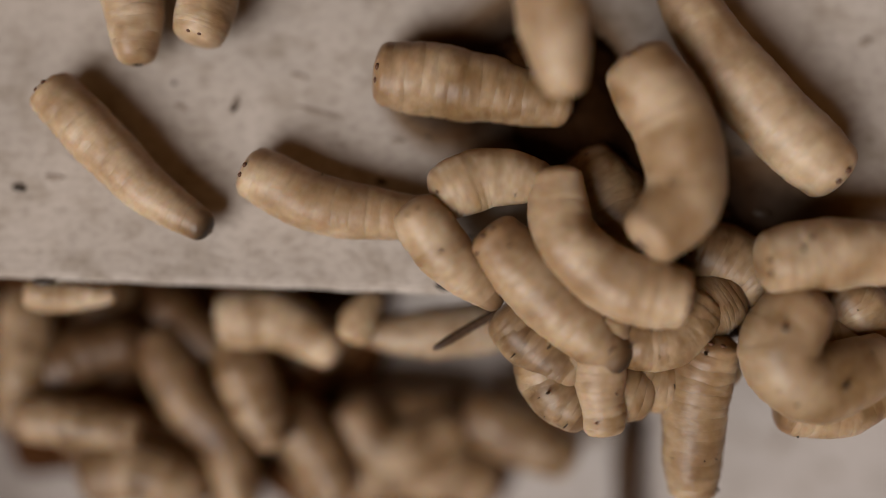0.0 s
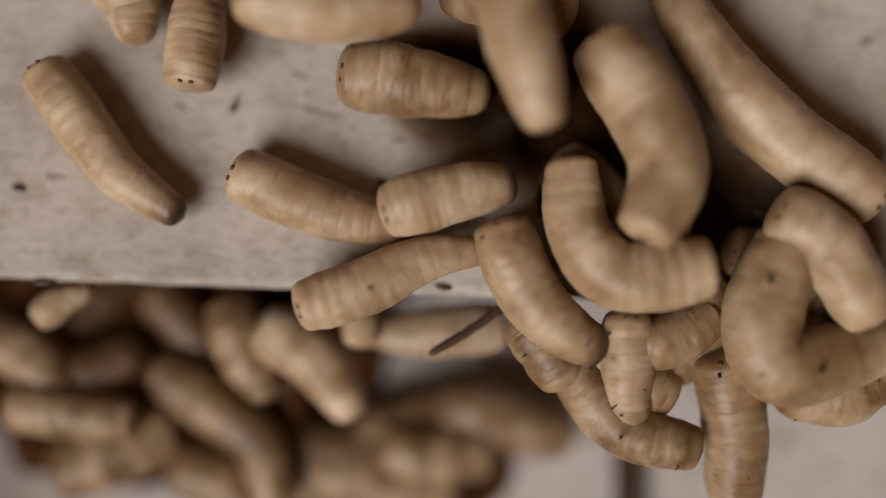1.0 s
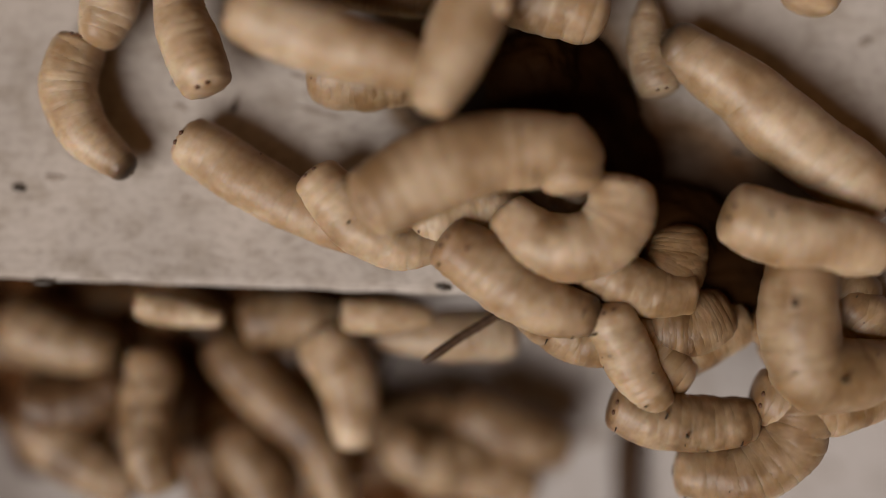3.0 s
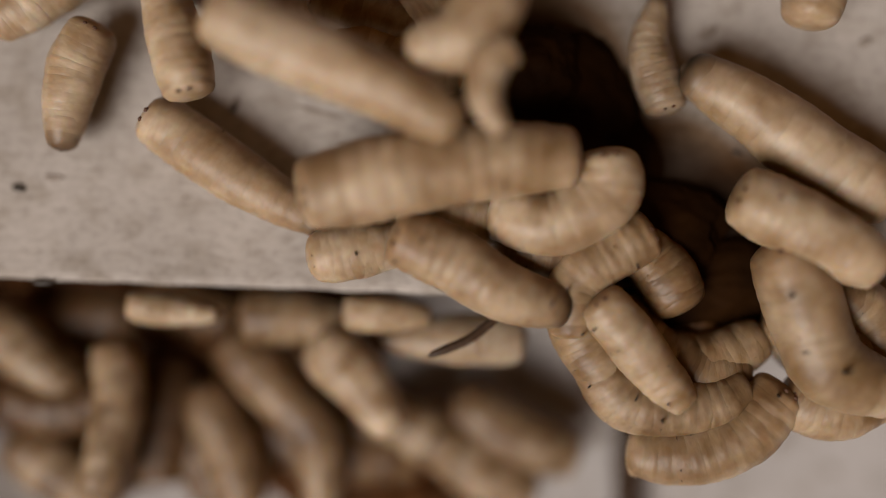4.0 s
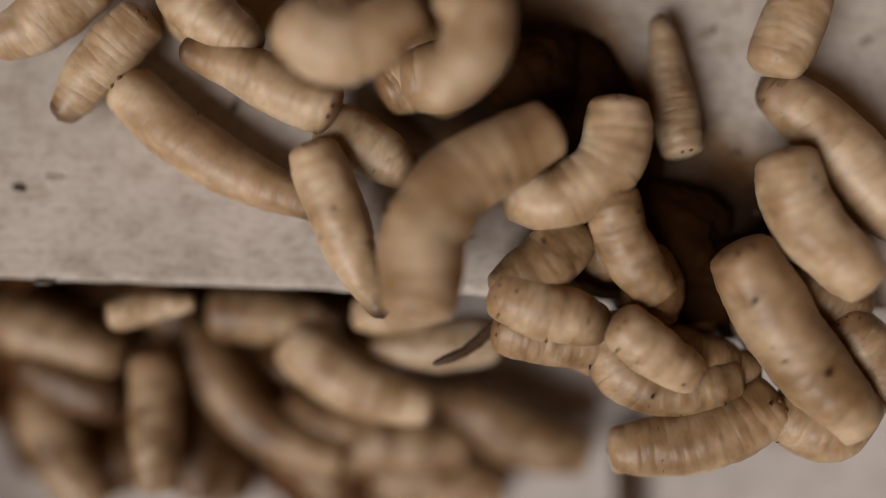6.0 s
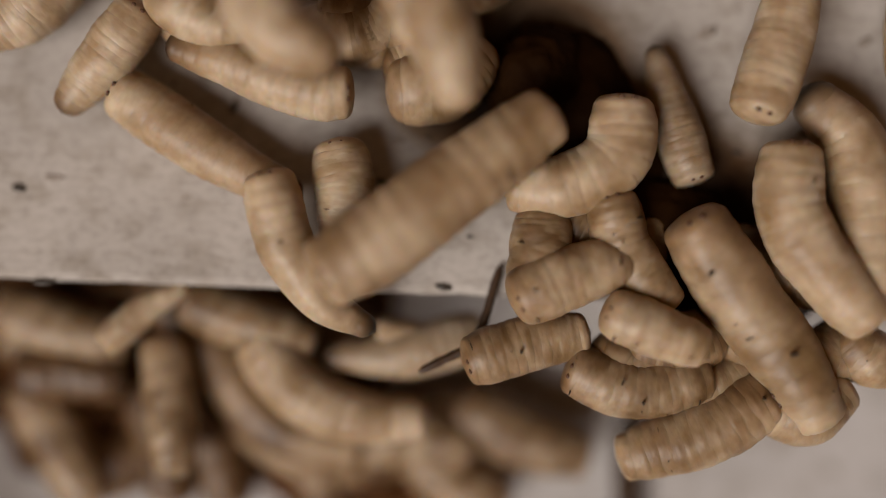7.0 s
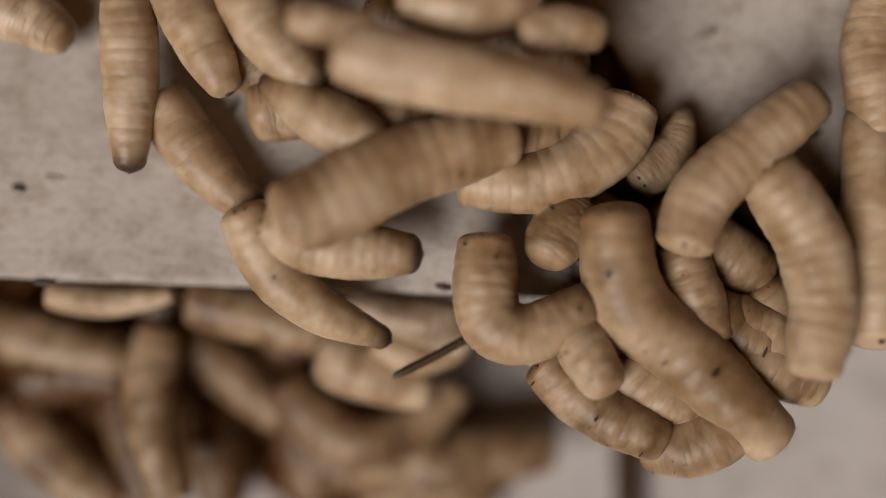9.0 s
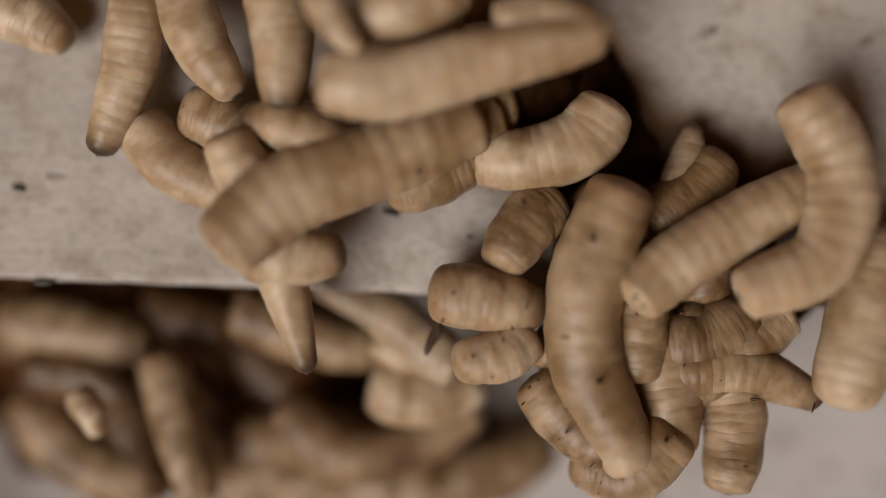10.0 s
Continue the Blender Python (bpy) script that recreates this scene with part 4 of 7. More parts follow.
    crawl(maggots[10],
          [(0, 3.285, 3.285, 13.38, -0.91, 16.09, -0.56, 19.14, -0.56),
           (0.5, 3.285, 3.285, 12.13, 0.62, 14.94, 0.15, 18.42, -1.03),
           (1, 3.285, 3.285, 14.03, 1.22, 15.87, -0.09, 17.64, -3.14),
           (1.5, 3.285, 3.285, 12.86, 1.45, 15.18, 0.27, 18.16, -1.73),
           (2, 3.285, 3.285, 12.17, 2.17, 14.49, 0.74, 18.19, -0.79),
           (2.5, 3.455, 3.455, 11.75, 0.96, 14.19, 0.13, 18.16, -0.10)],
          [(4, 3.285, 3.285, 12.40, 1.93, 14.49, 0.86, 17.95, -1.03),
           (4.5, 3.455, 3.455, 11.41, 1.31, 14.21, 0.84, 17.90, -0.81),
           (5, 3.115, 3.115, 14.13, 3.03, 15.24, 0.65, 17.78, -1.01),
           (5.5, 3.115, 3.115, 14.26, 3.27, 15.25, 0.88, 17.53, -1.25)],
          [(7, 2.775, 2.775, 14.73, 4.06, 14.65, 1.17, 15.99, -1.22, 17.81, -3.35),
           (7.5, 2.775, 2.775, 14.48, 3.70, 14.88, 0.93, 15.74, -1.69, 17.08, -4.05),
           (8, 4.815, 2.265, 14.61, 0.32, 15.32, -0.35, 16.35, -2.61),
           (8.5, 3.965, 3.965, 9.83, -2.02, 13.06, -1.90, 15.80, -2.71, 18.02, -5.00),
           (9, 3.285, 3.285, 13.49, 3.00, 15.17, 0.15, 15.68, -2.44, 15.23, -5.46),
           (9.5, 3.455, 3.455, 14.81, 1.31, 15.06, -1.75, 15.92, -4.07, 16.55, -5.92),
           (9.75, 3.71, 3.71, 14.69, 3.66, 15.63, 1.04, 15.72, -2.00, 14.45, -4.47),
           (10, 3.965, 3.965, 14.81, 6.10, 16.34, 2.89, 15.64, -0.63, 12.24, -2.36)])
    crawl(maggots[11],
          [(0, 2.775, 2.775, 15.98, 13.20, 16.50, 14.21, 17.03, 15.48)],
          [(4, 2.775, 2.775, 15.75, 9.83, 16.18, 11.95, 16.74, 13.96),
           (4.5, 2.775, 2.775, 15.86, 9.58, 16.17, 11.70, 16.73, 13.71),
           (5, 2.775, 2.775, 15.73, 9.21, 16.17, 11.45, 16.48, 13.46),
           (5.5, 2.775, 2.775, 14.86, 8.47, 15.65, 10.45, 16.20, 12.45)],
          [(7, 2.945, 2.945, 13.29, 5.48, 14.33, 8.42, 15.14, 11.39),
           (7.5, 2.945, 2.945, 13.00, 3.55, 14.32, 7.93, 15.14, 11.39),
           (8, 3.115, 3.115, 12.94, 2.79, 13.48, 5.20, 14.50, 7.64, 14.82, 10.34),
           (8.5, 3.455, 3.455, 8.01, 2.02, 10.51, 3.45, 11.98, 5.61, 14.44, 8.77),
           (9, 3.455, 3.455, 9.96, -0.34, 10.71, 1.79, 12.64, 3.69, 15.55, 6.10),
           (9.5, 3.455, 3.455, 9.81, -2.21, 11.62, 0.60, 13.78, 2.26, 16.65, 3.81),
           (10, 3.115, 3.115, 7.88, -2.43, 9.55, -1.01, 12.17, 0.65, 15.53, 2.43)])
    crawl(maggots[12],
          [(0, 2.265, 2.265, 22.48, 12.13, 22.12, 9.61, 22.26, 7.12)],
          [(7, 2.265, 2.265, 20.99, 11.62, 20.40, 9.11, 20.29, 6.62),
           (8, 2.265, 2.265, 20.01, 11.62, 19.64, 8.61, 19.78, 5.88),
           (8.5, 2.265, 2.265, 19.74, 11.12, 18.90, 8.36, 19.02, 5.14),
           (9, 2.265, 2.265, 19.26, 11.37, 18.46, 8.11, 18.77, 4.77),
           (9.5, 2.265, 2.265, 20.48, 11.12, 19.87, 8.11, 19.75, 5.14),
           (10, 2.265, 2.265, 21.46, 11.12, 20.84, 8.11, 20.72, 5.14)])
    crawl(maggots[13],
          [(0, 2.775, 1.925, 15.13, -2.40, 14.08, -4.51, 15.54, -5.93, 18.52, -4.98),
           (0.5, 2.775, 1.925, 13.86, -1.46, 13.03, -4.04, 14.59, -5.93, 18.51, -5.22),
           (1, 2.775, 1.925, 14.61, 0.09, 13.41, -3.10, 14.38, -5.22, 18.55, -4.26),
           (1.5, 2.775, 1.925, 14.94, -0.86, 13.77, -3.10, 14.62, -4.98, 18.17, -4.74),
           (2, 2.775, 1.925, 14.71, -0.63, 14.01, -3.10, 14.86, -4.98, 18.54, -4.50),
           (2.5, 2.775, 1.925, 15.17, -1.22, 14.58, -3.81, 15.31, -5.69, 18.52, -4.98)],
          [(4, 2.605, 1.5, 14.29, -0.37, 15.39, -3.08, 16.38, -5.22, 18.75, -6.17),
           (4.5, 2.605, 1.5, 14.76, -0.61, 15.37, -3.56, 16.00, -5.93, 18.40, -5.93),
           (5, 2.605, 1.5, 13.23, 0.11, 14.44, -2.85, 15.68, -4.98, 17.65, -6.65),
           (5.5, 2.605, 1.5, 12.86, -0.61, 14.20, -3.08, 15.67, -5.22, 17.87, -7.36)],
          [(7, 2.435, 1, 10.55, 0.97, 12.39, -1.87, 14.36, -4.49, 16.10, -7.37),
           (7.5, 2.435, 1, 8.52, 1.33, 10.97, -0.91, 13.18, -3.53, 16.14, -6.17),
           (8, 2.435, 0.6, 7.82, 2.18, 10.04, -0.65, 12.54, -2.79, 14.78, -6.90),
           (8.5, 2.605, 1, 8.00, 0.47, 10.18, -3.08, 12.89, -4.97, 16.61, -6.65),
           (9, 2.945, 1, 7.14, 1.38, 7.77, -2.37, 10.23, -4.50, 14.14, -8.33),
           (9.5, 3.285, 1, 8.16, 2.29, 7.98, -1.67, 8.52, -5.21, 11.33, -10.00),
           (10, 3.285, 1, 7.57, 2.29, 6.08, -1.67, 6.13, -5.21, 8.09, -9.28)])
    crawl(maggots[14],
          [(0, 0.6, 0.6, 14.78, -6.78, 16.97, -6.90, 18.95, -6.18),
           (2, 0.6, 0.6, 14.82, -5.57, 17.24, -6.18, 19.24, -4.96),
           (2.5, 0.6, 0.6, 13.33, -6.18, 16.01, -6.66, 18.95, -6.18)],
          [(4, 0.6, 0.6, 15.04, -6.42, 16.73, -7.03, 18.94, -6.42),
           (4.25, 0.5, 0.05, 15.90, -4.79, 17.10, -6.83, 19.01, -8.28),
           (4.5, 0.4, -0.5, 18.12, -3.98, 17.45, -6.43, 17.49, -9.39),
           (4.67, 0.466667, -0.133333, 16.32, -4.51, 17.03, -6.90, 18.71, -8.77),
           (4.83, 0.533333, 0.233333, 15.16, -5.66, 16.80, -7.23, 19.08, -7.47),
           (5, 0.6, 0.6, 14.78, -6.90, 16.71, -7.51, 18.46, -6.18),
           (5.5, 0.6, 0.6, 14.78, -7.03, 16.94, -7.99, 18.58, -6.42)],
          [(7, 0.4, 0.4, 13.75, -6.42, 15.56, -7.27, 17.19, -6.18),
           (7.5, 0.4, 0.4, 13.77, -5.69, 15.58, -6.67, 18.56, -5.45),
           (7.75, 0.4, 0.4, 12.93, -5.09, 14.84, -6.61, 17.27, -7.29),
           (8, 0.4, 0.4, 12.56, -4.71, 13.86, -6.91, 15.27, -8.84),
           (8.5, 0.4, 0.4, 14.92, -3.98, 16.35, -5.45, 17.28, -6.91),
           (9, 0.4, 0.4, 12.44, -4.71, 14.39, -5.20, 16.21, -5.94),
           (9.25, 0.2, 0.2, 12.56, -4.83, 14.12, -6.52, 15.09, -8.60),
           (9.5, 0, 0, 13.51, -5.45, 13.93, -7.90, 13.13, -10.56),
           (10, 0, 0, 12.52, -5.20, 12.70, -7.90, 12.35, -10.27)])
    crawl(maggots[15],
          [(0, 1, -1, 11.59, -4.00, 11.00, -6.92, 11.00, -10.65),
           (0.5, 1, -1, 11.84, -3.75, 11.00, -6.92, 10.12, -10.90),
           (1, 1, -1, 11.94, -4.72, 12.71, -7.65, 12.85, -11.39),
           (1.5, 1, -1, 14.34, -5.69, 13.80, -8.14, 12.36, -11.15),
           (2, 1, -1, 13.75, -5.21, 13.93, -7.90, 11.87, -10.90),
           (2.5, 1, -0.6, 14.70, -5.93, 15.26, -8.36, 13.40, -9.96, 10.81, -10.13)],
          [(4, 0.8, -0.2, 14.62, -6.18, 12.83, -8.12, 10.44, -8.98, 8.29, -8.88),
           (4.5, 0.8, -0.2, 14.50, -6.18, 12.35, -7.76, 9.71, -8.38, 6.69, -8.03),
           (5, 0.8, -0.2, 14.50, -6.18, 12.36, -7.51, 9.97, -8.01, 7.07, -7.90),
           (5.5, 0.8, -0.2, 14.49, -6.66, 12.59, -7.88, 10.20, -8.50, 7.30, -8.52)],
          [(7, 0.8, -0.2, 14.01, -6.42, 11.86, -7.76, 9.96, -8.50, 7.91, -9.12),
           (7.5, 0.8, -0.2, 14.01, -6.18, 11.87, -7.51, 9.96, -8.25, 7.79, -8.76),
           (8, 0.8, -0.2, 13.50, -7.38, 11.85, -8.12, 10.19, -8.98, 8.15, -9.98),
           (8.5, 0.8, -0.2, 13.75, -6.90, 11.61, -8.00, 9.95, -8.74, 8.53, -9.25),
           (9, 0.8, -0.2, 12.77, -7.38, 10.90, -8.49, 9.03, -8.64),
           (9.5, 0.8, -0.2, 9.84, -8.34, 7.96, -9.45, 6.07, -8.88),
           (10, 0.8, -0.2, 9.84, -8.10, 7.95, -9.69, 6.06, -9.25)])
    crawl(maggots[16],
          [(0, 2.605, 1.925, 1.93, 0.47, 3.72, -1.66, 5.39, -3.32, 7.54, -4.98),
           (0.5, 2.605, 1.585, 3.70, -1.44, 4.42, -3.56, 5.87, -5.22, 7.09, -6.41),
           (1, 2.605, 1.925, 2.41, 0.83, 3.24, -1.42, 4.67, -3.32, 6.59, -4.50),
           (1.5, 2.605, 1.925, 2.89, 1.91, 3.25, -0.47, 3.84, -2.60, 5.16, -4.50),
           (2, 2.605, 1.925, 1.46, 1.31, 2.29, -0.95, 3.48, -2.84, 5.65, -3.55),
           (2.5, 2.605, 1.925, 1.10, 0.47, 2.76, -1.42, 4.68, -2.72, 6.85, -3.07)],
          [(4, 3.285, 2.265, -1.97, 0.27, 0.38, -0.76, 2.75, -2.16, 5.15, -2.73),
           (4.5, 3.455, 2.265, -1.97, 0.96, 0.38, 0.41, 3.23, -0.61, 6.12, -1.30),
           (5, 4.475, 2.775, -0.90, 0.82, 1.53, 1.01, 3.90, 0.50, 6.06, -0.74),
           (5.5, 1.925, 1.925, 1.59, -1.63, 3.50, -3.07, 5.64, -4.26)],
          [(7, 2.265, 2.265, 3.24, -2.37, 5.40, -1.41, 7.80, -0.70),
           (7.5, 2.435, 2.435, 2.65, -0.47, 4.91, -0.95, 7.75, -1.91),
           (7.75, 2.35, 2.35, 2.48, -0.47, 3.55, -1.86, 5.56, -2.21, 7.42, -1.78),
           (8, 2.265, 2.265, 2.30, -0.45, 2.76, -3.09, 5.14, -3.09, 7.07, -1.65),
           (8.5, 2.265, 2.265, 1.82, 0.27, 2.29, -2.61, 4.67, -3.09, 6.48, -1.18),
           (9, 2.265, 2.265, 1.82, 0.27, 1.93, -3.09, 3.71, -3.80, 6.34, -2.37),
           (9.25, 2.265, 2.265, 1.11, -0.40, 2.21, -2.05, 4.10, -2.66, 5.94, -1.97),
           (9.5, 2.265, 2.265, 0.74, -1.18, 2.77, -1.53, 5.63, -1.65),
           (10, 2.095, 2.095, -0.10, -2.12, 1.82, -2.36, 3.85, -2.72)])
    crawl(maggots[17],
          [(0, 2.945, 1.925, -1.16, 1.26, 0.14, -0.47, 2.06, -2.35),
           (0.5, 2.945, 1.925, -0.33, 0.91, 1.10, -0.47, 2.78, -2.11),
           (1, 2.265, 1.925, -6.05, -2.73, -3.44, -1.89, -0.58, -0.55, 2.07, -0.30),
           (1.25, 2.35, 1.925, -5.97, 0.27, -3.33, -0.64, -0.47, -0.83, 2.26, -0.76),
           (1.5, 2.435, 1.925, -4.90, 3.03, -3.45, 0.75, -1.06, -0.92, 2.07, -1.15),
           (2, 2.605, 1.925, -2.26, 4.22, -2.13, 1.46, -0.58, -0.44, 1.59, -0.78),
           (2.5, 2.265, 1.925, -4.81, 4.28, -3.95, 1.74, -2.02, -0.19, 0.63, -0.54)],
          [(3.25, 1.925, 1.755, -5.56, 1.76, -3.89, 0.59, -1.89, -0.07, 0.12, 0.11),
           (4, 1.585, 1.585, -5.31, -0.51, -3.25, -0.14, -0.83, 0.22),
           (4.5, 1.585, 1.585, -5.45, 0.84, -3.01, 0.59, -0.34, 0.35),
           (5, 1.585, 1.585, -4.71, 0.10, -2.28, -0.63, 0.15, -0.14),
           (5.25, 2.435, 1.925, -5.16, 2.16, -3.64, 0.85, -2.03, -0.31, -0.31, -1.31),
           (5.5, 3.285, 2.265, -4.60, 4.20, -3.53, 1.62, -2.71, -0.49, -2.00, -2.37)],
          [(7, 2.945, 1.925, -7.35, 2.82, -6.64, -0.01, -5.10, -2.37, -3.21, -3.55),
           (7.5, 2.775, 1.925, -8.24, 4.55, -7.63, 1.45, -5.85, -0.21, -3.24, 0.79),
           (8, 1.925, 1.585, -8.10, 2.99, -5.44, 2.15, -3.26, 1.92, -1.07, 2.19),
           (8.5, 2.435, 1.925, -9.03, 5.35, -7.57, 3.18, -5.89, 1.99, -3.97, 2.01),
           (9, 2.775, 1, -8.42, 1.41, -7.28, -0.93, -5.41, -2.69, -2.53, -4.00),
           (9.5, 3.625, 2.435, -9.38, 3.90, -8.70, 1.34, -6.73, 0.32, -5.62, -1.43),
           (10, 3.965, 1.925, -8.98, 4.31, -7.50, 0.86, -6.61, -1.92, -5.77, -5.22)])
    crawl(maggots[18],
          [(0, 1.925, 1.925, -13.84, 13.52, -13.52, 10.72, -13.28, 8.20),
           (0.5, 1.925, 1.925, -14.57, 12.75, -13.27, 10.47, -12.65, 8.50),
           (1, 1.925, 1.925, -15.19, 13.01, -13.78, 10.97, -13.31, 9.26),
           (1.5, 1.925, 1.925, -14.45, 13.01, -13.28, 10.97, -12.62, 9.00),
           (2, 1.925, 1.925, -14.94, 12.75, -13.52, 10.72, -12.07, 8.83),
           (2.5, 1.925, 1.925, -14.45, 13.01, -13.41, 10.97, -13.12, 9.26)],
          [(3.25, 1.925, 1.925, -14.97, 13.34, -15.46, 11.15, -16.16, 9.02),
           (4, 1.925, 1.925, -15.43, 12.75, -17.36, 11.23, -19.27, 9.58),
           (4.5, 2.435, 2.435, -14.53, 12.07, -16.64, 9.43, -18.76, 7.45),
           (5, 2.435, 2.435, -15.75, 11.81, -17.40, 10.06, -19.54, 8.81),
           (5.5, 2.435, 2.435, -14.77, 11.81, -16.90, 9.68, -18.80, 8.44)],
          [(7, 1.925, 1.925, -16.64, 11.99, -17.82, 10.47, -19.50, 9.21),
           (7.25, 1.755, 1.755, -18.36, 12.34, -17.97, 10.30, -17.78, 8.24),
           (7.5, 1.585, 1.585, -19.94, 11.08, -18.17, 10.06, -16.16, 9.05),
           (8, 1.585, 1.585, -19.94, 11.08, -17.93, 10.32, -15.92, 9.30),
           (8.5, 1.585, 1.585, -20.20, 11.34, -18.68, 10.32, -16.91, 9.43),
           (9, 1.585, 1.585, -20.20, 11.34, -18.68, 10.32, -16.71, 9.25),
           (10, 1.585, 1.585, -20.20, 11.34, -18.68, 10.32, -16.71, 9.18)])
    crawl(maggots[19],
          [(0, 2.095, 2.095, -10.62, 9.11, -10.05, 11.17, -9.72, 12.95),
           (0.5, 2.095, 2.095, -8.03, 7.53, -9.41, 9.66, -10.81, 12.18),
           (1, 2.095, 2.095, -10.94, 6.91, -10.63, 9.66, -10.45, 12.44),
           (1.5, 2.095, 2.095, -9.82, 8.36, -9.72, 10.67, -9.96, 12.95),
           (2, 2.095, 2.095, -7.68, 8.71, -7.71, 10.67, -7.87, 12.95),
           (2.5, 2.435, 2.435, -8.82, 7.32, -9.95, 9.56, -10.74, 12.32)],
          [(4, 3.285, 3.285, -10.68, 6.26, -11.33, 8.81, -12.36, 11.77),
           (4.5, 3.285, 3.285, -5.33, 6.26, -7.74, 8.33, -9.58, 11.03),
           (5, 2.945, 2.945, -5.36, 5.73, -8.01, 6.95, -10.19, 7.93),
           (5.5, 2.775, 2.775, -5.13, 5.28, -8.04, 7.11, -10.47, 8.22)],
          [(7, 2.775, 2.775, -3.94, 6.38, -5.62, 6.50, -8.77, 7.60, -11.56, 8.47),
           (7.5, 2.775, 2.775, -5.13, 4.91, -8.27, 6.62, -10.33, 7.48),
           (8, 2.945, 2.945, -6.53, 3.91, -8.23, 5.73, -9.58, 7.44),
           (8.5, 3.455, 3.455, -3.87, 3.93, -6.48, 5.25, -8.40, 6.82),
           (9, 3.625, 3.625, -2.92, 3.90, -5.28, 5.33, -7.31, 6.66),
           (9.5, 3.455, 3.455, -4.81, 3.81, -7.42, 4.53, -9.80, 5.37),
           (10, 3.625, 3.625, -3.85, 3.18, -5.98, 4.50, -8.11, 5.21)])
    crawl(maggots[20],
          [(0, 2.265, 2.265, -11.25, 17.24, -10.73, 15.69, -9.70, 13.90)],
          [(4, 2.775, 2.775, -12.30, 14.21, -11.29, 12.70, -10.04, 11.20),
           (4.5, 2.775, 2.775, -12.02, 12.45, -11.00, 10.70, -9.52, 8.96),
           (5, 2.775, 2.775, -11.25, 10.95, -9.28, 9.46, -7.34, 8.84),
           (5.5, 2.775, 2.775, -11.01, 11.20, -9.53, 9.46, -8.06, 8.22)],
          [(7, 3.115, 3.115, -11.90, 10.84, -9.94, 9.36, -8.02, 9.23),
           (7.5, 3.115, 3.115, -11.66, 11.09, -10.18, 9.11, -8.01, 8.37),
           (8, 3.285, 3.285, -10.43, 11.28, -9.19, 9.06, -8.20, 7.35),
           (8.5, 3.285, 3.285, -8.64, 11.77, -7.75, 9.06, -7.36, 6.86),
           (9, 3.795, 3.795, -8.66, 11.11, -7.19, 8.43, -5.28, 6.50),
           (9.5, 4.135, 4.135, -7.54, 11.23, -6.79, 8.33, -5.81, 5.22),
           (10, 4.135, 4.135, -7.18, 10.99, -6.67, 8.33, -6.63, 5.58)])
    crawl(maggots[21],
          [(0, 2.435, 2.435, -11.27, 19.75, -10.97, 17.16, -10.67, 14.60)],
          [(8, 2.945, 2.945, -12.26, 14.15, -11.48, 11.89, -10.46, 9.41),
           (8.5, 2.945, 2.945, -11.96, 11.64, -10.69, 9.16, -9.68, 6.70),
           (9, 2.945, 2.945, -11.72, 11.64, -10.57, 9.16, -9.20, 6.58),
           (9.5, 3.115, 3.115, -11.43, 11.58, -10.06, 9.11, -8.94, 6.78),
           (10, 3.115, 3.115, -11.19, 11.33, -10.41, 8.62, -8.93, 6.42)])
    crawl(maggots[22],
          [(0, 6.855, 6.855, 2.16, 13.78, 1.93, 12.62, 1.70, 11.69),
           (2.5, 6.855, 6.855, 2.83, 13.08, 2.38, 11.92, 2.15, 10.77)],
          [(4, 7.195, 7.195, 2.66, 7.13, 1.85, 6.56, 1.62, 5.22, 2.21, 3.93),
           (4.5, 6.855, 6.855, 1.48, 11.23, 1.25, 10.31, 1.03, 9.39),
           (5.5, 6.855, 6.855, 1.02, 9.16, 1.47, 8.47, 1.69, 7.56)],
          [(7, 6.855, 6.855, -1.87, 9.85, -1.54, 8.70, -1.31, 7.56),
           (7.5, 7.705, 7.705, -1.39, 6.88, -0.30, 5.10, 0.88, 2.57),
           (8, 7.195, 7.195, 0.35, 7.69, 1.67, 6.79, 3.43, 6.12),
           (8.5, 6.855, 6.855, -6.32, 8.36, -4.98, 8.47, -3.65, 8.70),
           (9.5, 6.855, 6.855, -5.43, 8.93, -4.09, 7.90, -2.09, 7.45),
           (10, 6.855, 6.855, -5.00, 9.62, -4.31, 8.36, -3.42, 7.22)])
    crawl(maggots[23],
          [(0, 3.115, 3.115, 2.81, 13.58, 5.23, 13.08, 7.64, 12.58),
           (1, 3.115, 3.115, 0.39, 11.09, 2.79, 10.59, 5.19, 9.85),
           (1.5, 3.115, 3.115, -0.58, 9.60, 2.30, 8.37, 5.41, 7.64),
           (2, 3.115, 3.115, 0.38, 9.11, 2.78, 7.88, 5.41, 7.39),
           (2.5, 3.115, 3.115, 2.06, 9.11, 3.74, 8.37, 5.41, 7.64)],
          [(4, 3.115, 3.115, 2.82, 14.58, 5.24, 14.08, 7.65, 13.58)],
          [(10, 3.115, 3.115, 2.82, 14.58, 5.24, 14.08, 7.65, 13.58)])
    crawl(maggots[24],
          [(0, 5.155, 5.155, 4.10, 14.49, 5.50, 14.01, 6.89, 13.52)],
          [(8.5, 5.155, 5.155, 3.39, 11.84, 5.00, 11.36, 6.39, 10.89),
           (9, 5.495, 5.495, 3.34, 8.18, 4.94, 8.41, 6.31, 8.18),
           (9.5, 5.495, 5.495, 4.03, 8.41, 4.94, 8.65, 6.32, 8.88),
           (10, 6.005, 6.005, 2.17, 8.50, 4.21, 8.73, 6.47, 7.92)])
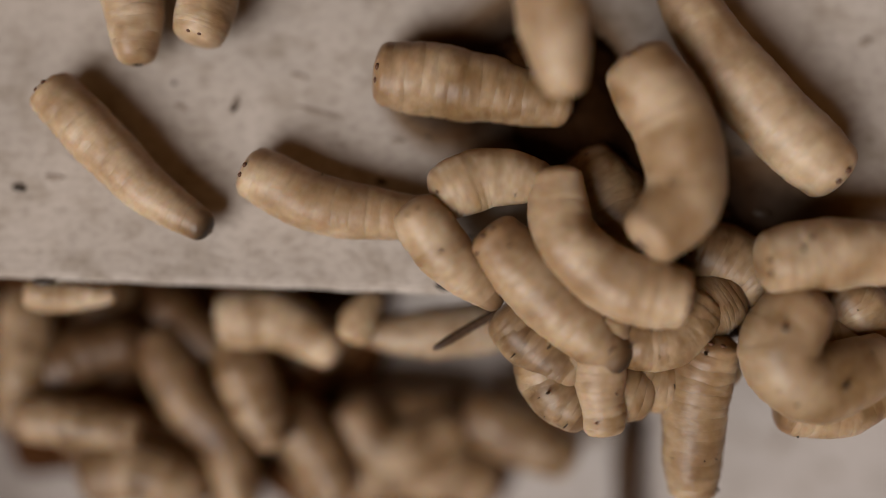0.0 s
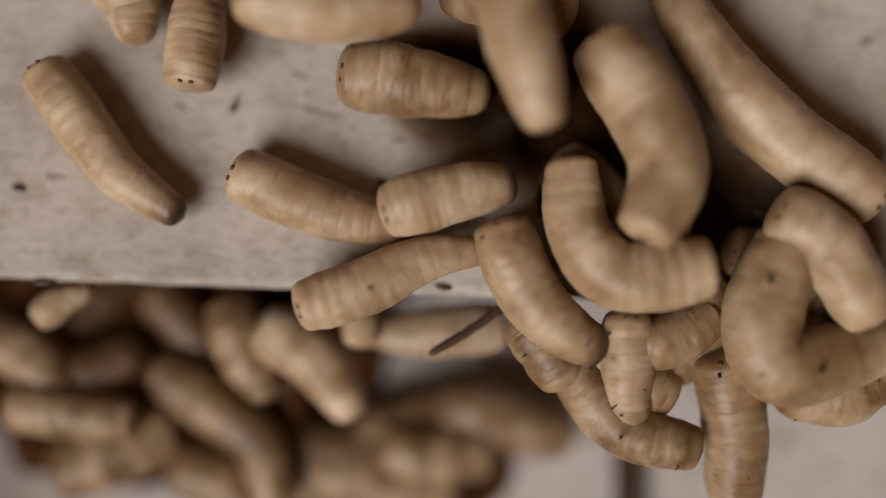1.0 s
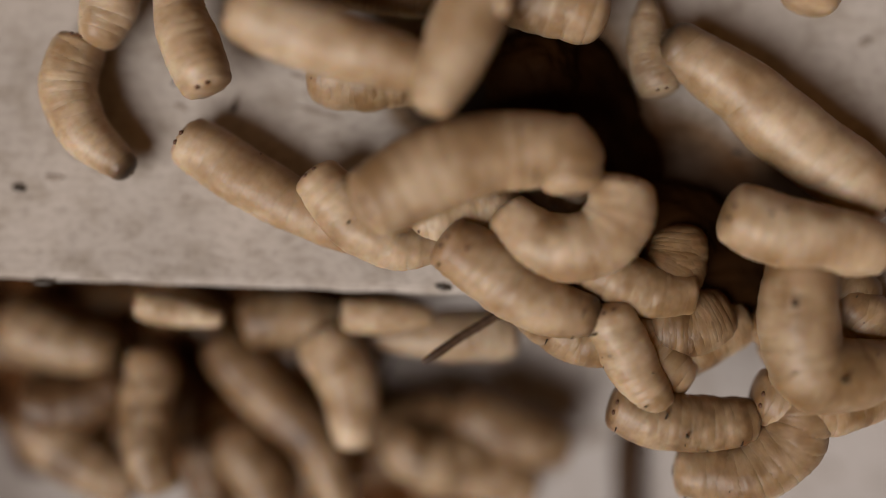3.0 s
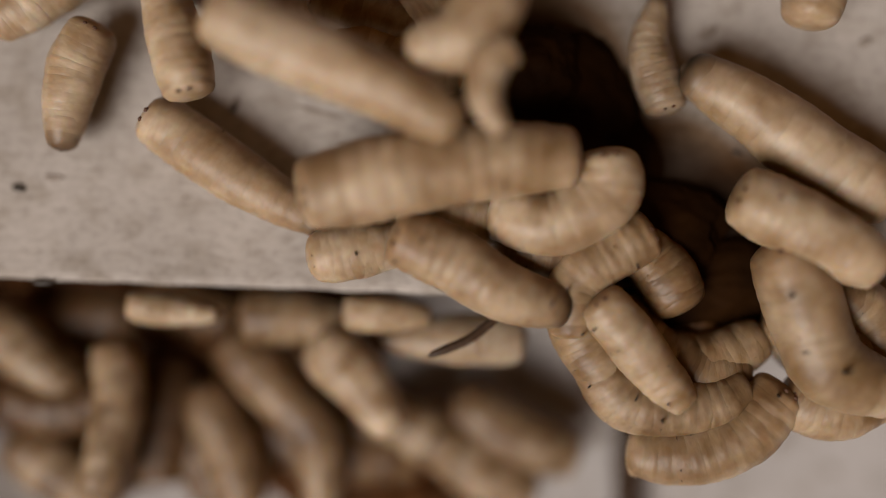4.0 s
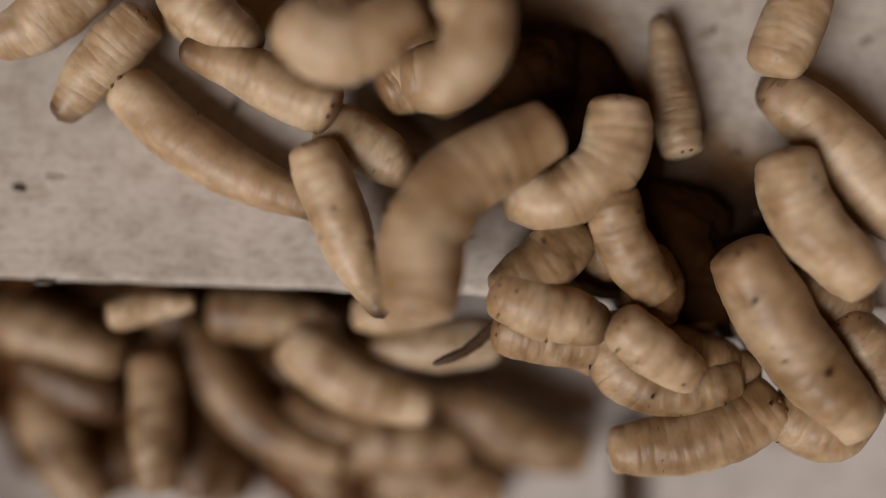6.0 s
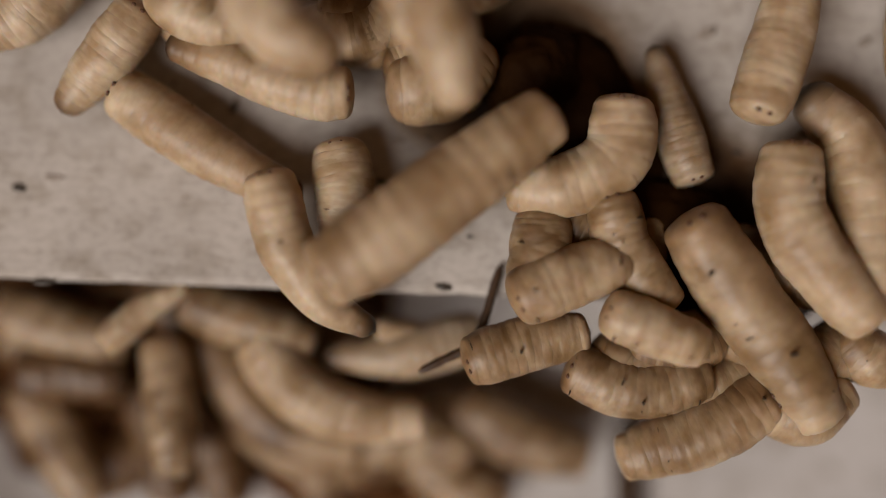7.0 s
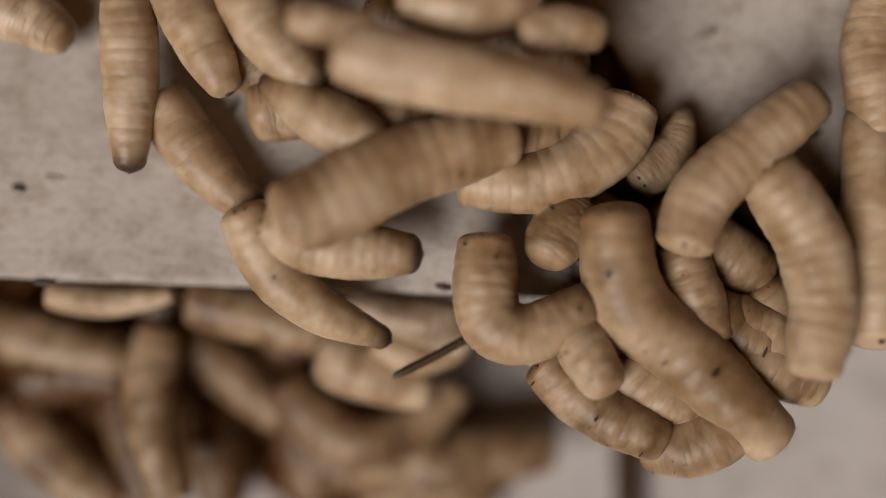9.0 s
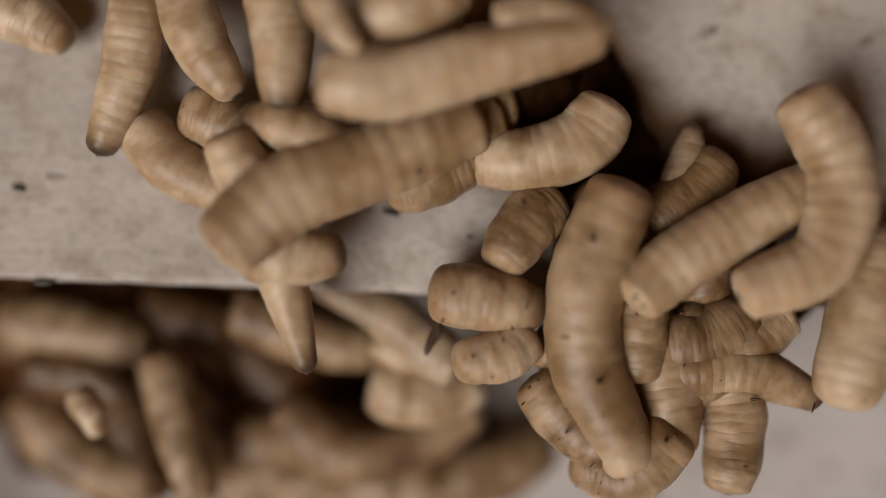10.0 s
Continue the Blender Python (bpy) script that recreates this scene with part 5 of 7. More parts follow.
    crawl(maggots[25],
          [(0, 1.925, 1, 6.97, -3.07, 6.64, -5.21, 6.91, -7.85),
           (0.5, 1.925, 1, 6.36, -4.03, 6.63, -6.41, 6.90, -8.81),
           (1, 1.925, 1, 7.81, -3.07, 7.85, -5.21, 7.88, -7.49),
           (1.5, 1.925, 1, 6.62, -2.59, 6.70, -4.97, 6.68, -7.25),
           (2, 1.925, 1, 6.73, -3.07, 6.88, -5.45, 6.91, -8.09),
           (2.5, 1.925, 1, 6.97, -3.07, 7.37, -4.97, 8.01, -7.14)],
          [(4, 2.435, 1.4, 6.56, -2.38, 8.27, -4.50, 10.11, -6.77),
           (4.5, 2.435, 1.4, 6.69, -1.43, 8.04, -4.03, 9.99, -6.77),
           (5, 2.435, 1.4, 6.33, -1.67, 7.68, -4.03, 9.52, -6.53),
           (5.5, 2.435, 1.4, 7.50, -3.09, 8.75, -4.50, 10.49, -6.17)],
          [(7, 2.435, 2.435, 7.03, -2.86, 8.91, -3.69, 10.79, -4.40),
           (7.5, 2.435, 2.435, 6.55, -3.09, 8.68, -3.09, 10.57, -3.69),
           (8, 2.435, 1.755, 6.55, -2.86, 8.24, -4.51, 9.82, -5.93),
           (8.25, 2.18, 2.18, 7.00, -2.31, 7.52, -4.22, 8.17, -6.09),
           (8.5, 1.925, 2.605, 7.34, -2.35, 6.92, -3.80, 6.61, -5.69),
           (9, 1.925, 2.605, 5.41, -3.55, 6.07, -4.75, 6.72, -5.92),
           (9.5, 2.265, 2.605, 3.47, -4.27, 4.64, -4.28, 5.92, -4.52),
           (9.67, 2.03833, 2.37833, 3.12, -3.38, 3.96, -4.38, 4.53, -5.55),
           (9.83, 1.81167, 2.15167, 3.41, -3.20, 3.18, -4.55, 2.55, -5.77),
           (10, 1.585, 1.925, 3.51, -4.02, 2.30, -4.74, 0.86, -4.98)])
    crawl(maggots[26],
          [(0, 0.6, 0.6, 4.07, -4.47, 4.79, -6.18, 6.00, -7.15),
           (0.5, 0.6, 0.6, 4.79, -5.45, 5.51, -6.90, 7.20, -7.87),
           (1, 0.6, 0.6, 5.53, -5.21, 7.69, -7.75, 10.84, -8.71),
           (1.5, 0.6, 0.6, 7.74, -4.96, 9.41, -7.27, 11.71, -7.99),
           (2, 0.6, 0.6, 7.96, -6.18, 9.89, -7.63, 11.84, -7.51),
           (2.5, 0.6, 0.6, 8.06, -7.39, 10.62, -7.75, 12.93, -7.75)],
          [(4, 0.8, 0.8, 6.37, -4.48, 7.92, -6.66, 11.08, -6.90, 13.04, -6.18),
           (4.5, 0.8, 0.8, 6.13, -4.23, 7.56, -6.42, 10.84, -6.66, 12.58, -5.21),
           (5, 0.8, 0.8, 6.01, -3.99, 7.21, -5.81, 10.12, -6.18, 13.55, -5.21),
           (5.5, 0.8, 0.8, 7.38, -2.28, 7.47, -4.48, 9.15, -6.18, 13.29, -5.93)],
          [(6.25, 0.8, 0.8, 6.28, -3.72, 7.72, -5.53, 9.96, -6.07, 12.36, -5.73),
           (7, 0.8, 0.8, 5.51, -5.21, 8.18, -6.18, 11.35, -5.69),
           (7.25, 0.8, 0.8, 5.01, -6.53, 7.50, -5.95, 9.94, -5.18),
           (7.5, 0.8, 0.8, 4.88, -7.50, 6.48, -5.69, 8.44, -4.96),
           (7.75, 0.8, 0.8, 5.74, -6.94, 7.64, -6.50, 9.44, -5.75),
           (8, 0.8, 0.8, 6.96, -6.42, 8.64, -7.26, 10.36, -6.42),
           (8.5, 0.8, 0.8, 6.36, -5.21, 8.17, -6.66, 9.87, -6.42),
           (9, 0.8, 0.8, 4.29, -4.96, 6.46, -6.90, 9.35, -8.34),
           (9.5, 0.8, 0.8, 3.44, -5.21, 5.25, -6.90, 7.67, -7.50),
           (10, 0.8, 0.8, 4.04, -5.93, 5.48, -7.62, 7.16, -8.82)])
    crawl(maggots[27],
          [(0, 1.4, 1.4, 7.87, -4.25, 9.81, -4.01, 11.29, -2.56),
           (0.5, 1.4, 1.4, 6.91, -4.01, 9.32, -4.49, 12.01, -3.04),
           (1, 1.4, 1.4, 7.15, -3.77, 9.32, -4.13, 11.52, -3.04),
           (1.5, 1.4, 1.4, 5.23, -2.80, 7.89, -3.16, 11.54, -2.32),
           (2, 1.4, 1.4, 5.47, -2.68, 8.14, -2.68, 10.84, -1.10),
           (2.5, 1.585, 1.585, 5.94, -2.69, 8.37, -1.72, 10.83, 0.35),
           (3, 1.81167, 1.585, 5.34, -0.06, 6.92, -1.20, 8.69, -1.94, 10.60, -2.13)],
          [(3.5, 2.03833, 1.585, 6.91, 1.43, 6.81, -0.53, 7.15, -2.42, 8.38, -3.92),
           (4, 2.265, 1.585, 8.78, 0.51, 7.12, -0.43, 5.68, -1.62, 5.44, -3.77),
           (4.5, 2.265, 1.585, 9.00, -0.45, 7.36, 0.05, 6.41, -1.14, 6.17, -3.53),
           (4.75, 2.52, 1.755, 8.17, 1.01, 7.08, 0.19, 6.58, -1.38, 6.35, -2.94),
           (5, 2.775, 1.925, 7.05, 2.13, 7.12, -0.22, 6.50, -2.35),
           (5.5, 2.775, 1.925, 7.05, 2.01, 7.56, 0.02, 8.55, -2.11)],
          [(7, 2.265, 1.585, 7.12, 1.96, 7.85, -0.42, 9.56, -2.57),
           (7.5, 1.925, 1.4, 7.38, 0.06, 8.59, -2.09, 10.05, -4.01),
           (8, 1.925, 1.4, 7.15, 0.79, 8.36, -1.37, 9.84, -2.56),
           (8.5, 1.925, 1.4, 7.41, 2.26, 7.91, 0.34, 9.12, -2.07),
           (9, 1.585, 1.585, 10.09, -0.14, 10.78, -2.09, 11.46, -4.02),
           (9.5, 1.4, 1.4, 10.57, -2.07, 10.90, -3.77, 10.98, -5.69),
           (10, 1.4, 1.4, 8.51, -2.07, 8.41, -3.77, 8.33, -5.45)])
    crawl(maggots[28],
          [(0, 0.8, 0.8, 17.08, -1.79, 18.27, -3.01, 18.93, -4.96),
           (2.5, 0.8, 0.8, 17.30, -2.52, 18.49, -3.50, 19.40, -5.21)],
          [(4, 0.8, 0.8, 17.07, -2.03, 18.51, -3.01, 19.17, -4.96),
           (5.5, 0.8, 0.8, 17.29, -3.01, 18.46, -4.48, 18.85, -6.90)],
          [(6.25, 0.8, 0.8, 17.26, -3.51, 18.56, -4.79, 19.83, -6.12),
           (7, 0.8, 0.8, 17.50, -3.99, 18.68, -4.96, 20.38, -5.21),
           (7.5, 0.8, 0.8, 16.98, -3.56, 17.73, -5.02, 18.74, -6.31),
           (8, 0.8, 0.8, 16.78, -3.50, 16.85, -4.96, 16.67, -6.90),
           (8.25, 0.8, 0.8, 14.89, -3.37, 15.90, -4.94, 17.27, -6.15),
           (8.5, 0.8, 0.8, 13.34, -3.99, 15.51, -4.96, 17.24, -4.48),
           (9, 0.8, 0.8, 12.63, -3.01, 14.56, -3.99, 15.99, -5.21),
           (9.5, 0.6, 0.6, 11.19, -3.98, 12.36, -5.94, 12.82, -7.39),
           (10, 0.6, 0.6, 9.93, -5.45, 13.11, -5.33, 16.13, -6.54)])
    crawl(maggots[29],
          [(0, 1, 1, 2.83, -3.02, 4.28, -4.48, 5.49, -5.45),
           (1, 1, 1, 3.64, -3.30, 4.53, -4.42, 5.05, -5.59),
           (2, 1, 1, 4.29, -3.75, 5.25, -4.97, 4.76, -5.45),
           (2.17, 1, 1, 4.28, -3.65, 5.03, -4.43, 5.51, -5.20),
           (2.33, 1, 1, 4.26, -3.64, 5.15, -4.39, 6.21, -4.70),
           (2.5, 1, 1, 4.29, -3.75, 5.25, -4.48, 6.72, -4.00)],
          [(4, 1.2, 1.2, 2.84, 0.39, 4.30, -0.10, 5.77, -0.35),
           (5, 1.2, 1.2, 2.82, -2.55, 4.28, -3.03, 5.50, -2.55),
           (5.17, 1.44167, 1.44167, 3.17, -1.08, 4.05, -2.39, 5.27, -3.37),
           (5.33, 1.68333, 1.68333, 4.32, -0.09, 4.14, -1.86, 4.01, -3.62),
           (5.5, 1.925, 1.925, 5.69, -0.18, 4.47, -1.39, 2.54, -2.59)],
          [(7, 1.755, 1.755, 4.27, 1.06, 4.13, -0.40, 3.76, -2.10),
           (7.25, 1.4775, 1.4775, 1.82, 0.89, 2.93, -0.42, 3.92, -1.83),
           (7.5, 1.2, 1.2, -0.10, -0.22, 1.86, -0.35, 3.56, -0.59),
           (7.75, 1.3925, 1.3925, 1.60, 0.89, 3.15, -0.06, 4.48, -1.29),
           (8, 1.585, 1.585, 3.68, 1.69, 4.64, 0.10, 4.98, -1.60),
           (8.5, 1.585, 2.095, 5.51, 2.06, 4.98, 0.80, 4.35, -0.32),
           (9, 1.585, 2.095, 5.50, 1.57, 4.98, 0.56, 4.47, -0.32),
           (9.5, 1.585, 2.095, 5.27, 2.56, 4.51, 1.54, 3.51, 0.53),
           (10, 1.585, 2.265, 4.53, 1.82, 3.53, 0.79, 2.54, -0.70)])
    crawl(maggots[30],
          [(0, -5.72, -5.72, -13.84, -3.51, -12.41, -6.51, -10.45, -8.68, -9.72, -11.89),
           (0.5, -5.72, -5.72, -12.72, -4.88, -9.66, -7.06, -7.72, -9.22, -6.74, -11.89),
           (1, -5.72, -5.72, -13.80, -5.15, -11.03, -7.06, -8.81, -8.95, -8.09, -11.89),
           (1.5, -5.72, -5.72, -10.80, -4.88, -8.84, -7.60, -7.72, -9.75, -7.42, -11.89),
           (2, -5.72, -5.72, -12.03, -4.88, -9.93, -7.33, -7.99, -9.22, -7.55, -11.89),
           (2.5, -5.72, -5.72, -11.36, -4.06, -9.13, -6.51, -6.37, -8.95, -4.98, -11.62)],
          [(4, -5.72, -5.72, -10.27, -3.79, -8.04, -6.24, -6.10, -8.41, -5.79, -11.62),
           (4.25, -5.72, -5.72, -10.59, -3.83, -8.68, -6.02, -6.47, -8.05, -4.44, -9.79),
           (4.5, -5.72, -5.72, -10.82, -3.79, -8.86, -6.24, -6.65, -7.87, -3.65, -7.60),
           (5, -5.72, -5.72, -11.04, -6.51, -8.81, -8.95, -6.89, -10.56, -4.98, -11.89),
           (5.5, -5.72, -5.72, -12.33, -3.79, -10.49, -6.51, -8.27, -8.68, -5.54, -10.02)],
          [(7, -5.72, -5.72, -11.66, -2.97, -9.96, -5.97, -7.74, -8.14, -4.19, -9.08),
           (7.5, -5.72, -5.72, -10.80, -4.61, -8.84, -7.60, -6.64, -9.22, -3.64, -9.08),
           (8, -5.72, -5.72, -8.61, -4.34, -6.11, -7.06, -3.92, -8.81, -0.93, -8.14),
           (8.5, -5.72, -5.72, -8.06, -4.88, -5.02, -7.06, -2.29, -8.27, 2.07, -8.41),
           (9, -5.72, -5.72, -7.49, -5.97, -5.01, -8.41, -2.29, -8.41, 0.71, -6.24),
           (9.5, -5.72, -5.72, -8.05, -5.70, -5.01, -8.14, -1.74, -7.87, 1.53, -7.46),
           (10, -5.72, -5.72, -7.75, -7.06, -5.00, -9.22, -1.74, -8.95, 1.53, -7.33)])
    crawl(maggots[31],
          [(0, -3.52, -3.52, -10.30, -3.06, -7.79, -2.93, -5.12, -4.38),
           (0.5, -3.52, -3.52, -8.58, -3.06, -6.19, -3.59, -4.06, -5.70),
           (1, -3.52, -3.52, -8.31, -3.33, -6.18, -4.65, -4.18, -7.13),
           (1.5, -3.52, -3.52, -7.24, -4.38, -5.11, -5.57, -3.00, -7.13),
           (2, -3.52, -3.52, -5.13, -3.59, -4.58, -5.96, -4.30, -8.30),
           (2.5, -3.52, -3.52, -5.53, -3.59, -4.58, -5.96, -4.61, -8.82)],
          [(4, -3.52, -3.52, -5.65, -4.12, -3.79, -5.96, -2.47, -7.79),
           (4.5, -3.52, -3.52, -5.65, -4.12, -3.79, -5.83, -2.47, -7.92),
           (5, -3.52, -3.52, -6.32, -3.86, -3.80, -5.43, -1.94, -7.26),
           (5.5, -3.52, -3.52, -6.32, -3.86, -3.80, -5.43, -1.03, -6.87)],
          [(7, -3.52, -3.52, -8.83, -3.86, -6.42, -6.48, -3.78, -7.52, -0.89, -7.52),
           (7.5, -3.52, -3.52, -5.39, -4.38, -2.74, -5.83, 0.42, -6.48),
           (8, -3.52, -3.52, -5.38, -4.91, -3.27, -5.83, -0.89, -6.35),
           (8.5, -3.52, -3.52, -5.39, -4.65, -2.74, -5.57, -0.63, -6.22),
           (9, -3.52, -3.52, -5.39, -4.65, -3.00, -5.57, -0.89, -6.22),
           (9.5, -3.52, -3.52, -4.58, -6.22, -1.68, -6.22, 0.69, -5.30),
           (10, -3.52, -3.52, -3.00, -6.22, -0.63, -6.61, 1.47, -6.09)])
    crawl(maggots[32],
          [(0, -2.64, -2.64, 2.76, -3.23, -0.63, -3.62, -3.75, -3.62),
           (2, -2.64, -2.64, 2.76, -3.36, -0.63, -3.62, -3.49, -3.62)],
          [(4, -2.64, -2.64, 3.54, -3.88, 0.16, -3.88, -2.45, -3.88),
           (5.5, -2.64, -2.64, 2.50, -3.88, -0.10, -4.01, -2.71, -3.88)],
          [(7, -2.64, -2.64, 1.72, -3.62, -1.66, -4.53, -5.04, -4.66),
           (7.5, -2.2, -2.2, 1.71, -2.87, -1.14, -2.87, -4.25, -2.35, -6.83, -3.25),
           (8, -2.2, -2.2, 1.71, -2.87, -1.14, -3.12, -3.73, -2.09, -6.32, -2.09),
           (8.5, -2.2, -2.2, 1.45, -3.25, -1.14, -2.99, -3.73, -2.48, -6.59, -1.57),
           (9, -2.2, -2.2, 1.19, -3.64, -1.14, -2.99, -4.25, -2.09),
           (9.5, -2.2, -2.2, 1.19, -4.03, -1.65, -4.03, -3.73, -2.87, -6.20, -1.57),
           (10, -2.2, -2.2, 0.67, -5.18, -1.14, -3.90, -3.21, -2.35, -5.81, -1.44)])
    crawl(maggots[33],
          [(0, -1.98, -1.98, -4.09, -3.65, -3.71, -2.88, -3.20, -2.10),
           (1.5, -1.98, -1.98, -3.70, -3.90, -3.71, -3.00, -3.51, -2.23),
           (2, -1.98, -1.98, -3.70, -3.90, -3.58, -3.13, -3.51, -2.10),
           (2.25, -1.98, -1.98, -4.13, -3.88, -3.07, -2.95, -2.02, -1.99),
           (2.5, -1.98, -1.98, -4.48, -2.88, -2.68, -2.88, -0.62, -2.88)],
          [(5.5, -1.98, -1.98, -4.23, -2.62, -2.42, -2.75, -0.88, -2.88)],
          [(7, -2.64, -2.64, -2.97, -3.62, -1.15, -3.88, 0.94, -3.62),
           (7.5, -2.64, -2.64, -2.97, -4.14, -1.14, -4.66, 1.20, -4.40),
           (10, -2.64, -2.64, -2.97, -3.88, -1.40, -4.66, 0.42, -4.40)])
    crawl(maggots[34],
          [(0, -4.4, -4.4, -9.77, -4.10, -9.06, -6.23, -7.96, -8.61),
           (0.5, -4.4, -4.4, -10.05, -3.56, -9.21, -5.43, -6.25, -6.50),
           (1, -4.4, -4.4, -10.07, -2.22, -9.49, -4.36, -8.39, -6.23),
           (1.25, -4.4, -4.4, -10.37, -2.45, -8.71, -3.74, -6.95, -4.89),
           (1.5, -4.4, -4.4, -10.05, -3.02, -8.17, -3.02, -6.02, -3.29),
           (2, -4.4, -4.4, -9.93, -2.76, -7.10, -2.76, -4.94, -3.29),
           (2.5, -4.4, -4.4, -9.25, -3.02, -7.10, -2.76, -4.68, -3.29)],
          [(4, -4.4, -4.4, -9.25, -2.76, -6.83, -2.76, -4.41, -3.29),
           (5.5, -4.4, -4.4, -10.19, -2.76, -7.64, -2.62, -4.68, -3.02)],
          [(7, -3.52, -3.52, -11.91, -2.00, -9.11, -3.06, -6.19, -3.86),
           (7.5, -3.52, -3.52, -12.18, -1.74, -9.11, -2.80, -6.19, -3.59),
           (8, -3.52, -3.52, -12.04, -2.00, -9.11, -2.80, -5.92, -3.59),
           (8.5, -3.52, -3.52, -11.78, -1.74, -8.85, -2.80, -4.60, -3.99),
           (9, -3.52, -3.52, -11.78, -2.00, -8.32, -2.80, -4.86, -3.86),
           (9.5, -4.4, -4.4, -10.34, -2.22, -7.63, -3.29, -4.40, -4.36),
           (10, -4.4, -4.4, -9.80, -2.49, -6.01, -3.83, -2.52, -4.50)])
    crawl(maggots[35],
          [(0, -5.28, -5.28, -19.81, -1.62, -19.97, -4.62, -20.13, -7.85),
           (0.25, -5.28, -5.28, -21.37, -1.89, -19.64, -3.87, -18.91, -6.51),
           (0.5, -5.28, -5.28, -21.95, -2.71, -19.78, -2.44, -18.33, -4.89),
           (1, -5.28, -5.28, -21.38, -3.53, -19.42, -4.89, -17.72, -7.05),
           (1.5, -5.28, -5.28, -21.12, -2.99, -18.10, -3.53, -15.37, -3.80),
           (2, -5.28, -5.28, -20.31, -2.99, -17.29, -3.53, -14.54, -4.35),
           (2.5, -5.28, -5.28, -20.32, -2.71, -17.83, -3.53, -14.83, -3.80)],
          [(4, -5.28, -5.28, -21.41, -2.71, -19.98, -4.35, -17.75, -5.97),
           (4.5, -5.28, -5.28, -20.88, -2.17, -18.38, -3.53, -15.88, -5.16),
           (5.5, -5.28, -5.28, -21.13, -2.71, -18.37, -3.80, -15.61, -4.89)],
          [(7, -5.28, -5.28, -21.16, -2.17, -18.39, -3.26, -15.37, -3.80),
           (8, -5.28, -5.28, -21.43, -2.17, -18.66, -3.26, -15.64, -3.80),
           (8.5, -5.28, -5.28, -21.40, -2.99, -18.37, -3.80, -15.07, -4.89),
           (9, -5.28, -5.28, -21.40, -2.99, -18.36, -4.07, -14.80, -4.75),
           (9.5, -5.28, -5.28, -21.41, -2.71, -18.65, -3.53, -16.18, -4.07),
           (10, -5.28, -5.28, -21.13, -2.71, -17.84, -3.26, -14.28, -3.94)])
    crawl(maggots[36],
          [(0, -4.4, -4.4, -19.84, -7.55, -17.43, -7.69, -14.49, -8.08),
           (1, -4.4, -4.4, -20.39, -7.03, -17.71, -7.29, -14.77, -7.55),
           (1.5, -4.4, -4.4, -19.93, -4.90, -17.24, -5.43, -14.44, -4.90),
           (1.75, -4.18, -4.18, -18.21, -4.93, -16.05, -5.92, -14.00, -7.29),
           (2, -3.96, -3.96, -16.31, -5.43, -14.56, -6.23, -14.15, -8.98),
           (2.25, -3.96, -3.96, -14.81, -5.09, -13.88, -7.19, -13.25, -9.48),
           (2.5, -3.96, -3.96, -13.14, -4.90, -13.34, -7.54, -12.43, -10.02)],
          [(4, -3.96, -3.96, -15.55, -4.11, -15.20, -7.01, -16.14, -11.19),
           (4.5, -3.96, -3.96, -13.80, -4.90, -14.40, -7.54, -16.67, -10.93),
           (5, -3.96, -3.96, -13.61, -4.90, -13.60, -7.54, -13.66, -10.67),
           (5.5, -3.96, -3.96, -13.61, -4.90, -13.46, -7.80, -13.39, -10.93)],
          [(7, -3.96, -3.96, -13.16, -3.84, -12.83, -6.49, -12.49, -9.89),
           (7.5, -3.96, -3.96, -12.10, -3.84, -11.76, -7.01, -11.66, -11.70),
           (8, -3.96, -3.96, -12.23, -3.58, -11.76, -7.01, -11.00, -11.70),
           (8.5, -3.96, -3.96, -13.83, -3.84, -12.56, -7.01, -11.27, -11.70),
           (9, -3.96, -3.96, -13.31, -3.31, -13.76, -6.49, -12.59, -11.19),
           (9.5, -3.96, -3.96, -13.31, -3.31, -13.68, -6.49, -12.98, -11.19),
           (10, -3.96, -3.96, -13.41, -4.64, -12.55, -7.28, -11.28, -11.19)])
    crawl(maggots[37],
          [(0, -6.6, -6.6, -17.19, -10.36, -14.44, -10.09, -11.94, -11.17),
           (0.5, -6.6, -6.6, -18.32, -9.27, -15.58, -8.72, -12.84, -7.90),
           (1, -6.6, -6.6, -18.57, -10.22, -15.84, -9.27, -13.39, -8.04),
           (1.5, -6.6, -6.6, -21.05, -10.09, -18.61, -9.00, -16.73, -7.08),
           (1.75, -6.6, -6.6, -18.93, -10.54, -16.56, -9.78, -14.07, -9.38),
           (2, -6.6, -6.6, -16.62, -11.04, -14.43, -10.36, -11.93, -11.71),
           (2.5, -6.6, -6.6, -19.51, -6.80, -17.79, -8.59, -14.43, -10.63)],
          [(4, -6.6, -6.6, -20.55, -8.72, -18.57, -10.09, -16.06, -11.44),
           (4.5, -6.6, -6.6, -20.36, -6.25, -19.16, -9.00, -17.97, -11.71),
           (5.5, -6.6, -6.6, -19.53, -6.25, -18.60, -9.27, -16.87, -11.71)],
          [(7, -6.6, -6.6, -20.37, -5.98, -18.62, -8.72, -17.15, -11.44),
           (7.5, -6.6, -6.6, -18.99, -5.98, -18.07, -8.72, -16.88, -11.44),
           (8, -6.6, -6.6, -20.34, -6.80, -17.77, -9.27, -14.43, -10.36),
           (8.5, -6.6, -6.6, -20.51, -9.81, -17.47, -10.09, -14.14, -11.17),
           (9, -6.6, -6.6, -21.18, -6.80, -19.15, -9.27, -16.05, -11.71),
           (9.5, -6.6, -6.6, -20.89, -7.08, -18.31, -9.81, -14.97, -11.04),
           (10, -6.6, -6.6, -20.35, -6.53, -18.05, -9.27, -14.42, -10.76)])
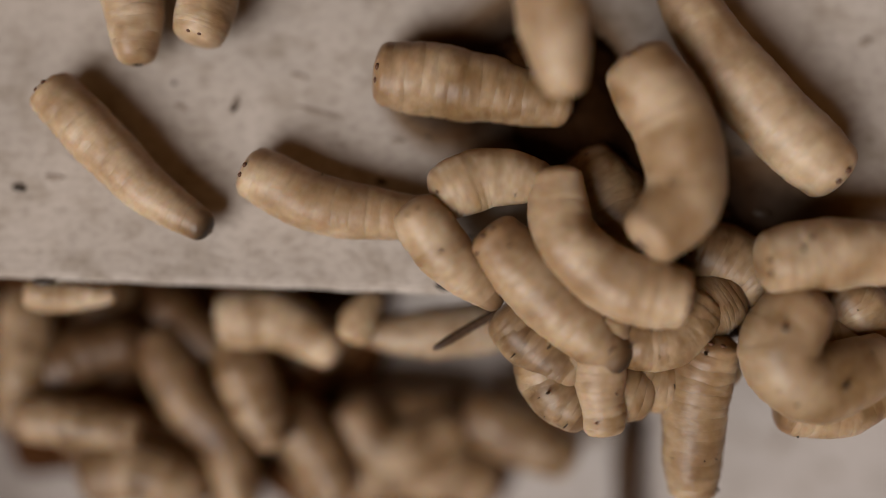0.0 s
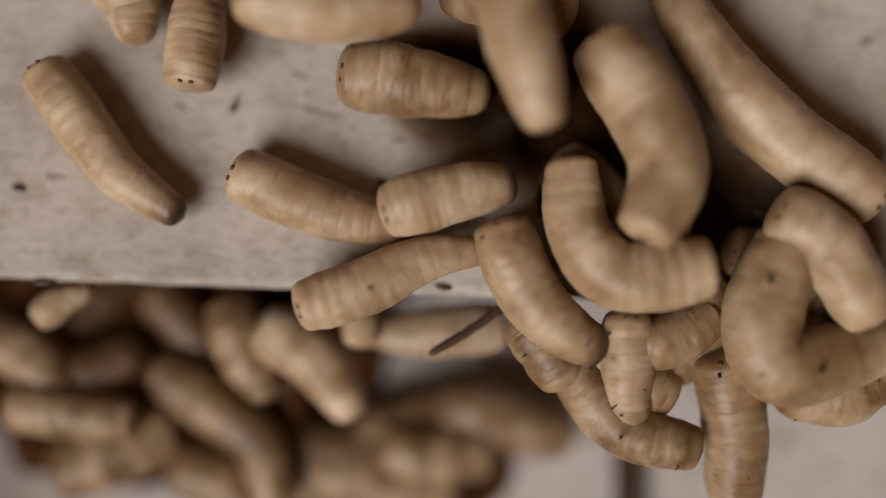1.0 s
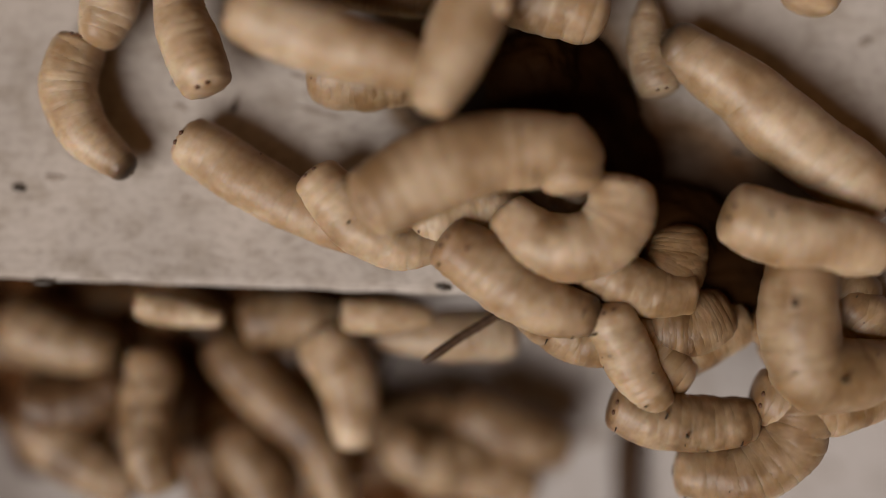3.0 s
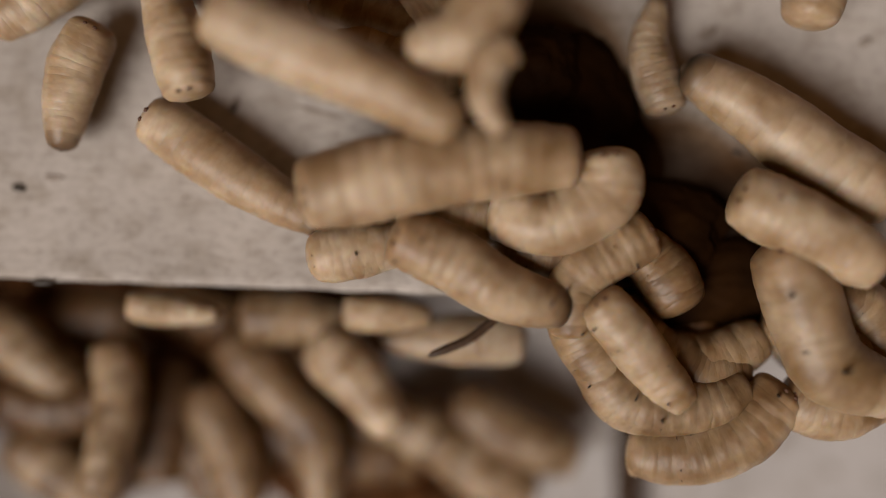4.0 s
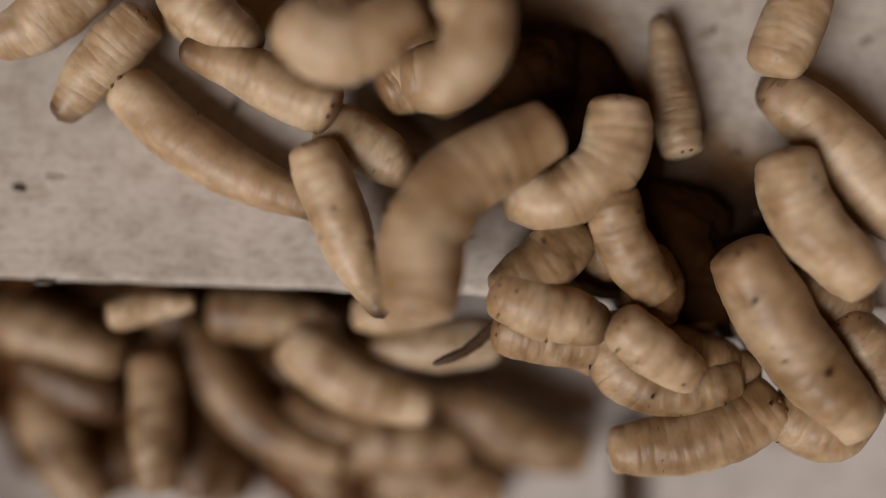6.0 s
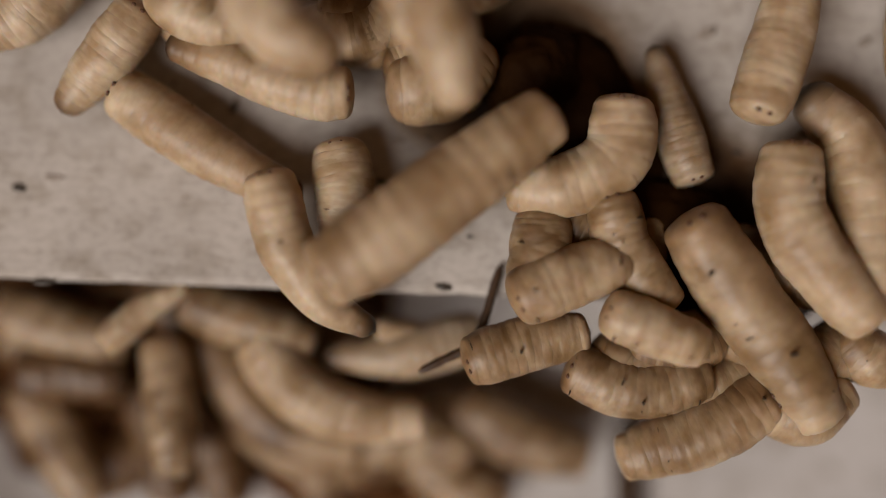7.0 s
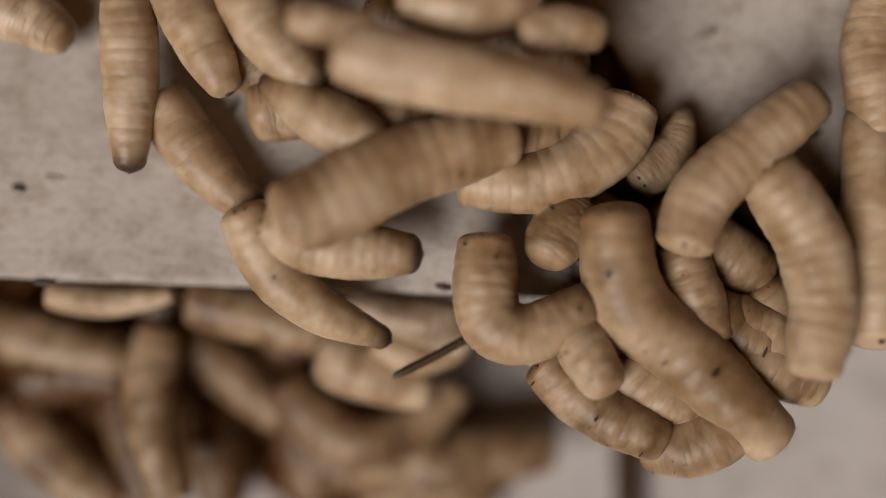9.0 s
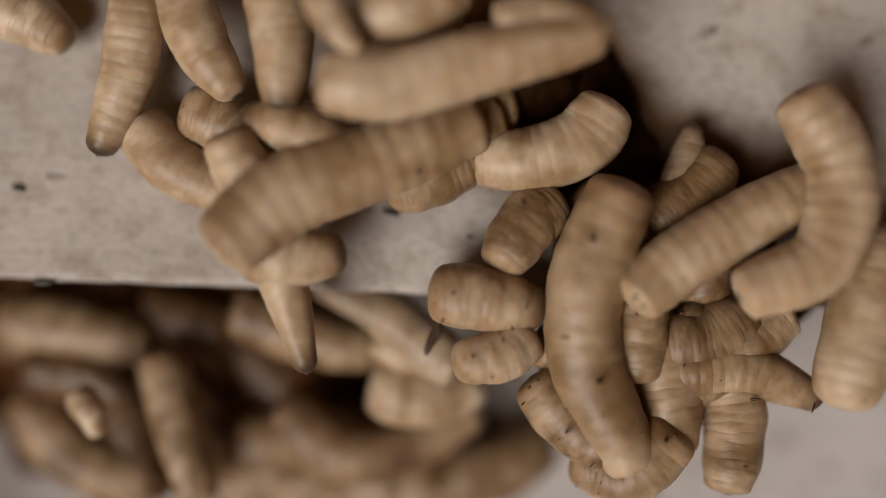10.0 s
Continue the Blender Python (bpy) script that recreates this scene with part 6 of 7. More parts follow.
    crawl(maggots[38],
          [(0, -7.48, -7.48, 1.57, -7.38, 4.09, -8.49, 6.05, -9.60),
           (0.5, -7.48, -7.48, 1.57, -7.52, 4.10, -8.35, 6.33, -9.32),
           (1, -7.48, -7.48, 0.31, -6.96, 3.26, -7.66, 6.06, -8.49),
           (1.5, -7.48, -7.48, -1.23, -9.32, 2.13, -8.21, 5.50, -8.21),
           (2, -7.48, -7.48, 1.57, -7.10, 3.25, -8.63, 5.21, -9.60),
           (2.5, -7.48, -7.48, 1.29, -7.38, 3.25, -8.21, 5.63, -8.91)],
          [(4, -7.48, -7.48, 1.01, -6.82, 3.25, -8.21, 6.33, -9.46),
           (4.5, -7.48, -7.48, -0.11, -6.68, 3.26, -7.80, 6.89, -9.18),
           (5, -7.48, -7.48, -1.52, -6.54, 2.13, -7.66, 6.33, -9.18),
           (5.5, -7.48, -7.48, 0.73, -6.54, 3.82, -8.21, 6.89, -9.18)],
          [(7, -7.48, -7.48, 1.01, -6.96, 3.81, -8.49, 6.89, -9.46),
           (8, -7.48, -7.48, -0.11, -7.10, 2.70, -7.80, 5.77, -8.91),
           (8.5, -7.48, -7.48, 1.01, -8.49, 3.25, -9.04, 5.78, -7.93),
           (9, -7.48, -7.48, -1.51, -10.29, 1.85, -9.46, 5.21, -9.04),
           (9.5, -7.48, -7.48, -1.23, -9.87, 1.85, -10.15, 4.65, -9.60),
           (10, -7.48, -7.48, -0.11, -10.70, 2.68, -10.15, 4.93, -9.04)])
    crawl(maggots[39],
          [(0, -7.92, -7.92, -5.18, -10.74, -1.80, -10.18, 2.42, -10.74),
           (0.5, -7.92, -7.92, -1.52, -10.88, 1.86, -10.18, 5.24, -10.46),
           (1, -7.92, -7.92, -6.59, -9.91, -3.77, -10.74, 0.45, -11.02),
           (2, -7.92, -7.92, -6.30, -11.02, -2.93, -10.74, 0.45, -11.29),
           (2.5, -7.92, -7.92, -2.36, -10.74, 1.01, -10.46, 4.11, -11.02)],
          [(4, -7.92, -7.92, -0.11, -8.51, 1.86, -10.18, 4.10, -11.29),
           (4.5, -7.92, -7.92, -0.40, -8.37, 1.86, -9.91, 4.95, -11.29),
           (5.5, -7.92, -7.92, -3.77, -10.74, -0.39, -10.74, 2.70, -11.02)],
          [(7, -7.92, -7.92, -1.24, -9.07, 0.45, -10.74, 2.70, -11.85),
           (7.5, -7.92, -7.92, -2.64, -10.74, 0.45, -10.74, 3.55, -10.46),
           (8, -7.92, -7.92, -1.52, -10.74, 1.58, -10.46, 4.67, -10.74),
           (9, -7.92, -7.92, -3.76, -11.57, -0.67, -11.02, 2.13, -11.85),
           (10, -7.92, -7.92, -11.36, -11.02, -7.99, -10.46, -4.61, -11.29)])
    crawl(maggots[40],
          [(0, -6.6, -6.6, -7.87, -7.08, -6.18, -9.00, -5.06, -11.17),
           (0.5, -6.6, -6.6, -11.96, -10.09, -9.48, -10.36, -7.81, -11.44),
           (1, -6.6, -6.6, -12.79, -10.09, -10.57, -10.63, -9.72, -11.98),
           (2, -6.6, -6.6, -12.51, -10.36, -10.57, -10.63, -8.90, -11.98),
           (2.5, -6.6, -6.6, -9.77, -9.27, -8.37, -10.63, -7.80, -11.98)],
          [(4, -6.6, -6.6, -11.76, -6.25, -10.33, -9.00, -9.59, -11.71),
           (4.5, -6.6, -6.6, -12.63, -4.59, -10.07, -7.63, -7.95, -11.44),
           (5, -6.6, -6.6, -12.63, -4.87, -10.07, -7.90, -7.55, -10.36),
           (5.5, -6.6, -6.6, -7.31, -7.08, -5.37, -7.63, -3.43, -7.35)],
          [(7, -6.6, -6.6, -9.81, -7.08, -7.29, -9.00, -4.53, -9.27),
           (7.5, -6.6, -6.6, -10.40, -5.15, -9.52, -7.63, -7.83, -9.81),
           (8, -6.6, -6.6, -12.51, -3.76, -10.09, -6.80, -7.57, -9.00),
           (8.5, -6.6, -6.6, -13.49, -3.48, -10.67, -5.42, -7.59, -7.49),
           (9, -6.6, -6.6, -13.23, -2.65, -10.67, -5.15, -7.86, -7.35),
           (9.5, -6.6, -6.6, -12.95, -2.93, -10.10, -6.25, -7.58, -7.76),
           (10, -6.6, -6.6, -9.77, -9.00, -7.30, -8.45, -5.08, -9.00)])
    crawl(maggots[41],
          [(0, -1.76, -1.76, -18.88, -1.86, -17.08, -1.99, -15.02, -1.86),
           (0.5, -1.98, -1.98, -18.70, -1.84, -17.40, -2.10, -16.10, -2.36),
           (1, -1.98, -1.98, -18.40, -2.88, -17.39, -2.23, -16.38, -1.71),
           (1.5, -1.98, -1.98, -13.53, -2.10, -12.49, -2.23, -11.19, -2.75),
           (2, -1.98, -1.98, -13.65, -2.23, -12.49, -2.36, -11.19, -2.57),
           (2.5, -1.98, -1.98, -13.65, -2.23, -12.22, -2.62, -10.28, -3.00)],
          [(4, -1.98, -1.98, -14.29, -2.36, -12.48, -2.62, -10.42, -2.75),
           (5.5, -1.98, -1.98, -14.94, -2.36, -13.26, -2.49, -11.19, -2.49)],
          [(7, -1.98, -1.98, -15.40, -4.16, -13.77, -2.75, -11.86, -1.45),
           (8, -1.98, -1.98, -15.27, -4.29, -13.24, -3.26, -12.12, -1.33),
           (8.5, -1.98, -1.98, -18.05, -1.84, -15.07, -2.23, -12.24, -1.84),
           (9, -1.98, -1.98, -18.05, -1.84, -15.07, -2.23, -12.37, -1.84),
           (9.25, -2.09, -2.09, -17.21, -1.59, -15.49, -3.04, -13.54, -4.16),
           (9.5, -2.2, -2.2, -16.16, -2.35, -15.74, -3.64, -15.04, -5.44),
           (10, -2.2, -2.2, -16.55, -6.46, -16.01, -7.23, -15.74, -7.99)])
    crawl(maggots[42],
          [(0, -7.26, -7.26, -4.59, -7.09, -2.34, -9.03, 0.73, -8.20),
           (1, -7.26, -7.26, -2.62, -9.03, -0.67, -9.31, 2.12, -9.31),
           (2.5, -7.26, -7.26, -2.34, -9.31, -0.39, -10.13, 1.84, -9.31)],
          [(4, -7.26, -7.26, -2.63, -7.09, -0.95, -8.20, 0.45, -9.31),
           (5.5, -7.26, -7.26, -4.58, -8.20, -1.79, -8.76, 1.00, -9.03)],
          [(7.5, -7.26, -7.26, -4.02, -8.76, -1.51, -8.20, 1.28, -9.31),
           (10, -7.26, -7.26, -4.56, -10.68, -1.78, -10.68, 1.28, -11.23)])
    crawl(maggots[43],
          [(0, -5.72, -5.72, -19.00, -5.43, -16.84, -4.34, -14.66, -3.79),
           (2, -5.72, -5.72, -18.96, -6.51, -16.51, -6.24, -14.63, -4.88)],
          [(4, -5.72, -5.72, -20.88, -6.51, -18.40, -7.06, -15.96, -6.51),
           (5.5, -5.72, -5.72, -19.84, -4.88, -17.88, -6.24, -15.94, -7.06)],
          [(8, -5.72, -5.72, -20.35, -5.97, -17.91, -5.15, -15.17, -5.15),
           (10, -5.72, -5.72, -19.83, -5.15, -17.36, -5.43, -14.87, -6.24)])
    crawl(maggots[44],
          [(0, -7.04, -7.04, -14.71, -3.75, -16.05, -5.98, -16.81, -8.74),
           (2, -7.04, -7.04, -13.56, -4.87, -15.46, -7.09, -16.23, -9.29)],
          [(4, -7.04, -7.04, -13.56, -4.87, -13.49, -7.64, -13.98, -10.39),
           (5.5, -7.04, -7.04, -12.41, -5.98, -11.52, -8.74, -11.75, -11.21)],
          [(8, -7.04, -7.04, -15.77, -5.98, -14.86, -8.74, -14.23, -11.48),
           (10, -7.04, -7.04, -15.49, -5.98, -15.14, -8.74, -14.23, -11.48)])
    crawl(maggots[45],
          [(0, 0.5, 0.5, 6.23, 3.75, 7.42, 2.03, 8.12, 0.07),
           (2.5, 0.5, 0.5, 4.28, 3.75, 6.21, 2.27, 7.64, 0.32)],
          [(5, 0.5, 0.5, 4.27, 2.52, 6.20, 1.29, 7.14, -0.41)],
          [(7.5, 0.5, 0.5, 5.23, 1.29, 7.15, 0.32, 8.82, -0.90),
           (10, 0.5, 0.5, 6.21, 2.27, 7.88, 0.32, 9.06, -1.14)])
    crawl(maggots[46],
          [(0, 0.5, 0.5, 11.01, 0.07, 12.69, -0.65, 14.57, -2.10),
           (2.5, 0.5, 0.5, 14.37, -0.90, 16.05, -1.14, 18.18, -2.10)],
          [(5, 0.5, 0.5, 15.09, -0.90, 16.97, -2.34, 18.63, -3.07)],
          [(8.5, 0.5, 0.5, 10.06, 0.80, 12.46, -0.17, 14.86, -0.65),
           (9.25, 0.5, 0.5, 9.91, 1.86, 11.62, 0.10, 13.37, -1.63),
           (10, 0.5, 0.5, 10.10, 2.52, 11.01, 0.07, 11.45, -2.10)])
    crawl(maggots[47],
          [(0, -0.2, -0.2, 7.85, -5.20, 10.07, -5.94, 12.58, -4.95),
           (2.5, -0.2, -0.2, 8.60, -4.95, 10.61, -3.96, 12.87, -2.96)],
          [(4, 0, 0, 9.80, -4.95, 11.79, -4.95, 13.79, -3.97),
           (5.5, 0, 0, 9.08, -3.97, 11.29, -4.95, 13.51, -5.45)],
          [(7, 0, 0, 9.06, -4.95, 11.26, -6.18, 13.51, -5.45),
           (8, 0, 0, 9.07, -4.46, 11.03, -5.45, 13.28, -4.46),
           (9, 0, 0, 8.57, -4.95, 10.26, -6.92, 12.48, -6.92),
           (10, 0, 0, 9.08, -3.97, 10.53, -5.94, 12.53, -4.95)])
    crawl(maggots[48],
          [(0, 1, 1, 3.56, -3.02, 4.77, -4.48, 6.46, -4.97),
           (2.5, 1, 1, 3.81, -3.02, 5.26, -3.75, 7.21, -3.75)],
          [(4, 1, 1, 5.28, -2.05, 5.99, -4.00, 7.18, -5.93),
           (5.5, 1, 1, 3.56, -2.54, 5.26, -3.75, 7.43, -4.97)],
          [(7, 1, 1, 1.12, -4.97, 3.55, -4.24, 5.99, -3.75),
           (8, 1, 1, 3.55, -4.00, 5.25, -4.48, 7.45, -4.00),
           (9, 0.6, 0.6, 4.33, -3.00, 5.54, -4.47, 7.50, -4.47),
           (10, 0.6, 0.6, 4.32, -3.98, 6.27, -4.96, 7.98, -4.96)])
    crawl(maggots[49],
          [(0, 0.4, 0.4, 13.47, -2.99, 15.66, -3.98, 18.12, -3.98),
           (2.5, 0.4, 0.4, 13.72, -2.99, 15.91, -3.98, 18.62, -3.73)],
          [(5, 0.4, 0.4, 14.70, -2.99, 16.88, -4.22, 19.08, -4.71)],
          [(7, 0.4, 0.4, 12.47, -3.49, 14.89, -4.96, 17.60, -4.96),
           (8, 0.4, 0.4, 12.24, -2.99, 14.66, -4.47, 16.86, -4.96),
           (9, 0.4, 0.4, 11.74, -2.99, 13.68, -4.47, 15.91, -3.98),
           (10, 0.4, 0.4, 10.26, -2.99, 12.45, -4.47, 14.95, -2.99)])
    crawl(maggots[50],
          [(0, 1.755, 1.755, -4.62, 18.51, -2.61, 17.98, -0.60, 17.46),
           (2, 1.755, 1.755, -4.58, 14.87, -2.34, 14.35, -0.10, 13.84)],
          [(4, 1.755, 1.755, -5.53, 10.27, -3.55, 9.76, -1.33, 9.25),
           (4.5, 1.755, 1.755, -2.57, 10.01, -0.84, 9.51, 1.13, 9.76),
           (5.5, 1.755, 1.755, -3.55, 9.76, -1.58, 9.25, 0.39, 8.50)],
          [(7, 1.755, 1.755, -5.03, 10.01, -3.06, 9.76, -1.08, 9.51),
           (8, 1.925, 1.925, -4.04, 10.21, -1.57, 9.96, 0.88, 9.21),
           (9, 1.925, 1.925, -3.05, 10.21, -0.59, 9.71, 1.87, 9.96),
           (10, 1.925, 1.925, -3.54, 9.96, -1.57, 9.46, 0.39, 9.71)])
    crawl(maggots[51],
          [(0, -7.48, -7.48, -22.24, -3.23, -19.80, -4.30, -17.21, -4.80),
           (2, -7.48, -7.48, -23.06, -3.20, -20.60, -4.13, -18.06, -4.89)],
          [(4, -7.48, -7.48, -23.19, -3.48, -20.58, -3.71, -17.98, -3.87),
           (6, -7.48, -7.48, -22.12, -2.80, -19.68, -3.79, -17.29, -4.94)],
          [(8, -7.48, -7.48, -22.63, -2.80, -20.29, -4.07, -17.88, -5.14),
           (10, -7.48, -7.48, -22.41, -3.31, -19.77, -3.59, -17.17, -3.28)])
    crawl(maggots[52],
          [(0, -7.04, -7.04, -19.25, -4.75, -17.63, -2.85, -15.67, -1.24),
           (2, -7.04, -7.04, -19.15, -4.31, -17.44, -2.48, -15.89, -0.51)],
          [(4, -7.04, -7.04, -19.85, -3.44, -17.44, -2.63, -14.88, -2.48),
           (6, -7.04, -7.04, -19.74, -4.42, -17.74, -2.85, -15.37, -1.92)],
          [(8, -7.04, -7.04, -18.87, -4.36, -17.33, -2.40, -15.52, -0.62),
           (10, -7.04, -7.04, -20.14, -3.36, -17.90, -2.20, -15.47, -1.47)])
    crawl(maggots[53],
          [(0, -7.92, -7.92, -15.56, -3.18, -14.09, -5.11, -12.46, -6.89),
           (2, -7.92, -7.92, -15.79, -3.01, -14.15, -4.83, -12.75, -6.77)],
          [(4, -7.92, -7.92, -15.50, -3.49, -13.86, -5.28, -12.54, -7.31),
           (6, -7.92, -7.92, -15.47, -2.30, -14.87, -4.66, -14.75, -7.05)],
          [(8, -7.92, -7.92, -15.91, -3.09, -14.69, -5.19, -13.17, -7.05),
           (10, -7.92, -7.92, -16.55, -3.38, -15.00, -5.25, -13.59, -7.19)])
    crawl(maggots[54],
          [(0, -6.6, -6.6, -13.70, -1.95, -12.16, -3.46, -10.19, -4.29),
           (2, -6.6, -6.6, -14.34, -0.69, -13.04, -2.40, -11.67, -3.98)],
          [(4, -6.6, -6.6, -14.35, -1.67, -12.29, -2.14, -10.27, -2.70),
           (6, -6.6, -6.6, -14.52, -1.28, -12.93, -2.70, -11.47, -4.23)],
          [(8, -6.6, -6.6, -14.64, -1.11, -12.72, -2.06, -11.20, -3.59),
           (10, -6.6, -6.6, -14.61, -2.28, -12.56, -2.84, -10.51, -3.26)])
    crawl(maggots[55],
          [(0, -7.7, -7.7, -10.92, -4.12, -8.92, -5.08, -7.15, -6.40),
           (2, -7.7, -7.7, -10.77, -4.43, -8.80, -5.45, -6.75, -6.29)],
          [(4, -7.7, -7.7, -10.63, -4.07, -8.80, -5.31, -7.00, -6.57),
           (6, -7.7, -7.7, -11.46, -3.84, -9.43, -4.69, -7.38, -5.53)],
          [(8, -7.7, -7.7, -11.00, -4.12, -9.14, -5.34, -7.37, -6.63),
           (10, -7.7, -7.7, -10.07, -3.70, -8.60, -5.39, -6.69, -6.57)])
    crawl(maggots[56],
          [(0, -8.14, -8.14, -7.89, -7.54, -6.62, -9.39, -5.98, -11.48),
           (2, -8.14, -8.14, -8.00, -7.73, -6.93, -9.67, -6.51, -11.81)],
          [(4, -8.14, -8.14, -8.71, -7.71, -6.91, -8.97, -5.34, -10.51),
           (6, -8.14, -8.14, -8.51, -8.38, -6.68, -9.64, -5.22, -11.29)],
          [(8, -8.14, -8.14, -7.73, -7.14, -6.99, -9.19, -6.21, -11.23),
           (10, -8.14, -8.14, -6.82, -7.31, -6.34, -9.45, -5.89, -11.56)])
    crawl(maggots[57],
          [(0, -7.92, -7.92, -17.09, -10.27, -15.07, -8.85, -13.02, -7.47),
           (2, -7.92, -7.92, -17.72, -9.93, -15.47, -8.85, -12.97, -8.40)],
          [(4, -7.92, -7.92, -17.84, -10.52, -15.47, -9.77, -13.27, -8.65),
           (6, -7.92, -7.92, -17.67, -10.57, -15.42, -9.54, -13.04, -8.73)],
          [(8, -7.92, -7.92, -17.64, -10.74, -15.42, -9.68, -13.10, -8.76),
           (10, -7.92, -7.92, -17.23, -11.18, -15.19, -9.79, -13.28, -8.23)])
    crawl(maggots[58],
          [(0, -8.14, -8.14, -6.99, -9.25, -4.73, -8.63, -2.38, -8.61),
           (2, -8.14, -8.14, -6.71, -9.17, -4.39, -9.61, -2.04, -9.39)],
          [(4, -8.14, -8.14, -6.15, -8.97, -3.85, -9.36, -1.53, -9.64),
           (6, -8.14, -8.14, -6.40, -9.31, -4.05, -9.05, -1.73, -9.45)],
          [(8, -8.14, -8.14, -6.98, -10.12, -4.64, -10.03, -2.35, -9.53),
           (10, -8.14, -8.14, -5.95, -8.27, -3.82, -9.25, -1.81, -10.42)])
    crawl(maggots[59],
          [(0, -8.14, -8.14, -4.71, -7.43, -2.19, -7.48, 0.31, -7.26),
           (2, -8.14, -8.14, -4.11, -9.22, -1.82, -8.18, 0.34, -6.92)],
          [(4, -8.14, -8.14, -4.68, -7.90, -2.16, -7.93, 0.31, -7.31),
           (6, -8.14, -8.14, -3.74, -8.27, -1.39, -7.43, 1.08, -6.86)],
          [(8, -8.14, -8.14, -4.77, -7.90, -2.24, -7.96, 0.23, -7.45),
           (10, -8.14, -8.14, -3.74, -9.36, -1.67, -7.90, 0.63, -6.89)])
    crawl(maggots[60],
          [(0, -7.92, -7.92, -11.52, -7.39, -10.88, -9.68, -10.19, -11.93),
           (2, -7.92, -7.92, -11.01, -7.22, -11.28, -9.54, -11.34, -11.90)],
          [(4, -7.92, -7.92, -12.45, -7.45, -11.70, -9.71, -10.75, -11.87),
           (6, -7.92, -7.92, -11.90, -6.86, -11.28, -9.15, -10.45, -11.38)],
          [(8, -7.92, -7.92, -11.95, -7.19, -11.08, -9.43, -10.70, -11.76),
           (10, -7.92, -7.92, -11.02, -6.74, -11.29, -9.10, -11.13, -11.46)])
    crawl(maggots[61],
          [(0, -8.14, -8.14, -19.18, -4.43, -18.79, -6.81, -17.67, -8.97),
           (2, -8.14, -8.14, -19.67, -4.20, -18.16, -6.13, -17.10, -8.27)],
          [(4, -8.14, -8.14, -20.13, -4.28, -18.97, -6.44, -18.30, -8.75),
           (6, -8.14, -8.14, -19.85, -4.17, -18.92, -6.41, -17.97, -8.61)],
          [(8, -8.14, -8.14, -19.88, -4.85, -18.64, -6.95, -17.03, -8.75),
           (10, -8.14, -8.14, -18.63, -3.80, -18.27, -6.16, -17.58, -8.47)])
    crawl(maggots[62],
          [(0, -7.04, -7.04, -8.65, -5.37, -6.65, -4.17, -4.67, -2.91),
           (2, -7.04, -7.04, -8.45, -3.58, -6.09, -3.64, -3.73, -3.92)],
          [(4, -7.04, -7.04, -8.57, -5.31, -6.36, -4.47, -4.41, -3.13),
           (6, -7.04, -7.04, -8.01, -5.23, -6.00, -4.00, -3.82, -3.13)],
          [(8, -7.04, -7.04, -8.67, -4.08, -6.32, -3.69, -4.19, -2.60),
           (10, -7.04, -7.04, -8.11, -3.52, -5.76, -3.13, -3.40, -3.50)])
    crawl(maggots[63],
          [(0, 1.5, 1.5, -12.20, 18.63, -10.69, 18.89, -9.19, 19.15),
           (2.5, 1.5, 1.5, -7.83, 12.65, -6.08, 12.39, -4.09, 12.65),
           (4, 1.5, 1.5, -7.78, 9.84, -5.80, 9.58, -4.07, 10.09),
           (5.5, 1.5, 1.5, -7.03, 9.33, -5.30, 9.07, -3.56, 8.32),
           (7, 1.5, 1.5, -6.53, 8.82, -4.56, 9.33, -2.57, 8.82),
           (8, 1.6, 1.6, -5.52, 7.53, -3.54, 7.03, -1.58, 7.28),
           (9, 1.5, 1.5, -7.97, 5.80, -6.25, 6.05, -4.52, 5.43),
           (10, 1.5, 1.5, -7.47, 5.30, -5.50, 4.80, -4.03, 5.05)])
    crawl(maggots[64],
          [(0, 1.5, 1.5, -2.11, 17.31, -0.60, 17.58, 0.91, 18.63),
           (2.5, 1.5, 1.5, -2.09, 12.39, -0.60, 13.16, 0.90, 13.42),
           (4, 1.4, 1.4, -2.08, 9.10, -0.60, 10.12, 0.90, 11.40),
           (5.5, 1.4, 1.4, -2.32, 6.58, -1.09, 7.33, -0.10, 8.60),
           (7, 1.4, 1.4, -2.08, 7.58, -0.84, 8.09, 0.40, 9.36),
           (8, 1.4, 1.4, -0.59, 8.09, 0.64, 7.33, 1.88, 7.08),
           (9, 1.4, 1.4, -1.57, 5.07, 0.15, 4.57, 1.87, 4.70),
           (10, 1.4, 1.4, -0.59, 5.32, 1.13, 5.82, 2.86, 6.07)])
    crawl(maggots[65],
          [(0, 1.4, 1.4, -11.70, 17.62, -10.45, 18.15, -9.20, 19.20),
           (2.5, 1.4, 1.4, -11.60, 13.20, -10.36, 13.71, -9.13, 14.75),
           (4, 1.4, 1.4, -11.06, 11.40, -10.08, 12.42, -9.61, 13.97),
           (5.5, 1.4, 1.4, -11.30, 10.89, -10.03, 9.87, -8.78, 9.36),
           (7, 1.4, 1.4, -11.78, 10.38, -10.52, 9.61, -9.03, 9.36),
           (8, 1.4, 1.4, -9.53, 9.61, -8.76, 8.34, -7.52, 7.58),
           (9, 1.4, 1.4, -9.02, 8.85, -8.01, 7.84, -6.53, 7.58),
           (10, 1.4, 1.4, -10.94, 5.82, -9.45, 5.32, -8.45, 4.32)])
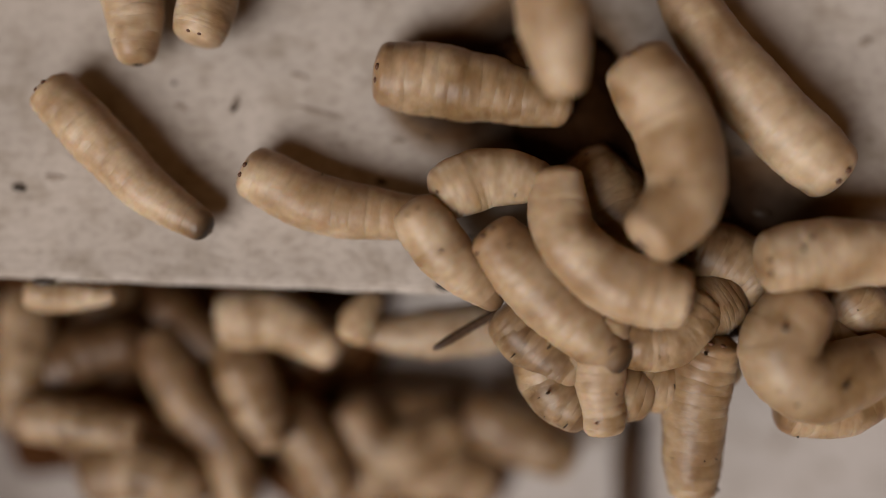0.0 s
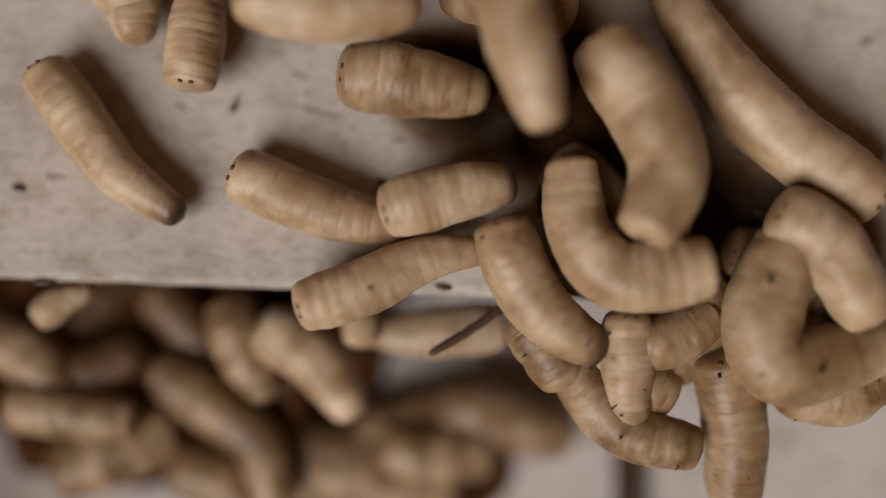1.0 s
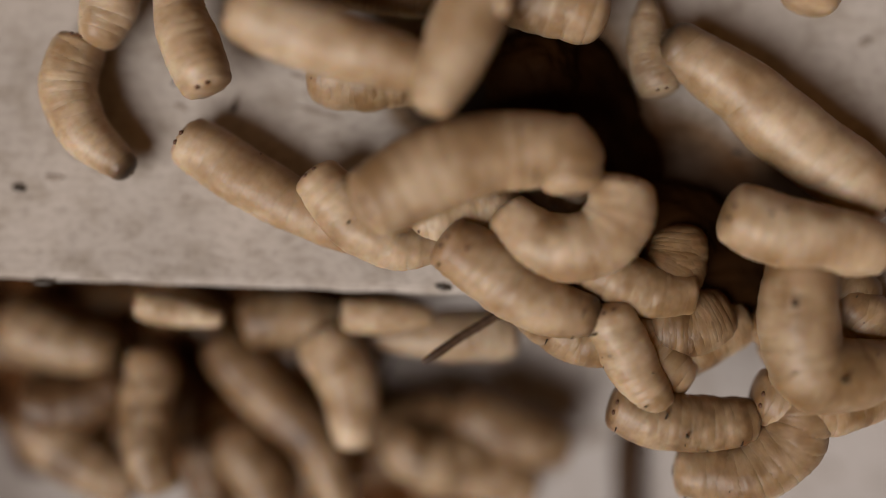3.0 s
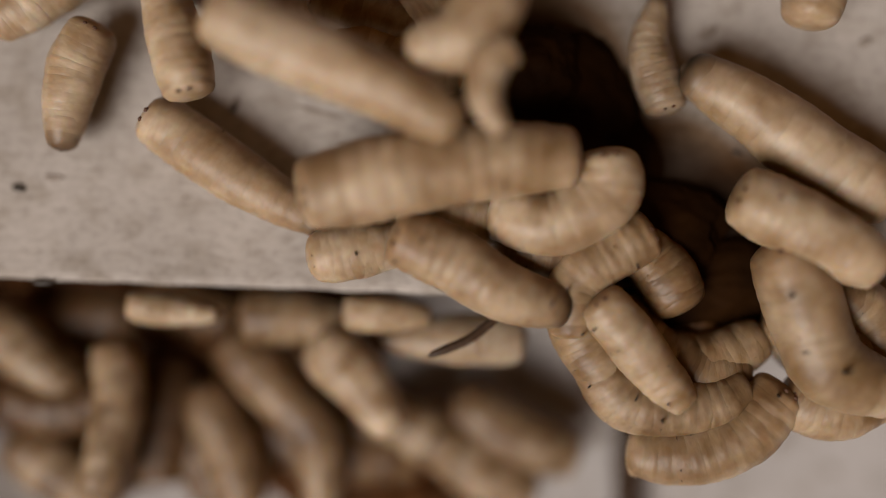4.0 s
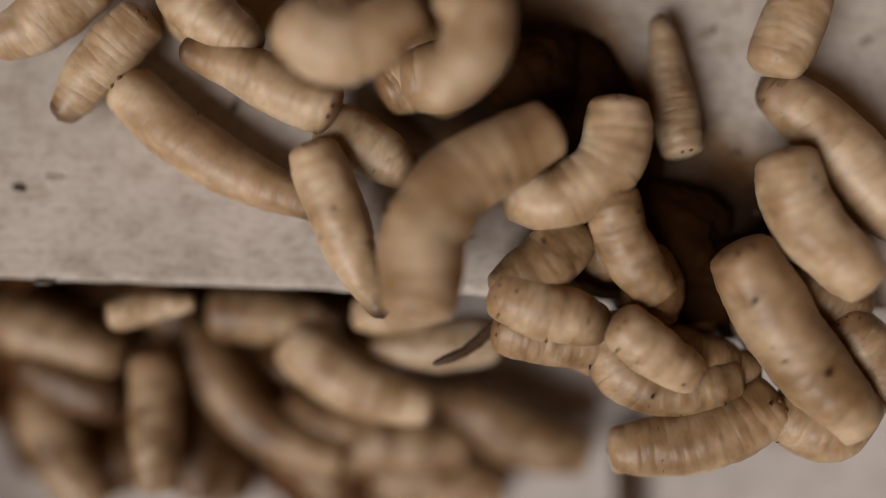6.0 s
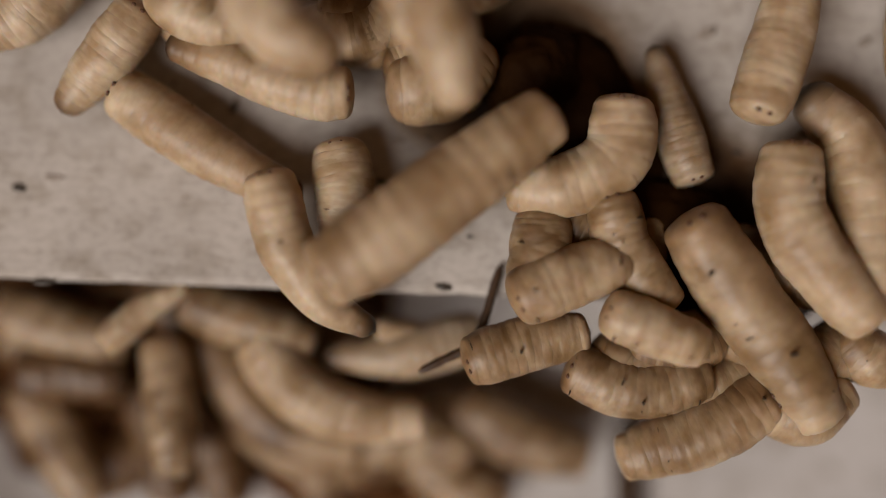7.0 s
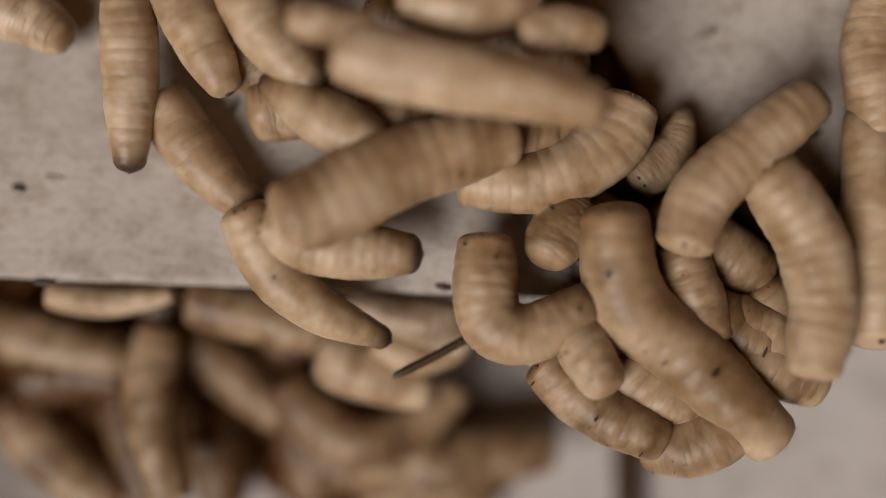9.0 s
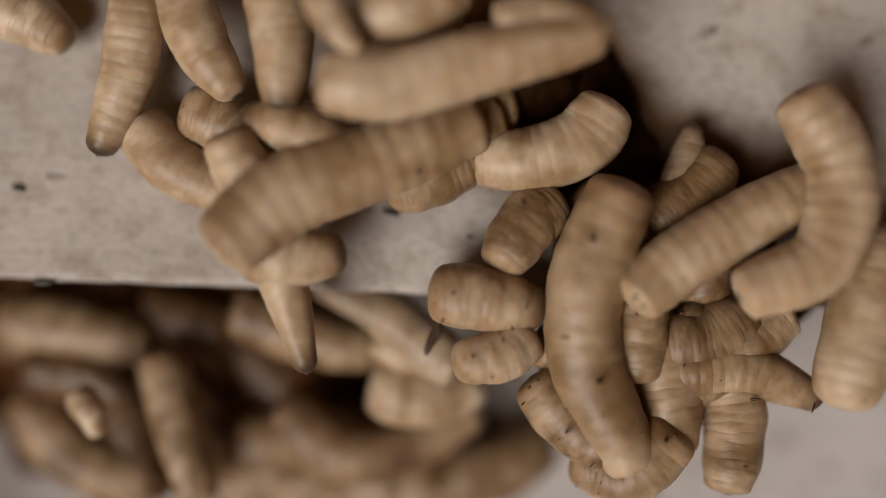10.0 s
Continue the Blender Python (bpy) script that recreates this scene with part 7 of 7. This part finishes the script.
    crawl(maggots[66],
          [(0, 0.3, 0.3, 7.40, 2.76, 8.13, 1.75, 9.12, 1.00),
           (2.5, 0.9, 0.9, 8.97, -1.30, 9.97, -0.81, 10.97, 0.42),
           (4, 1.1, 1.1, 10.14, -2.30, 9.43, -1.07, 8.47, -0.09),
           (5.5, 0.9, 0.9, 9.43, -3.26, 9.21, -1.79, 8.49, -0.81),
           (7, 0.2, 0.2, 7.86, -1.00, 8.86, -0.25, 9.38, 1.01),
           (8, 0.4, 0.4, 9.09, 0.48, 10.09, 0.73, 11.10, 1.48),
           (9, 1, 1, 9.73, 0.66, 10.97, 1.40, 11.74, 2.65),
           (10, 1.2, 1.2, 9.21, 1.13, 10.70, 2.12, 11.97, 3.61)])
    crawl(maggots[67],
          [(0, 0.6, 0.6, 9.73, -3.00, 11.21, -2.76, 12.46, -2.02),
           (2.5, 0.6, 0.6, 9.24, -3.00, 10.47, -2.76, 11.72, -2.02),
           (4, 0, 0, 9.56, -4.71, 11.28, -5.45, 13.01, -5.45),
           (5.5, 0, 0, 9.81, -4.71, 11.28, -5.45, 12.76, -5.69),
           (7, 0.6, 0.6, 8.49, -3.98, 10.20, -4.23, 11.68, -3.74),
           (8, 0.6, 0.6, 10.19, -4.47, 11.66, -4.47, 13.15, -3.98),
           (9, 0.6, 0.6, 11.45, -3.00, 13.15, -3.74, 14.62, -3.98),
           (10, 0.6, 0.6, 9.71, -4.23, 11.43, -3.98, 13.17, -3.00)])
    crawl(maggots[68],
          [(0, 0.3, 0.3, 5.56, -4.96, 7.03, -5.94, 8.49, -6.42),
           (2.5, 0.3, 0.3, 7.80, -3.48, 9.01, -4.96, 10.22, -5.94),
           (4, 0.2, 0.2, 7.58, -2.98, 8.55, -4.22, 9.77, -4.96),
           (5.5, 0.2, 0.2, 4.85, -2.98, 6.57, -3.97, 8.30, -4.47),
           (7, 0.2, 0.2, 6.81, -4.96, 8.28, -5.45, 10.01, -5.45),
           (8, 0.2, 0.2, 8.51, -6.18, 10.23, -6.67, 11.95, -6.67),
           (9, 0.3, 0.3, 7.53, -4.96, 9.24, -6.18, 10.94, -6.91),
           (10, 0.3, 0.3, 9.04, -3.24, 9.73, -5.94, 9.92, -8.61)])
    crawl(maggots[69],
          [(0, 0.2, 0.2, 15.21, -4.47, 16.41, -5.45, 17.63, -5.94),
           (2.5, 0.2, 0.2, 15.46, -4.47, 16.66, -5.45, 17.87, -5.94),
           (4, 0.2, 0.2, 15.95, -4.47, 17.15, -5.45, 18.36, -6.18),
           (5.5, 0.2, 0.2, 15.21, -4.47, 16.40, -5.69, 17.62, -6.18),
           (7, 0.2, 0.2, 14.94, -5.20, 16.18, -4.96, 17.70, -3.97),
           (8, 0.4, 0.4, 13.96, -2.99, 15.16, -4.22, 16.36, -5.20),
           (9, 0.4, 0.4, 13.99, -2.01, 15.18, -3.49, 16.12, -4.96),
           (10, 0.2, 0.2, 11.00, -5.20, 12.22, -5.45, 13.47, -4.71)])
    crawl(maggots[70],
          [(0, -0.3, -0.3, 14.87, -3.96, 15.84, -4.95, 16.81, -5.69),
           (2.5, -0.3, -0.3, 14.62, -3.96, 15.84, -4.70, 17.08, -4.95),
           (4, -0.3, -0.3, 15.13, -3.46, 16.35, -4.45, 17.58, -4.95),
           (5.5, -0.3, -0.3, 13.90, -2.96, 14.87, -3.96, 16.08, -4.95),
           (7, 0, 0, 12.34, -2.48, 13.31, -3.47, 14.52, -4.46),
           (8, 0.4, 0.4, 6.80, -3.98, 8.01, -4.96, 9.48, -5.45),
           (9, 0.4, 0.4, 4.33, -3.98, 5.55, -4.96, 6.78, -5.45),
           (10, 0.4, 0.4, 4.81, -5.20, 5.81, -4.47, 7.06, -2.99)])
    crawl(maggots[71],
          [(0, 2, 2, -7.09, 18.39, -5.60, 18.65, -4.10, 18.92),
           (4, 2, 2, -3.56, 12.73, -2.08, 13.24, -0.59, 14.26),
           (5.5, 2, 2, -4.52, 10.19, -2.56, 10.70, -1.08, 11.71),
           (7, 2, 2, -5.49, 8.93, -3.53, 9.18, -2.06, 10.19),
           (8, 2.2, 2.2, -4.48, 7.88, -2.29, 7.38, -0.34, 7.88),
           (9, 2.2, 2.2, -3.49, 5.89, -1.07, 5.15, 1.36, 5.15),
           (10, 2.2, 2.2, -2.52, 5.15, -0.10, 4.66, 2.33, 5.40)])
    crawl(maggots[72],
          [(0, 1.6, 1.6, -0.60, 18.58, 0.91, 18.84, 2.42, 19.11),
           (4, 1.6, 1.6, 0.40, 13.13, 1.89, 13.38, 3.39, 14.41),
           (7, 1.6, 1.6, -0.10, 11.33, 1.64, 11.59, 3.38, 12.36),
           (8, 1.6, 1.6, -0.10, 9.05, 1.88, 8.79, 3.86, 9.30),
           (8.5, 1.6, 1.6, 0.39, 8.04, 2.37, 7.78, 4.34, 8.04),
           (9, 1.6, 1.6, 1.88, 9.81, 3.85, 8.54, 5.81, 7.53),
           (10, 1.6, 1.6, -1.58, 8.04, 0.39, 8.29, 2.37, 8.79)])
    crawl(strand_chain,
          [(0, 0.3, 0.3, 0.15, -4.10, 1.38, -3.36, 2.62, -2.69),
           (2, 0.3, 0.3, -0.34, -4.59, 1.14, -3.61, 2.50, -2.62),
           (2.5, 0.3, 0.3, -0.47, -4.71, 0.89, -3.73, 2.62, -2.62)],
          [(4, 0.3, 0.3, 0.02, -4.47, 1.13, -3.98, 2.12, -3.24),
           (4.5, 0.3, 0.3, 0.59, -4.52, 1.63, -3.98, 2.43, -1.87),
           (5, 0.3, 0.3, 0.69, -4.52, 1.63, -3.73, 2.51, -1.20),
           (5.5, 0.3, 0.3, 0.27, -4.76, 1.13, -4.47, 2.24, -3.98)],
          [(7, 0.3, 0.3, -0.59, -5.20, 1.38, -3.98, 2.38, -1.25),
           (7.5, 0.3, 0.3, -1.70, -5.33, 1.13, -4.10, 2.50, -2.00),
           (8, 0.3, 0.3, -1.77, -4.84, -0.59, -4.10, 0.64, -3.98),
           (8.5, 0.3, 0.3, -0.59, -5.50, 0.64, -4.96, 1.63, -4.47),
           (9, 0.3, 0.3, -1.57, -5.33, -0.34, -4.71, 1.01, -3.98),
           (9.5, 0.3, 0.3, -0.89, -5.45, 0.15, -4.96, 1.26, -4.22),
           (10, 0.3, 0.3, -0.47, -3.98, -0.22, -3.24, -0.35, -2.25)])


motions()
